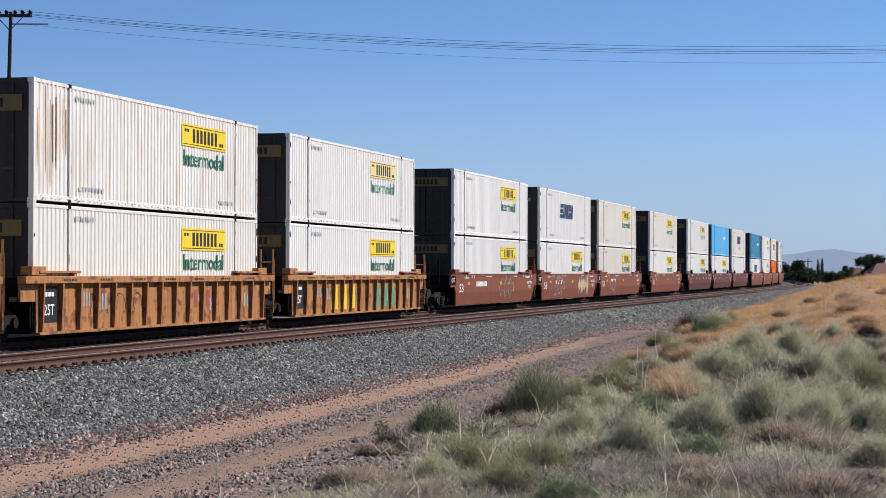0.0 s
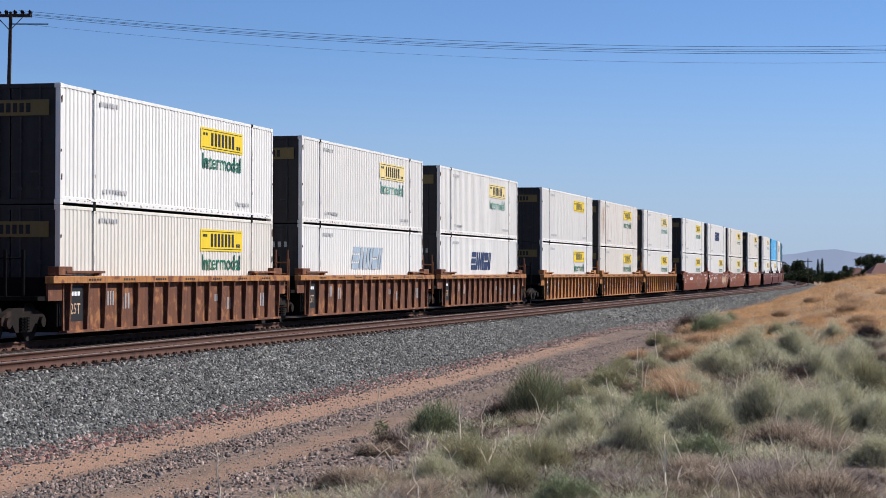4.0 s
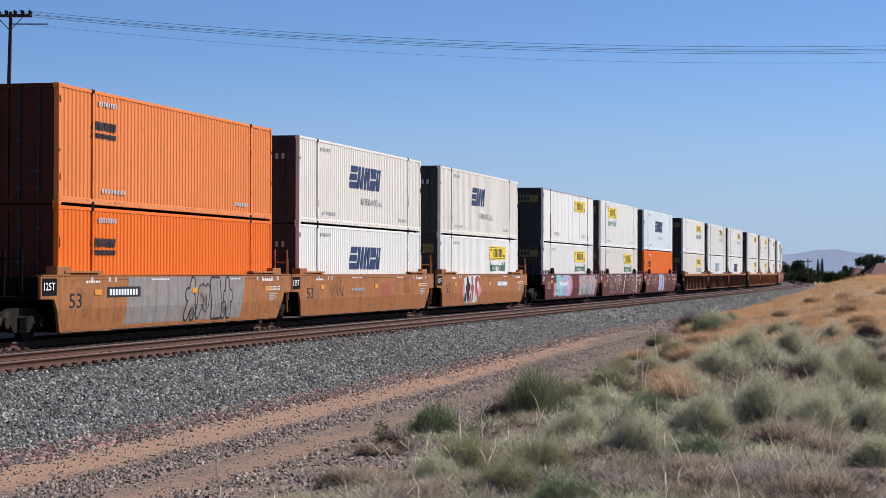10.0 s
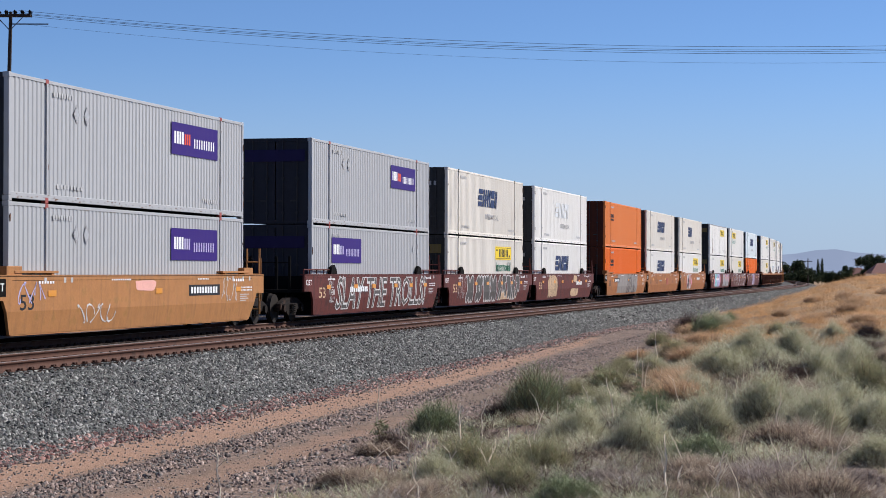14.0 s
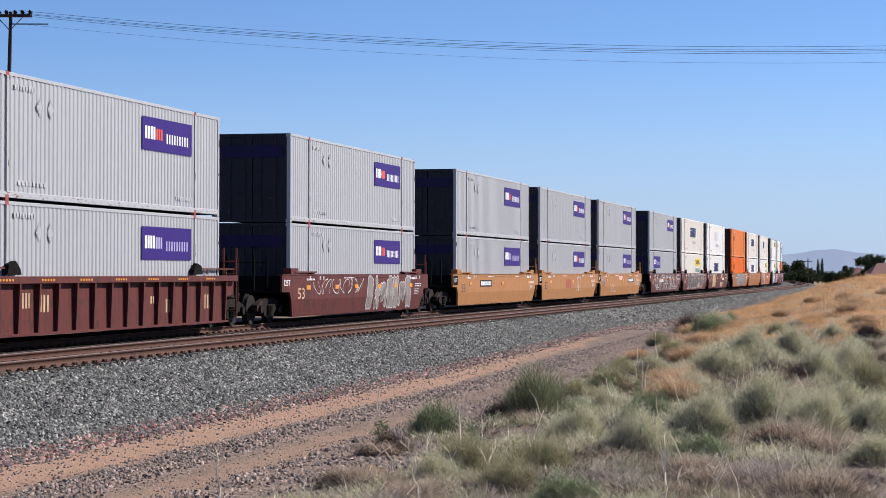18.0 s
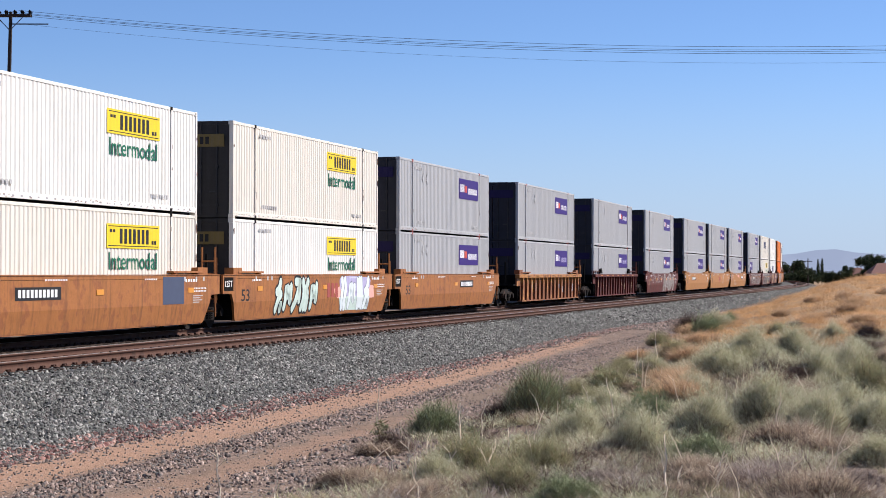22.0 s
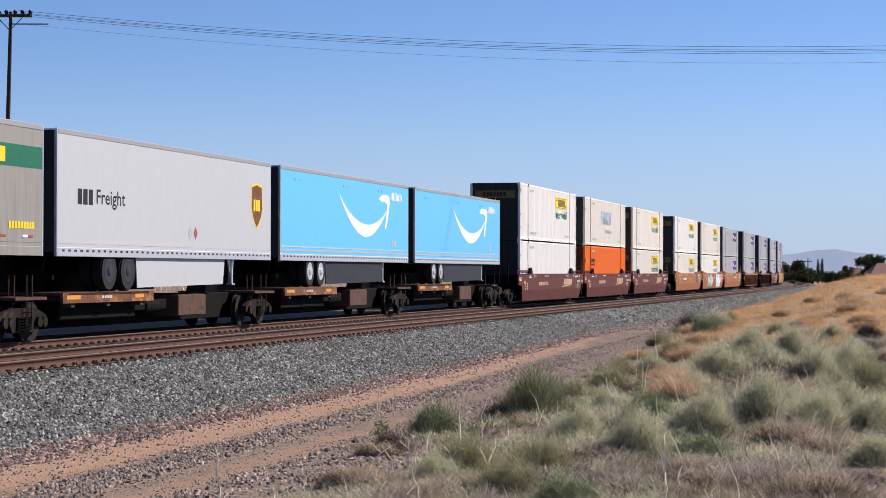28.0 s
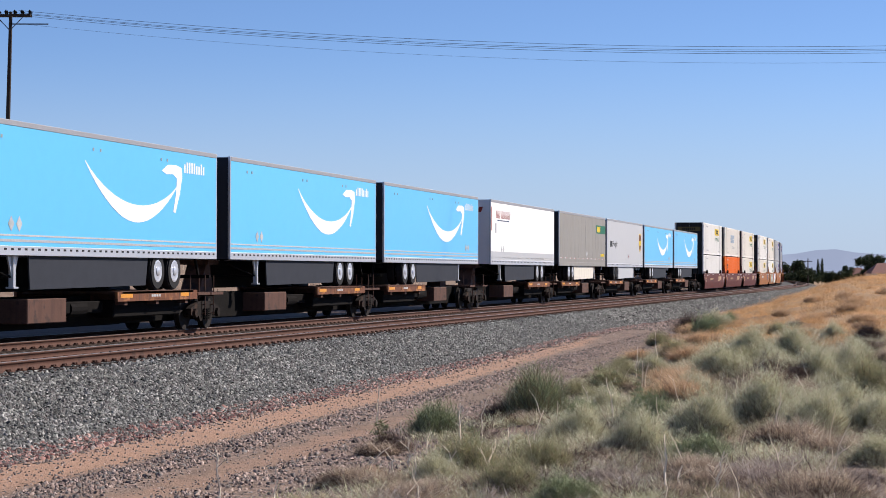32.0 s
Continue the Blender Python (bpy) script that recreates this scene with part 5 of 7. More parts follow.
def add_ribbon(bm, pts, width, y):
    """A stroke of even width with round ends."""
    rows, n = [], len(pts)
    for i, p in enumerate(pts):
        d = Vector((pts[min(i + 1, n - 1)][0] - pts[max(i - 1, 0)][0], pts[min(i + 1, n - 1)][1] - pts[max(i - 1, 0)][1])).normalized()
        rows.append([bm.verts.new((p[0] + k * d.y * width / 2, y, p[1] - k * d.x * width / 2)) for k in (-1, 1)])
    for (a, b), (c, d) in zip(rows, rows[1:]):
        bm.faces.new((a, b, d, c))
    for x, z in (pts[0], pts[n // 2], pts[-1]):
        bm.faces.new([bm.verts.new((x + width / 2 * math.cos(k * math.tau / 14), y - 0.0003, z + width / 2 * math.sin(k * math.tau / 14))) for k in range(14)])


def fat_tag(c, fill, edge, x0, x1, z0, z1, n, seed, wide=0.26, rim=0.10, y=-1.5075):
    """Swollen outlined forms of spray paint, side by side, no writing."""
    w = (x1 - x0) / n
    wide = min(wide, 0.30 * w)
    low, high = bmesh.new(), bmesh.new()
    pad = (wide + rim) / 2
    for i in range(n):
        r = random.Random(seed * 17 + i)
        lean, flip = r.uniform(-0.05, 0.22), r.random() < 0.4
        for pts in SWELLS[(seed + i * 2 + r.randrange(2)) % len(SWELLS)]:
            pts = [((1 - p) if flip else p, q + r.uniform(-0.04, 0.04)) for p, q in pts]
            pts = bent([(x0 + w * (i + 0.08 + p * 0.9) + lean * (q - 0.5), min(max(z0 + (z1 - z0) * q, 0.26 + pad), 1.53 - pad)) for p, q in pts], 2)
            add_ribbon(low, pts, wide + rim, y)
            add_ribbon(high, pts, wide, y - 0.0015)
    stuff_part("graffiti", mesh("graffiti", low, M[edge]), c)
    stuff_part("graffiti", mesh("graffiti", high, M[fill]), c)


RIBBED_TAN = "ribbed orange-tan well car with rust streaks"
RIBBED_RUST = "ribbed tan well car eaten by brown rust"
RIBBED_BROWN = "ribbed dark brown well car with rust"
RIBBED_MAROON = "ribbed maroon well car with tan figures"
MAROON = "smooth maroon well car with painted tags"
OWNED = "smooth maroon well car with tan owner's marks"
ORANGE = "smooth weathered orange well car"
YELLOW = "smooth dull yellow well car with black figures"
RUST = "smooth rust-coloured well car with faint tags"

# rear corner of the load at the start, upper load, lower load; sets from the front of the train to its rear
SETS = [
    ("smooth", "rust_well", RUST, "cover", [(290.3, "jb", "jb"), (271.0, "jb", "wh"), (251.6, "jb", "jb")]),
    ("smooth", "rust_well", RUST, "cover", [(228.3, "sw", "or"), (209.0, "jb", "jf"), (189.7, "nv", "sp")]),
    ("smooth", "maroon_well", MAROON, "horn", [(166.4, "sw", "wh"), (147.0, "bl", "jb"), (127.66, "jf", "jb")]),
    ("smooth", "rust_well", RUST, "cover", [(104.3, "jc", "jb")]),
    ("smooth", "rust_well", RUST, "cover", [(81.07, "jc", "jc"), (61.83, "sp", "jb"), (42.37, "jb", "jb")]),
    ("ribbed", "tan_well", RIBBED_TAN, "cover", [(19.37, "jf", "jb"), (0.0, "jr", "jc"), (-19.2, "jp", "jb")]),
    ("ribbed", "brown_well", RIBBED_BROWN, "cover", [(-41.9, "jf", "sp"), (-61.0, "jf", "sf"), (-80.2, "jb", "jc")]),
    ("smooth", "maroon_well", MAROON, "horn", [(-103.3, "sb", "or"), (-122.8, "jl", "jc"), (-141.8, "js", "jb")]),
    ("smooth", "orange_well", ORANGE, "cover", [(-164.7, "sc", "jb"), (-184.2, "sw", "sp"), (-203.2, "of", "or")]),
    ("smooth", "maroon_well", MAROON, "horn", [(-226.4, "sg", "sp"), (-245.6, "sw", "jc"), (-265.0, "fx", "fl")]),
    ("smooth", "yellow_well", YELLOW, "cover", [(-288.1, "fx", "fp"), (-307.2, "fx", "fx"), (-326.4, "fx", "fp")]),
    ("smooth", "maroon_well", MAROON, "cover", [(-349.7, "fx", "fx")]),
    ("ribbed", "maroon_well", RIBBED_MAROON, "horn", [(-372.6, "fx", "fp")]),
    ("ribbed", "tan_rust", RIBBED_RUST, "cover", [(-395.6, "fx", "fp")]),
    ("smooth", "orange_well", ORANGE, "cover", [(-418.5, "fx", "fx"), (-437.8, "jc", "jb"), (-457.0, "jb", "jc")]),
    ("smooth", "maroon_well", OWNED, "horn", [(-480.3, "jc", "jc"), (-499.9, "sv", "or"), (-519.2, "jb", "wh")]),
]
CAR_AT = {}
for kind, paint, label, brackets, units in SETS:
    for i, (s0, up, low) in enumerate(units):
        mid = s0 + CL / 2
        car = get_car(kind, paint, label, i == 0, i == len(units) - 1, brackets)
        CAR_AT[s0] = car
        MOVING.append((car, mid, 0.0, 9.67))
        MOVING.append((get_container(low), mid, 0.338, 9.67))
        MOVING.append((get_container(up), mid, 3.240, 9.67))

# graffiti and owner's marks on single cars
c = CAR_AT[-265.0]
for mat, grow, swell, yy in (("white_spray", 0.06, 0.035, -1.507), ("soot_spray", 0.0, -0.004, -1.509)):
    part("graffiti", word_mesh("SLAY THE TROLLS!", M[mat], -5.9 - grow, 6.5 + grow, 0.36 - grow * 0.7, 1.44 + grow * 0.7, yy, 0.25, swell), c, "spray-painted lettering")
part("number", bars_mesh(M["white_ink"], -4.2, -1.9, 0.94, 1.12, -1.511, 10, 3, gap=0.3), c)
wide_word(c, "KILL", "white_spray", -6.75, -6.2, 1.1, 1.32, -1.508)
wide_word(c, "THEM", "white_spray", -6.75, -6.1, 0.85, 1.05, -1.508)
wide_word(c, "ALL!", "white_spray", -6.7, -6.1, 0.6, 0.8, -1.508)
c = CAR_AT[-245.6]
fat_tag(c, "soot_spray", "white_spray", -5.4, 1.0, 0.34, 1.5, 4, 4, 0.42, 0.12)
cloud(c, "tan_spray", 1.2, 5.6, 0.34, 0.72, 40)
fat_tag(c, "soot_spray", "white_spray", 1.0, 6.2, 0.52, 1.48, 5, 5, 0.34, 0.10)
scrawl(c, "white_spray", -7.0, -5.6, 0.5, 1.45, 5, 41, 0.025)
c = CAR_AT[-226.4]
cloud(c, "tan_spray", -5.3, -2.6, 0.34, 1.42, 42)
fat_tag(c, "tan_spray", "soot_spray", -5.2, -2.7, 0.34, 1.42, 3, 8, 0.3, 0.05)
cloud(c, "tan_spray", 1.6, 4.0, 0.30, 0.74, 43)
cloud(c, "tan_spray", 2.4, 3.6, 1.10, 1.46, 44)
part("number", bars_mesh(M["white_ink"], 3.2, 5.2, 0.93, 1.12, -1.507, 10, 3, gap=0.3), c)
c = CAR_AT[-122.8]
scrawl(c, "white_spray", -6.0, -0.6, 0.3, 1.45, 11, 3, 0.05)
scrawl(c, "white_spray", 2.2, 6.2, 0.3, 1.45, 9, 5, 0.04)
for x in (1.0, 5.9):
    pts = [(x + 0.25 * math.sin(k * 1.9) - k * 0.06 * (1 if x < 3 else -0.4), 1.5 - k * 0.085) for k in range(15)]
    part("graffiti", stroke_mesh(M["pale"], pts[::-1], 0.12, -1.509), c)
c = CAR_AT[-103.3]
fat_tag(c, "lilac", "white_spray", -1.8, 1.3, 0.34, 1.48, 3, 12, 0.3, 0.07)
scrawl(c, "tan_spray", 1.2, 2.6, 0.3, 1.4, 4, 6, 0.05)
scrawl(c, "white_spray", -5.2, -2.2, 0.6, 1.4, 6, 9, 0.035)
c = CAR_AT[-141.8]
cloud(c, "pink", -1.9, -0.4, 0.34, 1.45, 45)
cloud(c, "pink", -6.1, -5.2, 0.34, 1.1, 46)
cloud(c, "lilac", -3.6, -1.2, 0.34, 1.46, 47, -1.5052)
cloud(c, "aqua", -5.5, -3.6, 0.34, 1.46, 48, -1.5054)
fat_tag(c, "aqua", "soot_spray", -5.5, -3.4, 0.36, 1.46, 2, 13, 0.32, 0.06)
fat_tag(c, "lilac", "soot_spray", -3.5, -1.0, 0.36, 1.46, 2, 14, 0.32, 0.06)
part("number", bars_mesh(M["white_ink"], -4.4, -1.7, 0.92, 1.12, -1.5105, 9, 3, gap=0.3), c)
cloud(c, "pink", 1.8, 7.6, 0.40, 1.48, 49)
cloud(c, "grey_spray", 2.0, 7.5, 0.32, 0.8, 50, -1.5052)
fat_tag(c, "silver_spray", "soot_spray", 1.9, 7.6, 0.36, 1.46, 5, 15, 0.40, 0.08)
c = CAR_AT[-164.7]
cloud(c, "pink", -4.9, -1.3, 0.5, 1.15, 51)
cloud(c, "white_spray", -4.5, -1.7, 0.30, 1.5, 52, -1.5052)
fat_tag(c, "black", "white_spray", -4.5, -3.3, 0.36, 1.48, 1, 16, 0.42, 0.08)
fat_tag(c, "red_spray", "white_spray", -3.5, -1.6, 0.36, 1.48, 2, 17, 0.42, 0.06)
part("number_frame", box_mesh("number_frame", M["grey_ink"], 2.3, 4.6, -1.506, -1.502, 0.98, 1.22), c)
part("number", bars_mesh(M["white_ink"], 2.45, 4.45, 1.03, 1.17, -1.507, 10, 3, gap=0.35), c)
c = CAR_AT[-184.2]
part("owner_mark", bars_mesh(M["red_spray"], 1.4, 2.7, 0.72, 1.22, -1.505, 3, 2, gap=0.3), c, "dark red owner's mark")
scrawl(c, "black", -5.2, -3.5, 0.8, 1.42, 6, 21, 0.03)
scrawl(c, "black", 4.6, 5.5, 0.8, 1.42, 4, 22, 0.03)
part("number", bars_mesh(M["grey_ink"], -2.6, -1.0, 0.98, 1.08, -1.505, 9, 4), c)
c = CAR_AT[-203.2]
fat_tag(c, "grey_spray", "black", -0.2, 3.8, 0.34, 1.48, 4, 23, 0.34, 0.12)
part("grey_patch", mesh("grey_patch", add_plate(bmesh.new(), [(-4.4, 0.3), (4.6, 0.3), (4.9, 1.5), (-4.2, 1.5)], -1.5035, -1.500), M["grey_spray"]), c)
part("number_frame", box_mesh("number_frame", M["black"], -5.6, -3.4, -1.508, -1.502, 1.0, 1.26), c)
part("number", bars_mesh(M["white_ink"], -5.45, -3.55, 1.05, 1.2, -1.509, 10, 3, gap=0.35), c)
for s0 in (-288.1, -307.2, -326.4, -418.5, -457.0):
    c = CAR_AT[s0]
    if s0 != -307.2:
        x0 = {-288.1: 2.9, -418.5: 1.4}.get(s0, -4.2)
        part("number_frame", box_mesh("number_frame", M["black"], x0, x0 + 2.5, -1.508, -1.502, 0.98, 1.28), c, "black number panel")
        part("number", bars_mesh(M["white_ink"], x0 + 0.15, x0 + 2.35, 1.04, 1.22, -1.509, 10, 3, gap=0.35), c)
    else:
        part("owner_mark", bars_mesh(M["red_spray"], -1.5, 0.2, 0.78, 1.26, -1.505, 3, 2, gap=0.3), c, "dark red owner's mark")
        scrawl(c, "white_spray", 2.0, 3.4, 0.6, 1.4, 4, 24, 0.07)
scrawl(CAR_AT[-288.1], "white_spray", -4.6, -2.4, 0.4, 0.85, 5, 61, 0.05)
cloud(CAR_AT[-288.1], "faded_pink", -1.0, 0.4, 1.15, 1.42, 62)
scrawl(CAR_AT[-288.1], "lilac", -8.0, -6.6, 0.9, 1.4, 4, 63, 0.05)
scrawl(CAR_AT[-288.1], "white_spray", 5.6, 7.0, 0.8, 1.45, 4, 25, 0.035)
c = CAR_AT[-349.7]
fat_tag(c, "grey_spray", "white_spray", 0.3, 6.6, 0.34, 1.42, 7, 26, 0.26, 0.07)
scrawl(c, "white_spray", -6, 0, 0.9, 1.4, 9, 27, 0.04)
c = CAR_AT[-437.8]
fat_tag(c, "mint_spray", "black", -4.8, -0.2, 0.34, 1.5, 5, 28, 0.36, 0.14)
cloud(c, "faded_pink", 1.9, 6.9, 0.7, 1.2, 53)
cloud(c, "mint_spray", 2.4, 6.2, 0.30, 0.84, 54, -1.5052)
cloud(c, "lilac", 2.4, 6.2, 0.80, 1.5, 55, -1.5054)
fat_tag(c, "pale", "navy_spray", 2.4, 6.3, 0.36, 1.46, 4, 29, 0.34, 0.05)
part("owner_mark", bars_mesh(M["red_spray"], 0.9, 2.3, 0.78, 1.26, -1.505, 3, 2, gap=0.3), c)
c = CAR_AT[-457.0]
part("navy_patch", box_mesh("navy_patch", M["navy_spray"], 4.9, 6.5, -1.506, -1.501, 0.76, 1.5), c, "navy blue painted patch")
for s0 in (-480.3, -499.9, -519.2):
    c = CAR_AT[s0]
    part("owner_mark", bars_mesh(M["tan_spray"], 3.0, 5.6, 0.96, 1.28, -1.505, 4, 2, 0.10, 0.2), c, "tan owner's mark")
    part("owner_mark", mesh("stripe", add_plate(bmesh.new(), [(2.5, 0.84), (5.3, 0.92), (5.3, 0.96), (2.6, 0.90)], -1.506, -1.503), M["tan_spray"]), c)
    part("number", bars_mesh(M["tan_spray"], -4.2, -1.6, 0.96, 1.14, -1.505, 10, 4, gap=0.35), c)
for s0 in (42.37, 61.83, 81.07):
    wild_blocks(CAR_AT[s0], ("grey_spray", "rust_well"), 0.4 if s0 < 60 else -4.6, 3.4 if s0 < 60 else -2.0, 0.34, 1.5, 3, int(s0))
    part("number", bars_mesh(M["white_ink"], -4.6, -2.4, 1.0, 1.22, -1.505, 9, 4), CAR_AT[s0])
wild_blocks(CAR_AT[61.83], ("grey_spray", "tan_spray"), 2.6, 6.2, 0.34, 1.5, 4, 63)
c = CAR_AT[19.37]
for i, (x, mat) in enumerate(((-3.9, "yellow"), (-2.8, "yellow"), (-1.75, "yellow"), (1.5, "green_spray"), (2.55, "green_spray"), (3.6, "green_spray"))):
    part("graffiti", mesh("graffiti", add_plate(bmesh.new(), [(x, 0.35), (x + 0.8, 0.35), (x + 0.75, 1.2), (x + 0.05, 1.25)], -1.446, -1.442), M[mat]), c, "block of spray paint")
c = CAR_AT[0.0]
part("owner_mark", bars_mesh(M["red_spray"], 2.15, 4.15, 0.65, 1.12, -1.444, 4, 2, gap=0.5), c, "red owner's mark")
scrawl(c, "black", -5.2, -1.8, 0.6, 1.1, 7, 31, 0.03, y=-1.444)


def fold_paint(ob):
    """Paint follows the car's side where it turns in below the crease."""
    bm = bmesh.new()
    bm.from_mesh(ob.data)
    bmesh.ops.bisect_plane(bm, geom=bm.verts[:] + bm.edges[:] + bm.faces[:], plane_co=(0, 0, 0.74), plane_no=(0, 0, 1))
    for v in bm.verts:
        if v.co.z < 0.74:
            v.co.y += (0.74 - v.co.z) / 0.52 * 0.075
    bm.to_mesh(ob.data)
    bm.free()


for s0, car in CAR_AT.items():
    for ob in car.children if car["label"].startswith("smooth") else ():
        if ob.name.split(".")[0] in ("graffiti", "grey_patch") and min(v.co.z for v in ob.data.vertices) < 0.74:
            fold_paint(ob)


# ---- road trailers on spine cars ----
TL, TW, TZ0, TZ1 = 16.15, 2.6, 2.0, 5.05


def tyre_mesh():
    if "tyre" not in MESHES:
        bm = bmesh.new()
        for a, b, r in ((-0.14, 0.14, 0.47), (-0.10, 0.10, 0.505)):
            add_cyl(bm, (0, a, 0), (0, b, 0), r, 26)
        MESHES["tyre"] = mesh("tyre", bm, M["rubber"])
        for name, mat in (("rim", "alu"), ("dark_rim", "skirt_grey")):
            bm = bmesh.new()
            rings = [[bm.verts.new((r * math.cos(k * math.tau / 20), yy, r * math.sin(k * math.tau / 20))) for k in range(20)] for r, yy in ((0.30, -0.141), (0.26, -0.148), (0.24, -0.142), (0.13, -0.142), (0.12, -0.16), (0.05, -0.175))]
            for p, q in zip(rings, rings[1:]):
                for k in range(20):
                    bm.faces.new((p[k], p[(k + 1) % 20], q[(k + 1) % 20], q[k]))
            bm.faces.new(rings[-1])
            MESHES[name] = mesh(name, bm, M[mat])
    return MESHES["tyre"], MESHES["rim"], MESHES["dark_rim"]


def smile(c):
    """A white curved band with an arrow head, and a short word's bars."""
    y = -TW / 2 - 0.006
    x0 = -TL / 2
    n = 18
    top, bot = [], []
    for i in range(n + 1):
        u = i / n
        x = 6.6 + 6.25 * u
        a = 4.38 - 0.42 * u - 0.78 * (4 * u * (1 - u)) ** 0.9
        thick = 0.04 + 0.42 * math.sin(math.pi * u) ** 1.1
        top.append((x0 + x, a))
        bot.append((x0 + x, a - thick))
    bm = add_plate(bmesh.new(), (top + bot[::-1])[::-1], y, y + 0.003)
    part("smile_band", mesh("smile_band", bm, M["white_ink"]), c, "white curved band")
    pts = [(11.75, 4.22), (12.2, 4.40), (12.85, 4.42), (13.25, 4.36), (13.3, 4.1), (13.1, 3.6), (12.78, 3.1), (12.62, 3.14), (12.82, 3.6), (12.9, 4.05), (12.6, 4.16), (12.1, 4.14)]
    part("arrow_head", mesh("arrow_head", add_plate(bmesh.new(), [(x0 + a, b + 0.14) for a, b in pts][::-1], y, y + 0.003), M["white_ink"]), c)
    part("logo", bars_mesh(M["white_ink"], x0 + 13.45, x0 + 15.15, 4.38, 4.68, y + 0.003, 9, 3, gap=0.42, even=False), c)


def trailer(label, paint, nose, deco, skirt):
    m = M[paint]
    c = tagged(new("semi_trailer"), label, "trailer", "trailers on the train")
    hl, hw = TL / 2, TW / 2
    for sg in (-1, 1):
        y0, y1 = sorted((sg * hw, sg * (hw - 0.03)))
        side = part("side_panel", box_mesh("side_panel", m, -hl + 0.06, hl - 0.06, y0, y1, TZ0 + 0.22, TZ1 - 0.1), c)
        y0, y1 = sorted((sg * (hw + 0.01), sg * (hw - 0.06)))
        part("top_rail", box_mesh("top_rail", M["top_rail"], -hl + 0.05, hl - 0.05, y0, y1, TZ1 - 0.13, TZ1, 0.01), c)
        part("bottom_rail", box_mesh("bottom_rail", m if deco == "stripe" else M["alu"], -hl + 0.05, hl - 0.05, y0, y1, TZ0, TZ0 + 0.22, 0.01), c)
        part("trim_strip", box_mesh("trim_strip", M["faint_grey"] if deco == "smile" else m, -hl + 0.06, hl - 0.06, *sorted((sg * (hw + 0.006), sg * hw)), TZ0 + 0.31, TZ0 + 0.37), c)
        if deco == "smile":
            part("trim_strip", box_mesh("trim_strip", M["stencil_ink"], -hl + 0.06, hl - 0.06, *sorted((sg * (hw + 0.006), sg * hw)), TZ0 + 0.44, TZ0 + 0.48), c)
        if sg < 0:
            if "rivets" not in MESHES:
                bm = bmesh.new()
                for i in range(44):
                    x = -hl + 0.3 + i * 0.36
                    add_box(bm, x, x + 0.14, -hw - 0.014, -hw - 0.008, TZ0 + 0.12, TZ0 + 0.17)
                MESHES["rivets"] = mesh("rail_slots", bm, M["black"])
            if deco != "stripe":
                part("slotted_strip", MESHES["rivets"], c)
            if "seams" not in MESHES:
                bm = bmesh.new()
                for i in range(1, 13):
                    x = -hl + i * 1.24
                    add_box(bm, x, x + 0.012, -hw - 0.002, -hw, TZ0 + 0.4, TZ1 - 0.1)
                MESHES["seams"] = mesh("panel_seams", bm, M["grey_ink"])
            if paint == "trailer_tan":
                part("seam_lines", MESHES["seams"], c)
        for end in (-1, 1):
            part("corner_post", box_mesh("corner_post", M["alu"], *sorted((end * hl, end * (hl - 0.07))), *sorted((sg * (hw + 0.004), sg * (hw - 0.07))), TZ0, TZ1, 0.01), c)
    part("roof", box_mesh("roof", M["alu"], -hl + 0.05, hl - 0.05, -hw + 0.05, hw - 0.05, TZ1 - 0.05, TZ1 - 0.01), c)
    part("floor", box_mesh("floor", M["near_black"], -hl + 0.05, hl - 0.05, -hw + 0.06, hw - 0.06, TZ0 + 0.03, TZ0 + 0.16), c)
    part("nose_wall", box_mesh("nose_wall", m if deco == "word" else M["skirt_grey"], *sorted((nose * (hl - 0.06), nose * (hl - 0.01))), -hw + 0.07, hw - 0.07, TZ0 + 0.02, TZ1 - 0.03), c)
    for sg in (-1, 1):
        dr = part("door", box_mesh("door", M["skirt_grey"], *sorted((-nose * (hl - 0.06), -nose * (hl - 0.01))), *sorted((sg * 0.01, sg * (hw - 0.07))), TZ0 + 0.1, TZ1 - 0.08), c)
        if ("tl", nose, sg) not in MESHES:
            MESHES[("tl", nose, sg)] = mesh("lock_rod", add_cyl(bmesh.new(), (-nose * (hl + 0.01), sg * 0.4, TZ0 + 0.1), (-nose * (hl + 0.01), sg * 0.4, TZ1 - 0.1), 0.018, 6), M["alu"])
        part("lock_rod", MESHES[("tl", nose, sg)], dr)
    axle = -nose * 4.15
    ty, rm, dark_rim = tyre_mesh()
    if deco == "freight":
        rm = dark_rim
    part("bogie", mesh("bogie", add_box(add_box(add_box(bmesh.new(), axle - 1.3, axle + 1.3, -0.7, -0.55, 1.75, 2.03), axle - 1.3, axle + 1.3, 0.55, 0.7, 1.75, 2.03), axle - 0.1, axle + 0.1, -0.8, 0.8, 1.6, 1.8), M["near_black"]), c)
    for dx in (-0.62, 0.62):
        for sg in (-1, 1):
            for k, yw in enumerate((1.12, 0.78)):
                w = part("wheel", ty, c, at=pose(axle + dx, sg * yw, 1.655, 0, 0, 0 if sg < 0 else 180))
                part("rim", rm, w)
    lg = nose * 5.0
    for sg in (-1, 1):
        bm = add_box(bmesh.new(), lg - 0.06, lg + 0.06, sg * 1.05 - 0.06, sg * 1.05 + 0.06, 1.28, 2.02)
        add_plate(bm, [(lg - 0.3, 2.02), (lg + 0.3, 2.02), (lg + 0.08, 1.55), (lg - 0.08, 1.55)], sg * 1.05 - 0.02, sg * 1.05 + 0.02)
        add_box(bm, lg - 0.12, lg + 0.12, sg * 1.05 - 0.1, sg * 1.05 + 0.1, 1.25, 1.29)
        part("landing_leg", mesh("landing_leg", bm, M["alu"]), c)
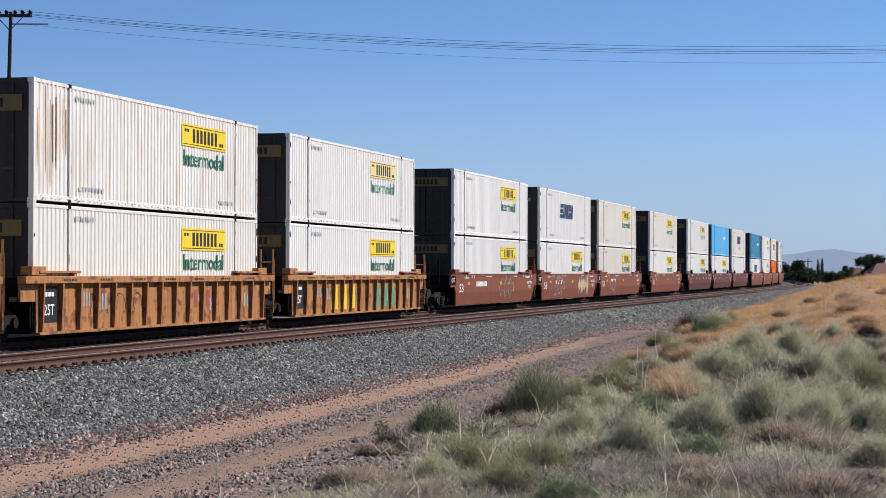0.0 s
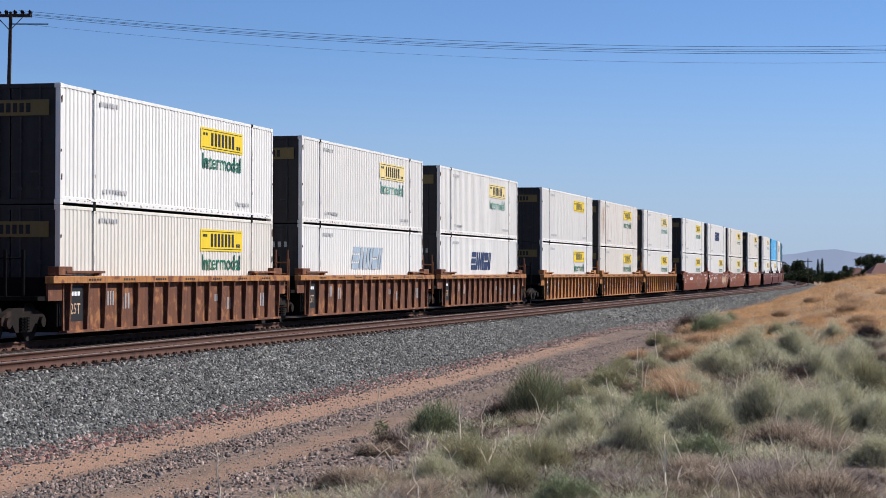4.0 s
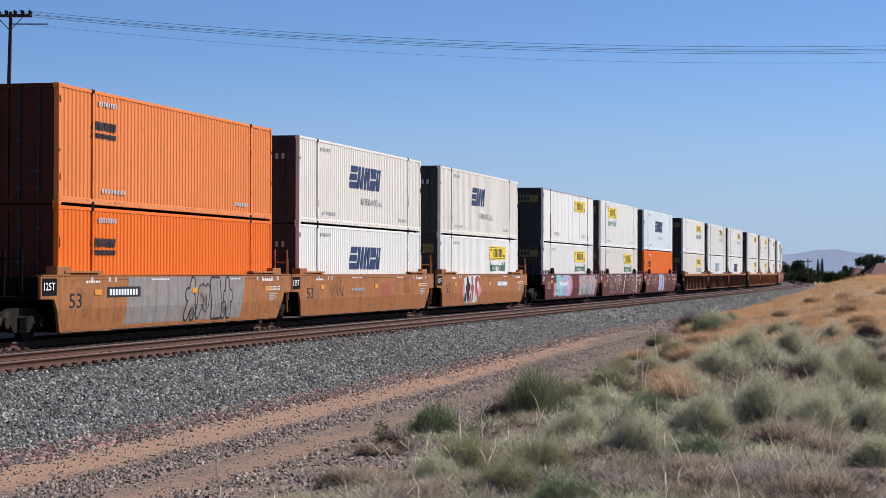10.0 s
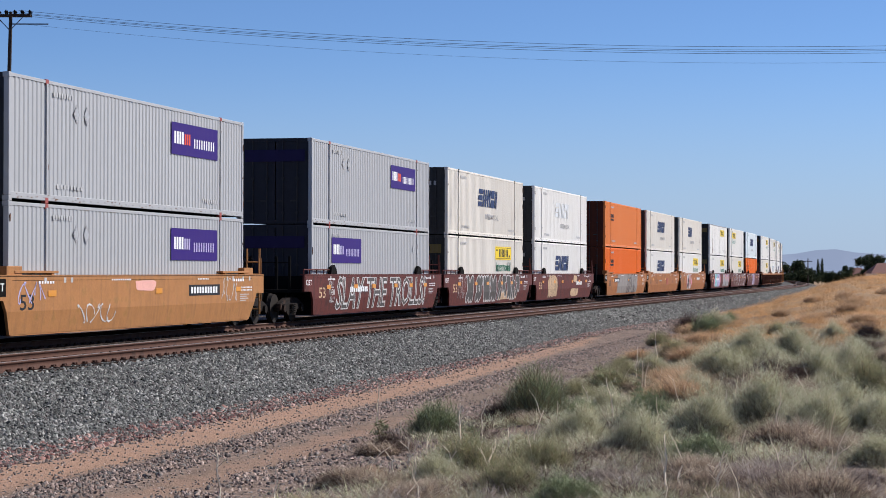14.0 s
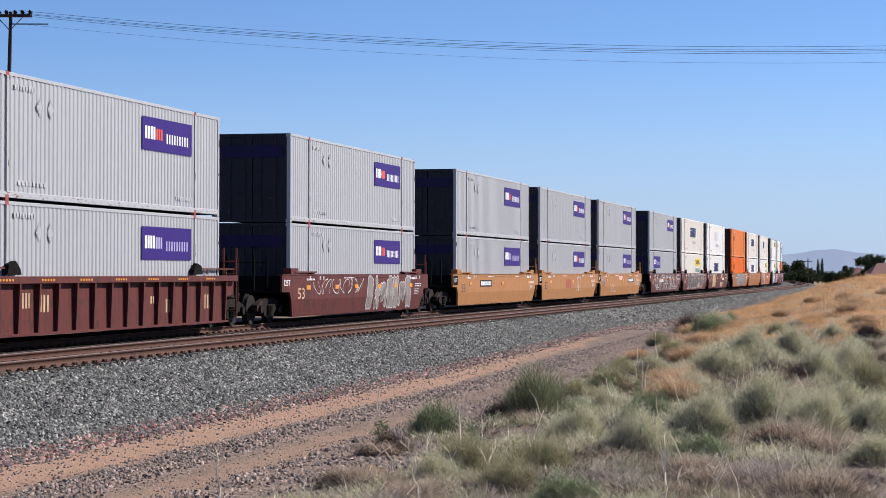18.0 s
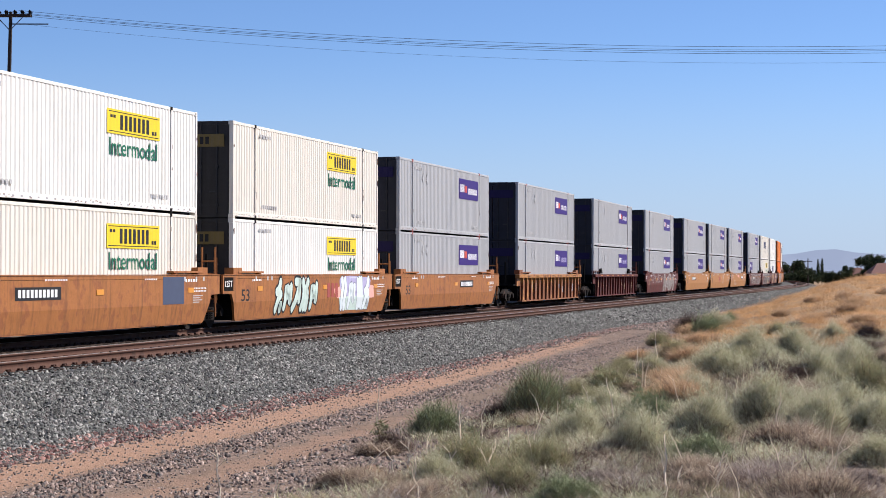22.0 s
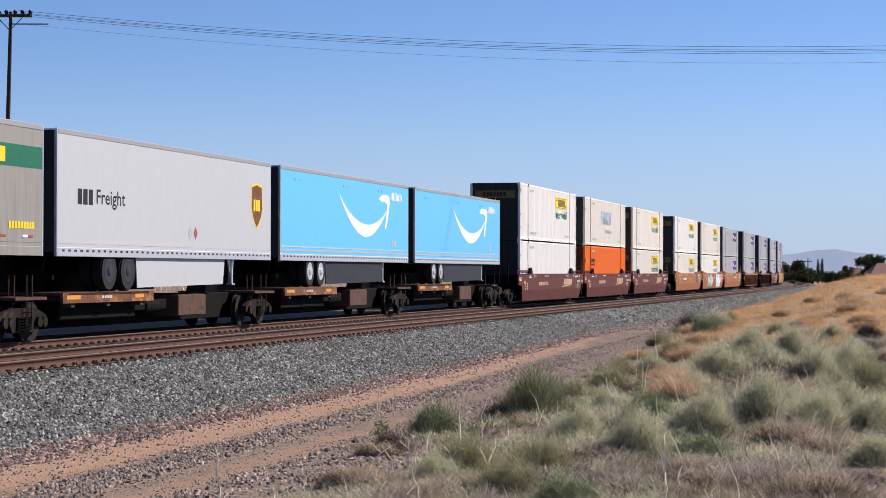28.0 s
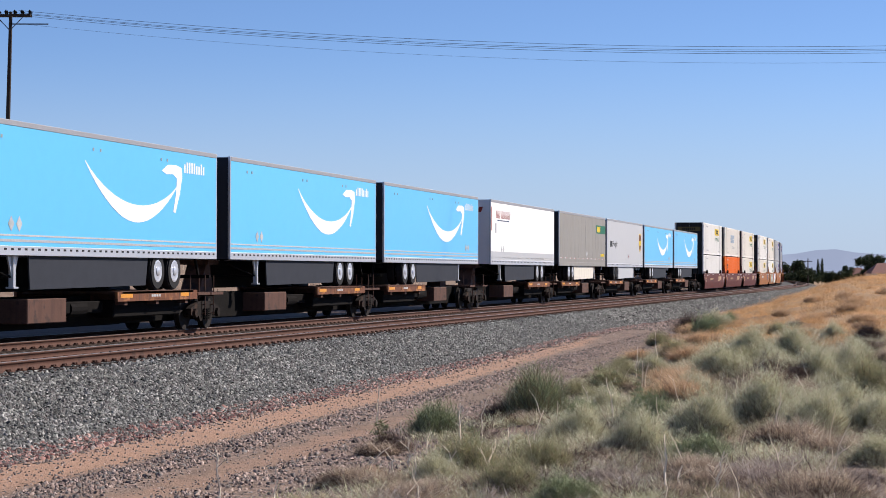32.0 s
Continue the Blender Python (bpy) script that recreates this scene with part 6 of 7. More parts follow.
    bm = add_cyl(bmesh.new(), (lg, -1.05, 1.5), (lg, 1.05, 1.5), 0.03, 6)
    add_cyl(bm, (lg, -1.05, 1.5), (lg + nose * 1.4, -0.4, 2.0), 0.03, 6)
    part("leg_brace", mesh("leg_brace", bm, M["near_black"]), c)
    rear = -nose * (hl - 0.15)
    bm = add_box(bmesh.new(), rear - 0.05, rear + 0.05, -1.15, 1.15, 1.45, 1.55)
    for sg in (-0.8, 0.8):
        add_plate(bm, [(rear - 0.04, 1.5), (rear + 0.04, 1.5), (rear + nose * 0.3 + 0.05, 2.02), (rear + nose * 0.3 - 0.05, 2.02)], sg - 0.03, sg + 0.03)
    part("rear_guard", mesh("rear_guard", bm, M["near_black"]), c)
    if skirt:
        x0, x1 = sorted((axle + nose * 1.25, lg - nose * (0.5 if skirt == "skirt_grey" else 1.0)))
        part("side_skirt", mesh("side_skirt", add_plate(bmesh.new(), [(x0, 2.0), (x1, 2.0), (x1 - 0.15, 1.28), (x0 + 0.1, 1.22)], -1.22, -1.19), M[skirt]), c, "low side skirt")
    # long dark far-side sheet, added to stand in for shade beneath the trailer
    part("side_skirt", mesh("side_skirt", add_plate(bmesh.new(), [(-nose * 7.7, 2.0), (nose * 4.6, 2.0), (nose * 4.5, 1.12), (-nose * 7.6, 1.12)], 1.19, 1.22), M["skirt_grey"]), c, "dark sheet added on the far side to darken the underside")
    y = -hw - 0.004
    if deco == "smile":
        smile(c)
        for x in (-6.6, -1.0, 3.6):
            for k in (0, 0.45):
                part("marker_lamp", box_mesh("marker_lamp", M["grey_ink"], x + k, x + k + 0.08, -hw - 0.01, -hw, 4.62, 4.70), c)
    elif deco == "freight":
        part("logo", bars_mesh(M["black"], -6.85, -5.85, 3.28, 3.66, y, 3, 2), c)
        part("lettering", word_mesh("Freight", M["black"], -5.7, -3.85, 3.2, 3.68, y), c, "black lettering")
        pts = [(6.25, 4.22), (6.7, 4.3), (7.15, 4.22), (7.2, 3.6), (7.05, 3.3), (6.7, 3.0), (6.35, 3.3), (6.2, 3.6)]
        sh = part("shield", mesh("shield", add_plate(bmesh.new(), pts, y - 0.003, y + 0.002), M["brown_well"]), c, "brown and gold shield")
        part("shield_edge", mesh("shield_edge", add_plate(bmesh.new(), [(6.7 + (a - 6.7) * 1.12, 3.66 + (b - 3.66) * 1.09) for a, b in pts], y - 0.001, y + 0.003), M["yellow"]), sh)
        part("logo", bars_mesh(M["yellow"], 6.38, 7.02, 3.5, 3.85, y - 0.003, 3, 4), sh)
    elif deco == "stripe":
        for i in range(11):
            for k, mat in enumerate(("white_ink", "dull_red")):
                x = -hl + 0.4 + i * 1.46 + k * 0.3
                part("reflective_tape", box_mesh("reflective_tape", M[mat], x, x + 0.28, -hw - 0.009, -hw, TZ0 + 0.42, TZ0 + 0.48), c)
        part("green_stripe", mesh("green_stripe", add_plate(bmesh.new(), [(4.6, 4.02), (hl - 0.07, 4.02), (hl - 0.07, 4.52), (4.4, 4.52)], y - 0.002, y + 0.003), M["green"]), c, "dark green stripe")
        part("logo", bars_mesh(M["yellow"], 4.9, 6.1, 4.1, 4.44, y - 0.002, 3, 4), c)
        part("number", bars_mesh(M["yellow"], 6.2, 7.6, 2.62, 2.78, y, 9, 4), c)
    elif deco == "word":
        part("lower_band", box_mesh("lower_band", M["trailer_grey"], -hl + 0.07, hl - 0.07, y - 0.002, y + 0.003, TZ0 + 0.23, TZ0 + 0.62), c, "grey band along the foot")
        part("logo", bars_mesh(M["sign_red"], -6.9, -5.9, 4.2, 4.56, y, 4, 5, 0.1, 0.6), c)
        part("logo", bars_mesh(M["sign_red"], -5.7, -3.6, 4.2, 4.56, y, 9, 5, 0.1, 0.6), c)
        turn_left = Matrix.Translation((-hl - 0.004, 0, 0)) @ pose(0, 0, 0, 0, 0, -90)
        part("logo", bars_mesh(M["sign_red"], -0.9, 0.9, 4.45, 4.7, 0, 7, 3, 0.1), c, at=turn_left)
        part("placard", bars_mesh(M["sign_red"], -0.9, -0.5, 3.3, 3.6, 0, 2, 3), c, at=turn_left)
        part("hose_panel", box_mesh("hose_panel", M["near_black"], -0.85, -0.2, -0.03, 0.0, 2.25, 2.55), c, "black panel for air hoses", at=turn_left)
        part("number", bars_mesh(M["sign_red"], -hl + 0.12, -hl + 0.28, 3.6, 4.7, y, 1, 4), c)
        part("underline", box_mesh("underline", M["logo_blue"], -6.6, -3.9, y - 0.003, y, 4.08, 4.12), c)
        part("number", bars_mesh(M["grey_ink"], -7.1, -6.8, 3.5, 3.95, y, 2, 4), c)
    for k, mat in enumerate(("faint_grey", "dull_red") if deco == "freight" else ("faint_grey", "stencil_ink")):
        part("placard", mesh("placard", add_plate(bmesh.new(), [(px + (-5.6 if nose < 0 else 0.9 if deco != "smile" else 5.6) + k * 0.42, 2.72 + pz) for px, pz in ((0, -0.18), (0.16, 0), (0, 0.18), (-0.16, 0))], y - 0.003, y), M[mat]), c)
    return c


def build_spine(nose, first, last):
    """The deck for the trailer's wheels lies under its axles, the hitch under its nose."""
    c = tagged(new("spine_car"), "rusty brown skeletal spine car with a yellow edge", "freight car", "spine cars of the train")
    m = M["spine"]
    ax = -nose * 4.15
    # beam near-black: the shade under the deck is put into its colour
    part("centre_beam", box_mesh("centre_beam", M["near_black"], -8.6, 8.6, -0.42, 0.42, 0.26, 1.02, 0.02), c)
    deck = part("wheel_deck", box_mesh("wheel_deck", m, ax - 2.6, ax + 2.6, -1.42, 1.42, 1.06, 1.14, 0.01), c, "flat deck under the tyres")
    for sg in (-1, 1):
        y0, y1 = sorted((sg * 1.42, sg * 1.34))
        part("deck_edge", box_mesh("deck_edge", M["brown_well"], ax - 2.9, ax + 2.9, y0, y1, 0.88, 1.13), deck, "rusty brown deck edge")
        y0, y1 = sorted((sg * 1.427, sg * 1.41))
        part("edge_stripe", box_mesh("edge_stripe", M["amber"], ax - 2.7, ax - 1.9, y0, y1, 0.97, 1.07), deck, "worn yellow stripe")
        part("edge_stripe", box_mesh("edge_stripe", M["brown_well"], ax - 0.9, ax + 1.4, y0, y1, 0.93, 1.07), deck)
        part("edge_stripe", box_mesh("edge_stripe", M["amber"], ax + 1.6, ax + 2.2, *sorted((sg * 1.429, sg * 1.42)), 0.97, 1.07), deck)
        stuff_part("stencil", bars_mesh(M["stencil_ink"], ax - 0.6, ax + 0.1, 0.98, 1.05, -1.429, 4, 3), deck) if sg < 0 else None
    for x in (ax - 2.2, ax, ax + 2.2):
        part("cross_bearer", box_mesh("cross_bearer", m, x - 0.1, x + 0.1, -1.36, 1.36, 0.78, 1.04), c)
    # dark boxes and a far sheet, added to fill the underside with shade
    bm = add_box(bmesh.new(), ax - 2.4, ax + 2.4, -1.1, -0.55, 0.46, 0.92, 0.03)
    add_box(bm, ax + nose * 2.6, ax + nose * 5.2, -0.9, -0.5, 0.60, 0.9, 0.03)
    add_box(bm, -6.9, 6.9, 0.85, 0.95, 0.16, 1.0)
    part("brake_rigging", mesh("brake_rigging", bm, M["near_black"]), c)
    hx = nose * 6.4
    bm = add_plate(bmesh.new(), [(hx - 0.7, 1.0), (hx - 0.1, 1.85), (hx + 0.25, 1.85), (hx + 0.5, 1.0)], -0.3, 0.3)
    add_box(bm, hx - 0.45, hx + 0.45, -0.5, 0.5, 1.85, 1.99)
    part("hitch_stand", mesh("hitch_stand", bm, m), c)
    bx = nose * 2.4
    part("equipment_box", box_mesh("equipment_box", m, bx - 1.1, bx + 1.1, -1.15, -0.3, 0.42, 1.0, 0.02), c, "rusty brown box")
    bm = add_cyl(bmesh.new(), (bx - nose * 2.4 - 0.5, -0.75, 0.72), (bx - nose * 2.4 + 0.5, -0.75, 0.72), 0.2, 14)
    part("air_tank", mesh("air_tank", bm, M["near_black"]), c)
    for end in (-1, 1):
        bm = add_box(bmesh.new(), *sorted((end * 7.6, end * 8.6)), -1.25, 1.25, 0.98, 1.05)
        for k in range(3):
            add_cyl(bm, (end * 8.3, -1.2, 0.45 + k * 0.25), (end * 8.3, -0.75, 0.45 + k * 0.25), 0.016, 6)
        for yb in (-1.2, -0.75):
            add_cyl(bm, (end * 8.3, yb, 0.4), (end * 8.3, yb, 1.55), 0.02, 6)
        part("end_step", mesh("end_step", bm, m), c)
    truck(c, -8.75)
    if first:
        truck(c, 8.45)
        part("coupler", box_mesh("coupler", M["near_black"], 8.5, 10.2, -0.14, 0.14, 0.68, 0.98, 0.03), c)
    return c


TRAILERS = [(-540.3, "smile", 1), (-557.5, "smile", 1), (-574.6, "freight", 1), (-591.5, "stripe", 1), (-609.2, "word", -1), (-628.0, "smile", 1), (-645.3, "smile", -1), (-662.6, "smile", -1)]
LOOKS = {
    "smile": ("sky blue road trailer with a white curved band", "blue", "skirt_grey"),
    "freight": ("light grey road trailer with a brown shield", "trailer_grey", "trailer_grey"),
    "stripe": ("dusty grey road trailer with a dark green stripe", "trailer_tan", "skirt_white"),
    "word": ("white road trailer with a grey name on top", "trailer_white", "skirt_grey"),
}
made_trailers = {}
for i, (s0, look_of, nose) in enumerate(TRAILERS):
    label, paint, skirt = LOOKS[look_of]
    key = (look_of, nose)
    if key in made_trailers:
        t = copy_thing(made_trailers[key], IDLE)
    else:
        t = made_trailers[key] = trailer(label, paint, nose, look_of, skirt)
    MOVING.append((t, s0 + TL / 2, 0.0, 8.6))
    MOVING.append((build_spine(nose, s0 in (-540.3, -591.5, -628.0), False), s0 + TL / 2 - 0.9, 0.0, 8.6))


# ---- pole and wires ----
def utility_pole(x, y, base, top, lean):
    c = tagged(new("utility_pole"), "weathered brown timber pole with a crossarm and insulators", "utility pole", "poles of the power line")
    bm = add_cyl(bmesh.new(), (lean, 0, base - 0.5), (0, 0, top), 0.14, 14, 0.08)
    part("mast", mesh("mast", bm, M["pole"]), c)
    bm = bmesh.new()
    for yy in (-0.16, 0.16):
        add_box(bm, -0.95, 0.95, yy - 0.045, yy + 0.045, top - 0.24, top - 0.13)
    part("crossarm", mesh("crossarm", bm, M["pole"]), c)
    for k in (-1, 1):
        part("arm_brace", mesh("arm_brace", add_cyl(bmesh.new(), (k * 0.6, -0.2, top - 0.27), (0, -0.2, top - 0.9), 0.02, 6), M["wire"]), c)
    for dx in (-0.9, -0.55, -0.2, 0.2, 0.55, 0.9):
        for yy in (-0.16, 0.16):
            bm = add_cyl(bmesh.new(), (dx, yy, top - 0.13), (dx, yy, top + 0.07), 0.05, 8, 0.03)
            add_cyl(bm, (dx, yy, top - 0.05), (dx, yy, top - 0.01), 0.08, 8)
            part("insulator", mesh("insulator", bm, M["near_black"]), c)
    part("arm_lower", mesh("arm_lower", add_box(bmesh.new(), -0.1, 1.75, -0.025, 0.025, top - 0.6, top - 0.55), M["pole"]), c)
    c.matrix_basis = pose(x, y, 0)
    return c


POLE = (-20.15, 95.0)
POLE_B = (54.0, 88.0)
pole_top = 13.72
utility_pole(*POLE, 2.3, pole_top, -0.26)
utility_pole(*POLE_B, 0.6, pole_top, 0.0)
for k, (dy, dz, sag) in enumerate(((-0.16, 0.04, 1.98), (0.16, -0.03, 2.02), (-0.1, -0.10, 2.05), (0.1, -0.16, 2.07), (0.0, -0.56, 2.10))):
    a, b = Vector((POLE[0] + 0.4, POLE[1] + dy, pole_top + dz)), Vector((POLE_B[0] + 0.4, POLE_B[1] + dy, pole_top + dz))
    u, ring, rad = np.linspace(0, 1, 61), np.arange(6) * math.tau / 6, 0.0085 if k < 4 else 0.005
    px, py, pz = a.x + (b.x - a.x) * u, a.y + (b.y - a.y) * u, a.z - 4 * sag * u * (1 - u)
    vv = np.stack([np.repeat(px[:, None], 6, 1), py[:, None] + rad * np.cos(ring), pz[:, None] + rad * np.sin(ring)], -1).reshape(-1, 3)
    ii, jj = np.meshgrid(np.arange(60) * 6, np.arange(6), indexing="ij")
    ff = np.stack([ii + jj, ii + (jj + 1) % 6, ii + 6 + (jj + 1) % 6, ii + 6 + jj], -1).reshape(-1, 4)
    tagged(new("power_cable", fast("power_cable", vv, ff, M["wire"])), "thin dark power cable sagging over the tracks", "cable", "cables of the power line")


# ---- vegetation ----
def blades(x, y, z, h, w, lean, seed, tilt=None):
    """Thin bent blades, three triangles each."""
    n = len(x)
    r = np.random.default_rng(seed)
    a, b = r.random(n) * 6.283, r.random(n) * 6.283
    if tilt is not None:
        b = tilt
    dx, dy = np.cos(a) * w / 2, np.sin(a) * w / 2
    lx_, ly_ = np.cos(b) * lean, np.sin(b) * lean
    v = np.empty((n, 5, 3))
    for j, (sgn, u, bend_) in enumerate(((-1, 0, 0), (1, 0, 0), (1, 0.55, 0.35), (-1, 0.55, 0.35), (0, 1, 1))):
        ww = 0.75 if u else 1
        v[:, j, 0], v[:, j, 1], v[:, j, 2] = x + sgn * dx * ww + lx_ * bend_, y + sgn * dy * ww + ly_ * bend_, z + h * u
    f = (np.arange(n)[:, None, None] * 5 + np.array([(0, 1, 2), (0, 2, 3), (3, 2, 4)])[None]).reshape(-1, 3)
    return v.reshape(-1, 3), f


TWIG = island("dry_pinkish_twig", [(0.70, 0.56, 0.42), (0.54, 0.42, 0.32), (0.88, 0.77, 0.60), (0.26, 0.18, 0.14), (0.66, 0.57, 0.43), (0.42, 0.31, 0.23)], 0.9, 0.25, 0.4)
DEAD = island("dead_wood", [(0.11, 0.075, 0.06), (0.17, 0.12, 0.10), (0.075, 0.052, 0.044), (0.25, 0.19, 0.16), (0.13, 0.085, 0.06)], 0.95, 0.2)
ASH = island("bleached_twig", [(0.50, 0.44, 0.40), (0.36, 0.30, 0.27), (0.64, 0.57, 0.51), (0.22, 0.17, 0.15), (0.44, 0.36, 0.31)], 0.9, 0.15, 0.2)


def sprays(cx, cy, cz, rad, tall, per, seed, w, length, up=0.85, low=0.0):
    """Fine upright sprigs, one triangle each, that fill domes at the places given."""
    r = np.random.default_rng(seed)
    k = np.repeat(np.arange(len(cx)), per)
    n = len(k)
    th, d = r.random(n) * 6.283, r.random(n) ** 0.55
    lob = 1 + 0.30 * np.sin(3 * th + k * 1.7) + 0.22 * np.sin(7 * th + k) + r.normal(0, 0.12, n)
    R, T = rad[k], tall[k]
    roof = np.sqrt(np.clip(1 - d * d, 0.03, 1)) * (0.72 + 0.28 * np.sin(5 * th + 9 * d + k)) * (0.85 + 0.3 * r.random(n))
    u = low + (1 - low) * r.random(n) ** 0.7
    px, py = cx[k] + np.cos(th) * d * R * lob * (0.55 + 0.45 * u), cy[k] + np.sin(th) * d * R * lob * (0.55 + 0.45 * u)
    pz = cz[k] + T * roof * u * 0.8
    ln = length * (0.5 + 0.9 * r.random(n) + 1.6 * (r.random(n) < 0.12)) * (0.7 + 0.4 * T)
    ex = px + (np.cos(th) * d * 0.5 + r.normal(0, 0.6, n)) * ln
    ey = py + (np.sin(th) * d * 0.5 + r.normal(0, 0.6, n)) * ln
    ez = pz + (up + 0.3 * r.random(n)) * ln
    a = r.random(n) * 6.283
    ww = w * (0.6 + 0.8 * r.random(n))
    wx, wy = np.cos(a) * ww, np.sin(a) * ww
    v = np.stack([np.stack([px - wx, py - wy, pz], 1), np.stack([px + wx, py + wy, pz], 1), np.stack([ex, ey, ez], 1)], 1)
    return v.reshape(-1, 3), np.arange(3 * n).reshape(-1, 3)


def shrub_mesh(name, n, rad, tall, colors_mat, seed, w=0.004, length=0.18, wood=0.3, up=0.7):
    """A desert shrub: a few overlapping domes of fine sprigs over dead stems, dark as the shade inside."""
    r = np.random.default_rng(seed)
    m = 9
    a, d = r.random(m) * 6.283, 0.55 * rad * r.random(m) ** 0.6
    cx, cy = np.cos(a) * d, np.sin(a) * d
    cr, ct = rad * (0.38 + 0.3 * r.random(m)), tall * (0.65 + 0.4 * r.random(m)) * (1 - 0.5 * (d / rad))
    v, f = sprays(cx, cy, np.zeros(m), cr, ct, n // m, seed, w, length, up, 0.22)
    # dead stems low inside, coloured dark to put shade into the shrub's base
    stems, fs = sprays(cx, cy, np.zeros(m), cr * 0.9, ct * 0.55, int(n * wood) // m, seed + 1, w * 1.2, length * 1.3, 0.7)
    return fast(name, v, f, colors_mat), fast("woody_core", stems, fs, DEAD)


CLUMP = island("straw_clump", [(0.76, 0.54, 0.33), (0.64, 0.43, 0.26), (0.86, 0.66, 0.43), (0.48, 0.31, 0.20), (0.70, 0.50, 0.31)], 0.9, 0.2, 0.3)
OLIVE = island("olive_shrub_leaf", [(0.37, 0.375, 0.20), (0.45, 0.44, 0.25), (0.30, 0.305, 0.17), (0.52, 0.46, 0.29), (0.40, 0.32, 0.20)], 0.9, 0.12, 0.2)
SAGE = island("sage_leaf", [(0.60, 0.61, 0.41), (0.71, 0.71, 0.50), (0.47, 0.48, 0.31), (0.80, 0.76, 0.57), (0.58, 0.50, 0.35), (0.33, 0.30, 0.20)], 0.9, 0.22, 0.3)
GREEN = island("green_shrub_leaf", [(0.265, 0.31, 0.167), (0.322, 0.368, 0.207), (0.207, 0.241, 0.132), (0.391, 0.414, 0.253)], 0.9, 0.12, 0.12)
DARK = island("dark_shrub_twig", [(0.30, 0.33, 0.19), (0.22, 0.24, 0.14), (0.40, 0.43, 0.25), (0.30, 0.23, 0.15)], 0.9, 0.12, 0.12)
STRAW = island("dry_gold_grass", [(0.76, 0.46, 0.21), (0.65, 0.38, 0.175), (0.84, 0.55, 0.29), (0.47, 0.275, 0.145), (0.72, 0.47, 0.25), (0.58, 0.39, 0.22)], 0.9, 0.3, 0.3)
GREYG = island("grey_green_grass", [(0.43, 0.46, 0.29), (0.36, 0.395, 0.24), (0.55, 0.56, 0.385), (0.28, 0.285, 0.18), (0.52, 0.45, 0.32), (0.39, 0.42, 0.26)], 0.9, 0.3, 0.35)
STALK = material("bleached_dry_stalk", (0.84, 0.74, 0.57), 0.9, vary=0.15)

# one sort of grass per stretch of ground


def field(n, s0, s1, q0, q1, keep, h0, h1, w, lean, seed, power=1.0):
    r = np.random.default_rng(seed)
    s, q = s0 + (s1 - s0) * r.random(n) ** power, q0 + (q1 - q0) * r.random(n)
    x, y, _ = line(s, q)
    k = r.random(n) < keep(s, q, x, y)
    x, y = x[k], y[k]
    n = len(x)
    h = h0 + (h1 - h0) * r.random(n) ** 1.5
    h *= 0.75 + 0.35 * wob(x, y, 1.3, seed)
    return blades(x, y, height(x, y) - 0.02, h, w * (0.7 + 0.6 * r.random(n)), lean * h * (0.3 + r.random(n)), seed + 1)


def bare(s, q):
    """Open gravel among the bushes."""
    g = np.ones(np.shape(s))
    for a, b, u, w in ((-11.8, 13.6, 1.6, 0.75), (-15.3, 12.9, 1.6, 0.6), (-7.2, 14.0, 1.2, 0.5), (-5.5, 15.6, 1.3, 0.4), (-9.6, 15.9, 0.9, 0.3)):
        g = g * (1 - 0.95 * np.exp(-(((s - a) / u) ** 2 + ((q - b) / w) ** 2) ** 2))
    return g


tagged(new("golden_grass", fast("golden_grass", *field(270000, 8, 190, 7.6, 34, lambda s, q, x, y: smooth(13, 24, s + 4 * wob(x, y, 0.35, 3)) * smooth(10.6, 12.8, q - 1.5 * (1 - smooth(28, 62, s)) + 3.0 * smooth(40, 75, s) + 0.8 * wob(x, y, 0.8, 5)) * np.clip(0.7 + 0.7 * wob(x, y, 0.9, 2), 0, 1), 0.06, 0.30, 0.011, 1.3, 21, 1.4), STRAW)),
       "dry golden grass covering the bank", "grass", kind="stuff")
gr = np.random.default_rng(64)
gs_, gq_ = 12 + 130 * gr.random(2600) ** 1.3, 8.6 + 22 * gr.random(2600)
g_x, g_y, _ = line(gs_, gq_)
k = gr.random(2600) < smooth(14, 24, gs_ + 3 * wob(g_x, g_y, 0.4, 9)) * smooth(11.2, 12.6, gq_ + 2.8 * smooth(40, 75, gs_))
g_x, g_y = g_x[k], g_y[k]
k = len(g_x)
tagged(new("golden_tufts", fast("golden_tufts", *sprays(g_x, g_y, height(g_x, g_y) - 0.02, 0.25 + 0.5 * gr.random(k), 0.1 + 0.4 * gr.random(k) ** 1.5, np.full(k, 130), 65, 0.007, 0.12, 0.5), STRAW)), "tufts of dry golden grass", "grass", kind="stuff")
tagged(new("dry_twigs", fast("dry_twigs", *field(150000, -26, 8, 12.5, 27, lambda s, q, x, y: np.clip(smooth(-12, -23, s + 4 * wob(x, y, 0.6, 12)) + 0.25, 0, 1) * smooth(12.8, 15.5, q + wob(x, y, 1.1, 8)) * np.clip(0.6 + 0.8 * wob(x, y, 0.9, 10), 0, 1) * bare(s, q), 0.06, 0.26, 0.005, 0.9, 23), TWIG)),
       "brittle pinkish brown dry weeds", "weeds", kind="stuff")


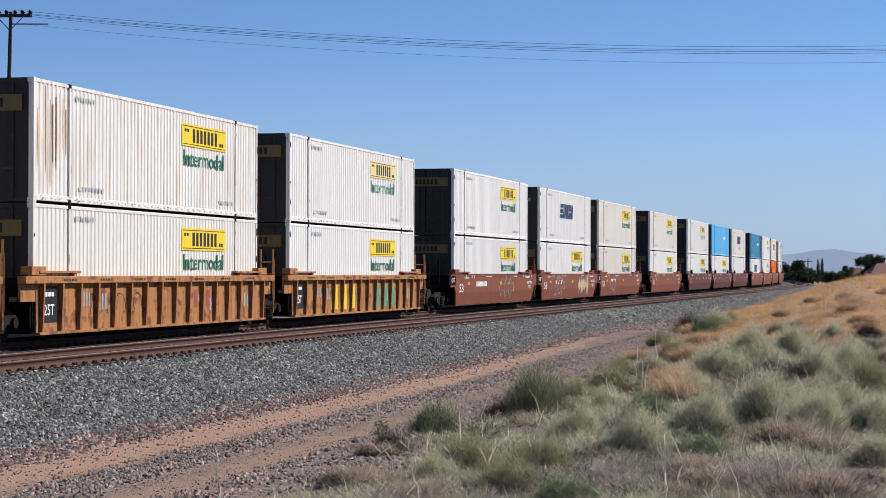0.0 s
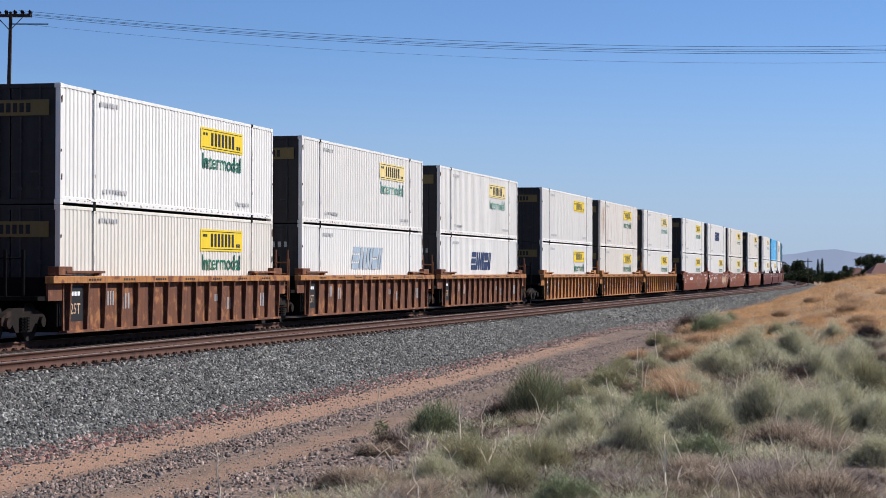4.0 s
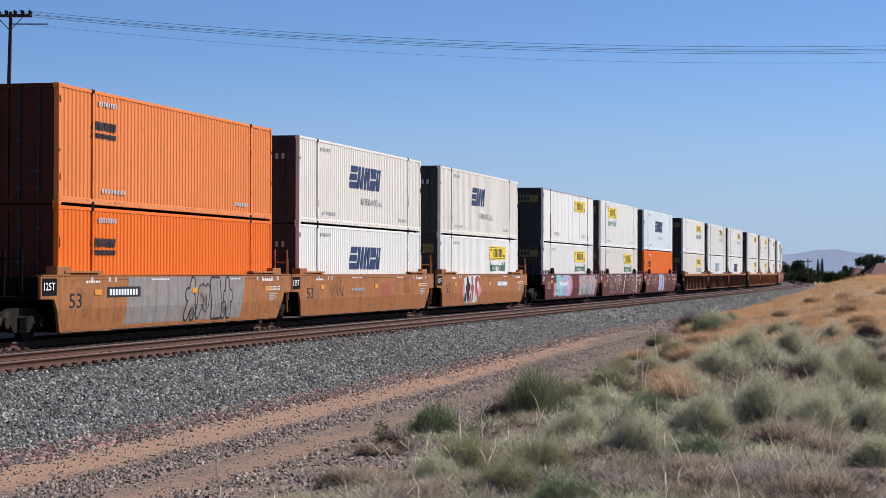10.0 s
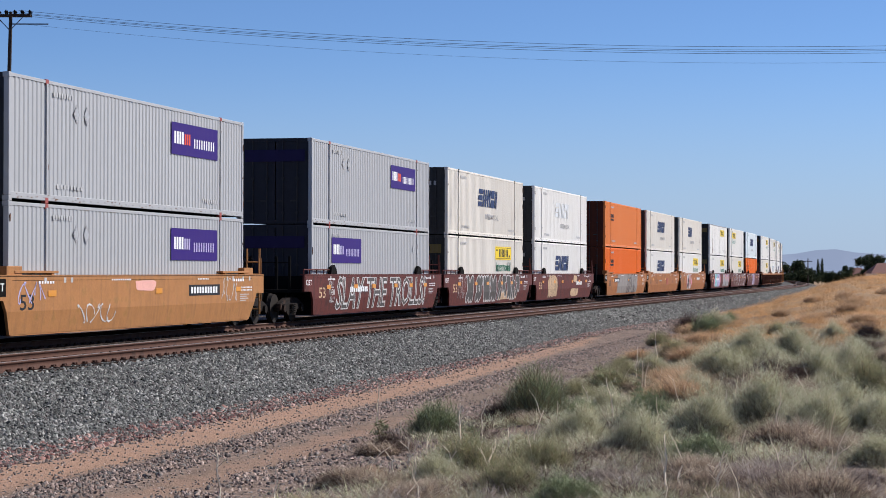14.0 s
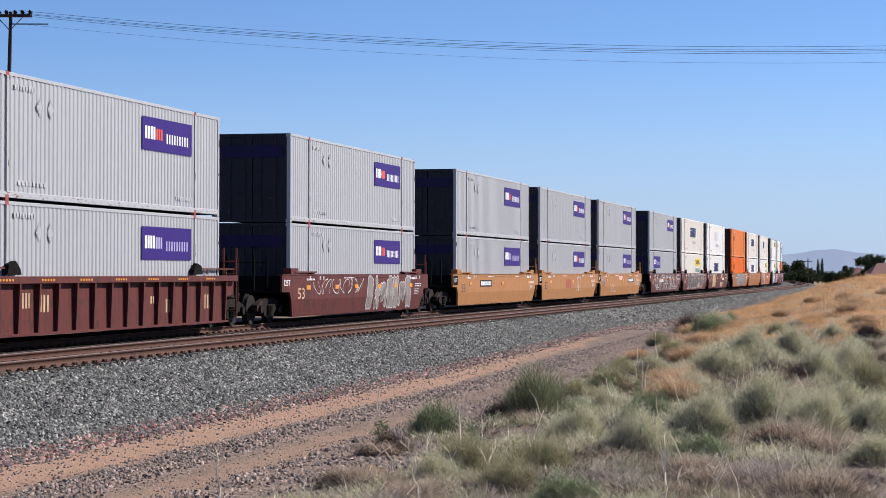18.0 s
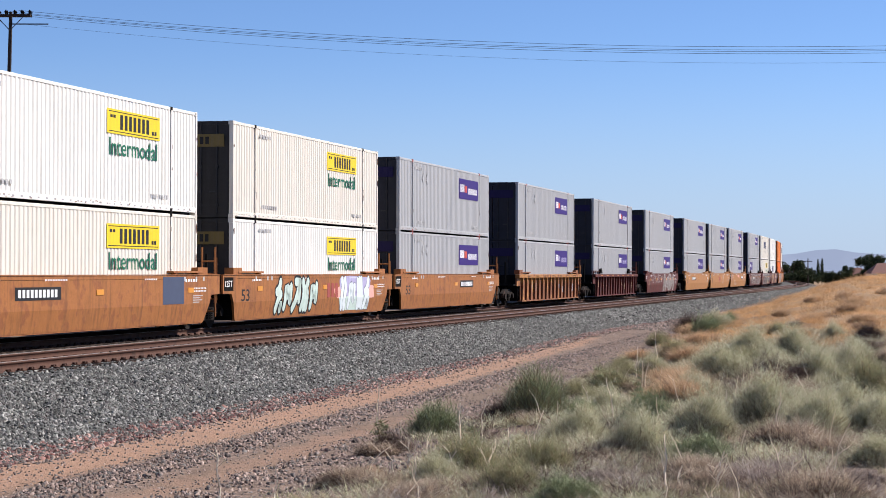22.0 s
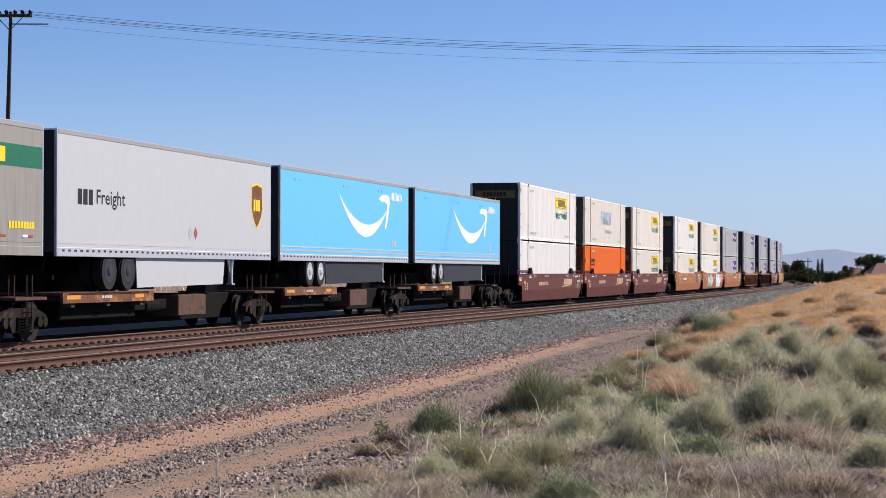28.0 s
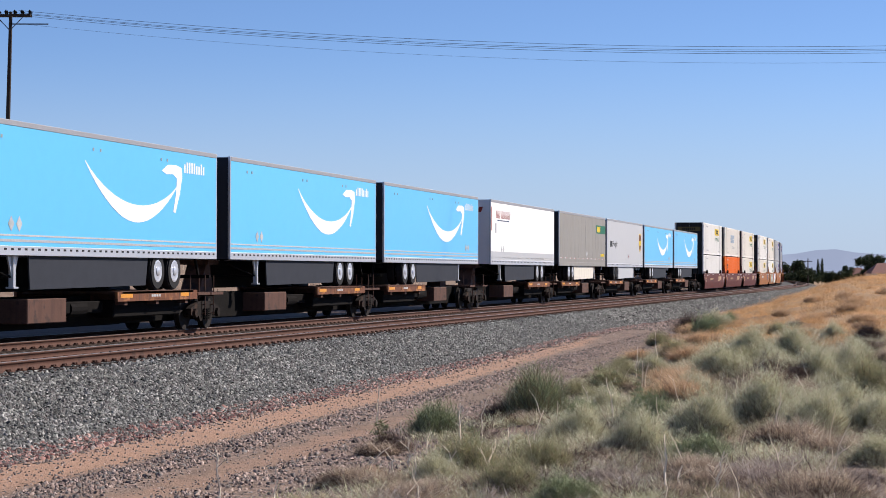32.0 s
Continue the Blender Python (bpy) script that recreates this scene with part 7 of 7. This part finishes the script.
def scrub_places(n, seed):
    """Where low scrub grows: thick on the near bank, thinning to the gravel and to the gold grass."""
    r = np.random.default_rng(seed)
    s, q = -25 + 57 * r.random(n), 12.0 + 14 * r.random(n)
    x, y, _ = line(s, q)
    keep = smooth(12.3, 14.0, q + 1.3 * smooth(-7, 6, s) + 1.0 * wob(x, y, 0.9, 7)) * (1 - 0.95 * smooth(15, 25, s + 3 * wob(x, y, 0.4, 9))) * bare(s, q) * np.clip(0.55 + 0.9 * wob(x, y, 0.9, 6), 0, 1)
    k = r.random(n) < keep
    dry = smooth(-13, -20, s + 3 * wob(x, y, 0.6, 12))
    return s[k], x[k], y[k], dry[k], r.random(int(k.sum()))


SCRUB = {}
sc_s, sc_x, sc_y, sc_dry, sc_pick = scrub_places(4300, 61)
sc_z = height(sc_x, sc_y) - 0.02
edges = np.cumsum(np.stack([0.80 - 0.40 * sc_dry, 0.07 + 0.03 * sc_dry, 0.06 + 0.18 * sc_dry, 0.03 + 0.18 * sc_dry, 0.04 + 0.02 * sc_dry], 1), axis=1)
sort = (sc_pick[:, None] > edges[:, :4]).sum(1)
tagged(new("far_scrub", fast("far_scrub", *field(60000, -20, 330, -90, -9.5, lambda s, q, x, y: np.clip(0.45 + 0.9 * wob(x, y, 0.25, 14), 0, 1), 0.25, 0.8, 0.05, 0.5, 24), TWIG)),
       "dry scrub on the slope behind the railway", "scrub", kind="stuff")

for i, (name, mat, label, tall0, tall1) in enumerate((
        ("sage_scrub", SAGE, "low grey-green sage scrub on the near bank", 0.10, 0.46), ("olive_scrub", OLIVE, "low olive green weeds on the near bank", 0.1, 0.42),
        ("twig_scrub", TWIG, "low pinkish brown dry scrub", 0.08, 0.36), ("bleached_scrub", ASH, "bleached brittle scrub", 0.08, 0.34), ("dead_brush", DEAD, "dark tangled dead brush", 0.12, 0.38))):
    on = sort == i
    r = np.random.default_rng(70 + i)
    k = int(on.sum())
    near = 1 - smooth(-16, 8, sc_s[on])
    tone = 0.5 + 0.5 * wob(sc_x[on], sc_y[on], 1.0, 3 + i)
    v, f = sprays(sc_x[on], sc_y[on], sc_z[on], 0.26 + 0.36 * r.random(k), tall0 + (tall1 - tall0) * np.clip(0.5 * tone + 0.6 * r.random(k) ** 2, 0, 1), (260 + 240 * near).astype(int), 80 + i, 0.0048, 0.085 if i < 2 else 0.15, 0.45 if i < 2 else 0.3, low=0.3)
    tagged(new(name, fast(name, v, f, mat)), label, "scrub", kind="stuff")
    if i < 2:
        v, f = sprays(sc_x[on], sc_y[on], sc_z[on], 0.22 + 0.3 * r.random(k), np.full(k, 0.12), (50 + 60 * near).astype(int), 90 + i, 0.005, 0.2, 0.5)
        tagged(new("dry_litter", fast("dry_litter", v, f, TWIG if i else DEAD)), "dry litter and twigs under the scrub", "litter", kind="stuff")

SHRUBS = {
    "dark": (shrub_mesh("foliage", 30000, 0.76, 1.75, DARK, 31, 0.0046, 0.11, 0.4, 0.8), "dark green rounded desert shrub beside the dirt track"),
    "green": (shrub_mesh("foliage", 17000, 0.52, 0.95, GREEN, 32, 0.0046, 0.07, 0.2, 0.45), "low bright green shrub on the gravel"),
    "sage": (shrub_mesh("foliage", 26000, 0.86, 1.30, SAGE, 33, 0.0050, 0.08, 0.35, 0.5), "grey-green sagebrush on the bank"),
    "brown": (shrub_mesh("foliage", 10000, 0.7, 1.05, TWIG, 34, 0.0038, 0.15, 1.0, 0.4), "dead brown twiggy bush"),
    "olive": (shrub_mesh("foliage", 15000, 0.72, 1.2, OLIVE, 36, 0.0045, 0.09, 0.35, 0.5), "loose olive green weedy shrub"),
    "dead": (shrub_mesh("foliage", 9000, 0.72, 0.8, ASH, 37, 0.0038, 0.16, 0.5, 0.3), "bleached grey tangle of dead twigs"),
    "gold": (shrub_mesh("foliage", 12000, 0.72, 0.85, CLUMP, 35, 0.004, 0.2, 0.3), "clump of straw-coloured dry grass"),
    "umber": (shrub_mesh("foliage", 9000, 0.66, 1.35, DEAD, 38, 0.004, 0.15, 0.8, 0.4), "dark brown leafless dead shrub"),
}


def shrub(kind, s, q, size, spin, squash=1.0):
    x, y, _ = line(s, q)
    x, y = float(x), float(y)
    z = float(height(np.array([x]), np.array([y]))[0])
    ob = new("desert_shrub")
    part("foliage", SHRUBS[kind][0][0], ob)
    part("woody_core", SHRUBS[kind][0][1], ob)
    ob.matrix_basis = pose(x, y, z - 0.03, 0, 0, spin) @ Matrix.Diagonal((size, size, size * squash, 1))
    tagged(ob, SHRUBS[kind][1], "shrub", "shrubs on the bank")


# kind, s, q, width
NAMED = [
    ("umber", -9.0, 12.9, 0.9), ("brown", -9.8, 13.4, 0.8), ("umber", 33.0, 11.25, 1.4), ("sage", 33.0, 12.3, 1.5), ("green", 29.0, 12.4, 1.3), ("umber", -1.6, 16.9, 1.3), ("umber", -2.0, 17.5, 1.1), ("umber", -14.8, 12.35, 0.6), ("brown", -15.2, 12.2, 0.7), ("brown", -19.4, 12.9, 0.8), ("umber", 17.5, 18.3, 1.0),
    ("gold", 35.0, 14.6, 0.9), ("gold", 33.0, 17.2, 1.0), ("gold", 28.0, 16.0, 0.9), ("gold", 27.0, 19.0, 0.9), ("gold", 2.6, 14.9, 1.4), ("gold", 3.8, 14.2, 1.2), ("sage", 1.5, 15.4, 1.7), ("dead", -1.0, 16.1, 1.2), ("gold", -4.0, 15.4, 1.2),
    ("dark", -8.7, 13.4, 1.35), ("green", -9.2, 14.3, 0.7), ("brown", -8.8, 12.75, 0.7), ("green", -12.2, 12.4, 0.95), ("green", 36.2, 12.4, 0.9), ("gold", -8.0, 14.0, 0.7), ("gold", -1.1, 15.2, 1.5), ("gold", 12.6, 13.8, 1.4),
    ("olive", -18.5, 14.2, 1.15), ("olive", -19.0, 15.3, 1.05), ("sage", -14.0, 15.05, 1.3), ("sage", -15.6, 14.4, 0.6), ("dead", -9.0, 16.15, 0.95), ("sage", 1.3, 15.7, 1.8), ("dead", 0.8, 16.6, 1.1), ("brown", -2.4, 17.1, 1.3),
    ("sage", -0.9, 17.8, 1.9), ("brown", -4.5, 17.75, 1.0), ("green", -10.0, 15.5, 0.95), ("gold", -2.8, 14.6, 0.7), ("sage", -6.4, 14.3, 1.1), ("brown", -4.2, 15.3, 0.95), ("olive", -4.3, 18.8, 1.6), ("sage", -12.6, 17.6, 1.8),
    ("sage", -14.5, 16.9, 1.5), ("sage", -14.2, 18.5, 1.5), ("brown", -16.7, 18.7, 1.2), ("sage", -16.3, 16.2, 1.25), ("olive", 0.5, 13.3, 1.15), ("olive", 15.4, 12.9, 1.2), ("brown", 10.3, 18.0, 1.0), ("sage", 10.4, 16.6, 1.9),
    ("sage", 11.1, 15.5, 1.8), ("sage", 2.2, 18.4, 1.6), ("sage", -13.5, 19.3, 1.1), ("brown", -20.1, 13.5, 0.85), ("brown", -14.8, 12.4, 0.6), ("gold", -18.4, 13.0, 0.5), ("sage", -20.1, 14.2, 1.0), ("olive", -21.7, 15.4, 0.95),
    ("dead", -20.6, 16.3, 0.85), ("dead", -20.8, 18.1, 0.9), ("brown", -20.9, 17.4, 0.95), ("dead", -20.6, 19.2, 0.8), ("olive", -3.5, 13.6, 0.8), ("brown", -6.0, 15.0, 0.8),
    ("olive", 9.9, 12.2, 0.9), ("gold", 15.4, 11.9, 0.9), ("olive", 23.7, 11.4, 1.0), ("olive", -0.6, 12.8, 0.8), ("brown", 0.4, 13.7, 0.7), ("brown", 6.0, 12.0, 0.6), ("gold", 32.0, 11.4, 1.1), ("sage", 6.7, 13.4, 1.1), ("gold", 21.0, 13.1, 1.2), ("olive", 6.9, 12.7, 0.8),
    ("gold", 33.0, 13.0, 0.7), ("brown", 28.0, 14.2, 0.7), ("gold", 24.0, 18.0, 0.8), ("brown", 26.5, 15.6, 0.6), ("olive", 24.0, 15.2, 0.9), ("sage", 20.0, 17.2, 1.1), ("green", 34.5, 12.0, 1.0)]
FULL = {"dark": 1.5, "green": 1.0, "sage": 1.7, "brown": 1.35, "gold": 1.4, "olive": 1.4, "dead": 1.4, "umber": 1.35}
for i, (kind, s, q, wide) in enumerate(NAMED):
    shrub(kind, s, q, wide / FULL[kind], 47 * i % 360, {"dark": 1.0, "green": 1.15, "sage": 1.0, "olive": 1.0, "umber": 1.0}.get(kind, 0.75))
rs = random.Random(5)
for i in range(170):
    s, q = rs.uniform(-31, 14), rs.uniform(14.2, 25)
    if s + 44 < 0.3 * (q - 19.6) or float(bare(np.array([s]), np.array([q]))[0]) < 0.7:
        continue
    if any(math.hypot(s - a[1], q - a[2]) < 0.35 * a[3] + 0.35 for a in NAMED):
        continue
    kind = rs.choices(("sage", "brown", "green", "olive", "dead", "umber"), (0.42 if s > -16 else 0.2, 0.6 if s < -16 else 0.26, 0.06, 0.14, 0.35 if s < -16 else 0.14, 0.12 if s > -10 else 0.02))[0]
    shrub(kind, s, q, rs.uniform(0.45, 1.0), rs.uniform(0, 360), rs.uniform(0.6, 0.95))
for i in range(16):
    s, q = rs.uniform(22, 70), rs.uniform(11.5, 24)
    shrub(rs.choice(("gold", "gold", "gold", "gold")), s, q, rs.uniform(0.4, 0.8), rs.uniform(0, 360), rs.uniform(0.6, 0.9))

# tall bleached stalks: s, q, height, lean
STALKS = [(-8.2, 10.4, 0.61, 0.08), (-20.6, 11.7, 0.52, -0.03), (-17.3, 13.9, 0.68, 0.05), (-18.5, 14.85, 0.45, -0.05), (-21.9, 17.2, 0.59, -0.03), (-21.6, 17.7, 0.45, 0.06), (-20.9, 17.5, 0.28, 0.17),
          (-14.6, 17.9, 0.6, 0.06), (-12.1, 18.4, 0.55, -0.02), (-18.6, 18.8, 0.2, 0.26), (-19.9, 18.4, 0.2, 0.13), (-21.7, 17.3, 0.3, 0.03), (-9.9, 14.9, 0.66, -0.09), (-18.0, 13.4, 0.35, -0.01), (-17.9, 13.6, 0.4, 0.03),
          (-18.4, 12.95, 0.36, 0.28), (-18.6, 14.6, 0.36, 0.07), (0.5, 14.1, 0.6, 0.06), (7.2, 13.5, 0.85, -0.03), (5.5, 13.2, 0.7, 0.05), (-1.5, 14.3, 0.7, 0.0)]
bm = bmesh.new()
for i in range(110):
    s, q, h, bx = STALKS[i] if i < len(STALKS) else (rs.uniform(-30, 6), rs.uniform(12.2, 20), rs.uniform(0.3, 0.6), rs.uniform(-0.2, 0.2))
    x, y, _ = line(s, q)
    x, y = float(x), float(y)
    z = float(height(np.array([x]), np.array([y]))[0])
    by, g = rs.uniform(-0.2, 0.2), 1.0 if i < len(STALKS) else 0.6
    here, steps = Vector((x, y, z - 0.05)), 5
    for k in range(steps):
        u = (k + 1) / steps
        there = Vector((x + bx * u * u + rs.uniform(-0.025, 0.025), y + by * u + rs.uniform(-0.02, 0.02), z + 1.15 * h * u))
        add_cyl(bm, here, there, (0.016 - 0.010 * k / steps) * g, 5, (0.016 - 0.010 * u) * g)
        if k in (2, 3) and (i < len(STALKS) or i % 3 == 0):
            add_cyl(bm, there, there + Vector((rs.uniform(-0.14, 0.14), rs.uniform(-0.1, 0.1), rs.uniform(0.03, 0.14))), 0.007 * g, 5, 0.003 * g)
        here = there
tagged(new("dry_stalks", mesh("dry_stalks", bm, STALK)), "tall bleached dry weed stalks", "weeds", kind="stuff")

for i, (s, q, tall) in enumerate(((-0.2, 13.2, 0.75), (-2.6, 13.9, 0.8), (-0.4, 14.1, 0.7), (-4.4, 14.6, 0.55), (-13.6, 11.9, 0.35), (-14.0, 13.4, 0.4))):
    x, y, _ = line(s, q)
    x, y = np.array([float(x)]), np.array([float(y)])
    v, f = sprays(np.repeat(x, 5) + np.array([0, 0.05, -0.06, 0.02, -0.02]), np.repeat(y, 5), np.repeat(height(x, y), 5) + tall * np.array([0, 0.15, 0.32, 0.5, 0.68]), np.full(5, 0.09), np.full(5, 0.14), np.full(5, 120), 300 + i, 0.011, 0.07, 0.3)
    tagged(new("dark_weed", fast("dark_weed", v, f, DARK)), "tall dark leafy weed on a dry stalk", "weed", "weeds on the bank")

# ---- far trees, roofs and hills ----
LEAF = island("far_tree_leaf", [(0.035, 0.05, 0.025), (0.05, 0.07, 0.032), (0.028, 0.04, 0.022), (0.065, 0.08, 0.04)], 0.9, 0.2, 0.15)


def tree_mesh(seed, wide, tall, n, leaf, slim=False):
    r = np.random.default_rng(seed)
    lobes = 1 if slim else 9
    cx, cy = (r.normal(0, 0.30, (2, lobes)) * wide) if not slim else np.zeros((2, 1))
    cz = tall * (0.38 + 0.5 * r.random(lobes)) if not slim else np.array([tall * 0.5])
    k = r.integers(0, lobes, n)
    d = r.normal(0, 1, (n, 3))
    d /= np.linalg.norm(d, axis=1)[:, None]
    rad = r.random(n) ** 0.4
    if slim:
        p = np.stack([d[:, 0] * rad * wide * 0.4, d[:, 1] * rad * wide * 0.4, cz[k] + d[:, 2] * rad * tall * 0.5], 1)
    else:
        size = wide * (0.16 + 0.14 * r.random(lobes))
        p = np.stack([cx[k] + d[:, 0] * rad * size[k], cy[k] + d[:, 1] * rad * size[k], cz[k] + d[:, 2] * rad * size[k] * 0.8], 1)
    u, w = r.normal(0, 1, (n, 3)) * leaf, r.normal(0, 1, (n, 3)) * leaf
    v = np.stack([p, p + u, p + w], 1).reshape(-1, 3)
    return fast("crown", v, np.arange(3 * n).reshape(-1, 3), LEAF)


def tree(x, y, z, wide, tall, seed, slim=False):
    c = tagged(new("cypress" if slim else "tree"), "slim dark cypress in the distance" if slim else "dark green tree in the distance", "tree", "trees beyond the tracks")
    bm = add_cyl(bmesh.new(), (0, 0, -0.3), (0, 0, tall * 0.55), wide * 0.045, 8, wide * 0.02)
    if not slim:
        for k in range(5):
            a = k * 1.3 + seed
            add_cyl(bm, (0, 0, tall * (0.25 + 0.05 * k)), (wide * 0.28 * math.cos(a), wide * 0.28 * math.sin(a), tall * (0.5 + 0.07 * k)), wide * 0.02, 6, wide * 0.008)
    part("trunk", mesh("trunk", bm, M["bark"]), c)
    part("crown", tree_mesh(seed, wide, tall, 1700 if slim else 3200, wide * (0.13 if slim else 0.045), slim), c)
    c.matrix_basis = pose(x, y, z)


def far_x(px, dist):
    return (px - 784) / 3615 * dist


for i, (px, dist, wide, tall, slim) in enumerate(((1404, 430, 5.0, 4.9, 0), (1390, 425, 3.2, 2.5, 0), (1420, 440, 4.0, 3.4, 0), (1440, 440, 3.4, 2.3, 0), (1465, 450, 4.4, 2.5, 0), (1480, 455, 3.6, 2.2, 0), (1497, 450, 3.2, 4.3, 0), (1448, 445, 0.8, 5.5, 1), (1455, 447, 0.8, 5.7, 1),
                                                  (1543, 380, 5.4, 6.0, 0), (1529, 385, 3.0, 3.2, 0), (1512, 430, 3.2, 1.8, 0), (1425, 470, 5.0, 2.2, 0), (1533, 384, 0.9, 4.4, 1), (1590, 388, 4.5, 3.6, 0), (1600, 420, 6.0, 4.0, 0), (1488, 470, 6.0, 1.9, 0))):
    tree(far_x(px, dist), dist, -0.9, wide, tall, 100 + i, bool(slim))
for i, (px, dist, wide, tall) in enumerate(((5, 250, 8, 4.5), (28, 240, 6, 5.2), (52, 255, 7, 6.3), (75, 245, 6, 5.5), (95, 250, 6, 4.5), (130, 260, 8, 5.0), (170, 255, 7, 4.6), (-30, 240, 8, 5), (220, 270, 8, 5))):
    x = far_x(px, dist)
    tree(x, dist, float(height(np.array([x]), np.array([dist]))[0]), wide, tall, 140 + i)


def house(x, y, w, d, h, label):
    c = tagged(new("house"), label, "house", "houses in the distance")
    part("wall", mesh("wall", add_box(bmesh.new(), -w / 2, w / 2, -d / 2, d / 2, 0, h), M["cream"]), c)
    bm = bmesh.new()
    a = [bm.verts.new(p) for p in ((-w / 2 - 0.4, -d / 2 - 0.4, h), (w / 2 + 0.4, -d / 2 - 0.4, h), (w / 2 + 0.4, d / 2 + 0.4, h), (-w / 2 - 0.4, d / 2 + 0.4, h), (-w / 2 + 1.5, 0, h + 1.9), (w / 2 - 1.5, 0, h + 1.9))]
    for fc in ((0, 1, 5, 4), (2, 3, 4, 5), (1, 2, 5), (3, 0, 4), (3, 2, 1, 0)):
        bm.faces.new([a[k] for k in fc])
    part("roof", mesh("roof", bm, M["roof"]), c)
    for k in (-0.25, 0.25):
        part("window", box_mesh("window", M["skirt_grey"], k * w - 0.6, k * w + 0.6, -d / 2 - 0.03, -d / 2, 1.0, 2.1), c)
    c.matrix_basis = pose(x, y, -1.0)


house(far_x(1572, 372), 372, 7, 6, 2.5, "low cream house with a brown hipped roof")
# pale house added at the spot of a white car
house(far_x(1516, 470), 470, 5, 4, 1.9, "small pale house standing in for a white car among trees")
far_pole = tagged(new("far_pole", mesh("far_pole", add_box(add_cyl(bmesh.new(), (0, 0, -0.5), (0, 0, 5.6), 0.16, 8, 0.1), -0.9, 0.9, -0.06, 0.06, 4.9, 5.05), M["pole"])), "timber utility pole among distant trees", "utility pole")
far_pole.matrix_basis = pose(far_x(1430, 436), 436, -0.9)

# backdrop that glows: daylight and haze are put into the hills' colour
HILL = bpy.data.materials.new("hazy_hills")
HILL.use_nodes = True
hn, hl_ = HILL.node_tree.nodes, HILL.node_tree.links
hn.remove(hn["Principled BSDF"])
em, tx, rp = hn.new("ShaderNodeEmission"), hn.new("ShaderNodeTexNoise"), hn.new("ShaderNodeValToRGB")
tx.inputs["Scale"].default_value = 0.012
rp.color_ramp.elements[0].position, rp.color_ramp.elements[1].position = 0.35, 0.7
rp.color_ramp.elements[0].color, rp.color_ramp.elements[1].color = (0.295, 0.355, 0.46, 1), (0.33, 0.39, 0.495, 1)
hc = hn.new("ShaderNodeTexCoord")
hl_.new(hc.outputs["Object"], tx.inputs["Vector"]), hl_.new(tx.outputs["Fac"], rp.inputs[0])
hl_.new(rp.outputs[0], em.inputs["Color"]), hl_.new(em.outputs[0], hn["Material Output"].inputs["Surface"])
n = 260
az = np.linspace(-1.2, 1.2, n)
px_eq = 784 + 3615 * np.tan(np.clip(az, -0.9, 0.9))
ridge = 37 + 3 * np.sin(px_eq / 60 + 1.0) + 1.5 * np.sin(px_eq / 23) + 0.7 * np.sin(px_eq / 9) + 11 * np.exp(-((px_eq - 1450) / 60) ** 2)
v = np.concatenate([np.stack([4200 * np.sin(az), 4200 * np.cos(az), np.full(n, -20.0)], 1), np.stack([4230 * np.sin(az), 4230 * np.cos(az), np.clip(ridge, 4, None)], 1)])
i = np.arange(n - 1)
tagged(new("backdrop_hills", fast("backdrop_hills", v, np.stack([i, i + 1, n + i + 1, n + i], 1), HILL)), "hazy violet hills on the horizon", "hills", kind="structure")


# ---- what moves: the whole train, at one speed along its line ----
def motions():
    times = [float(t) for t in range(0, 33, 2)]
    for ob, mid, z, half in MOVING:
        rows = []
        for t in times:
            s = mid + gone(t)
            ax, ay, _ = line(s - half, TRAIN_Q)
            bx, by, _ = line(s + half, TRAIN_Q)
            rows.append((t, pose(float(ax + bx) / 2, float(ay + by) / 2, z, 0, 0, math.degrees(math.atan2(by - ay, bx - ax)))))
        walk(ob, rows)


motions()
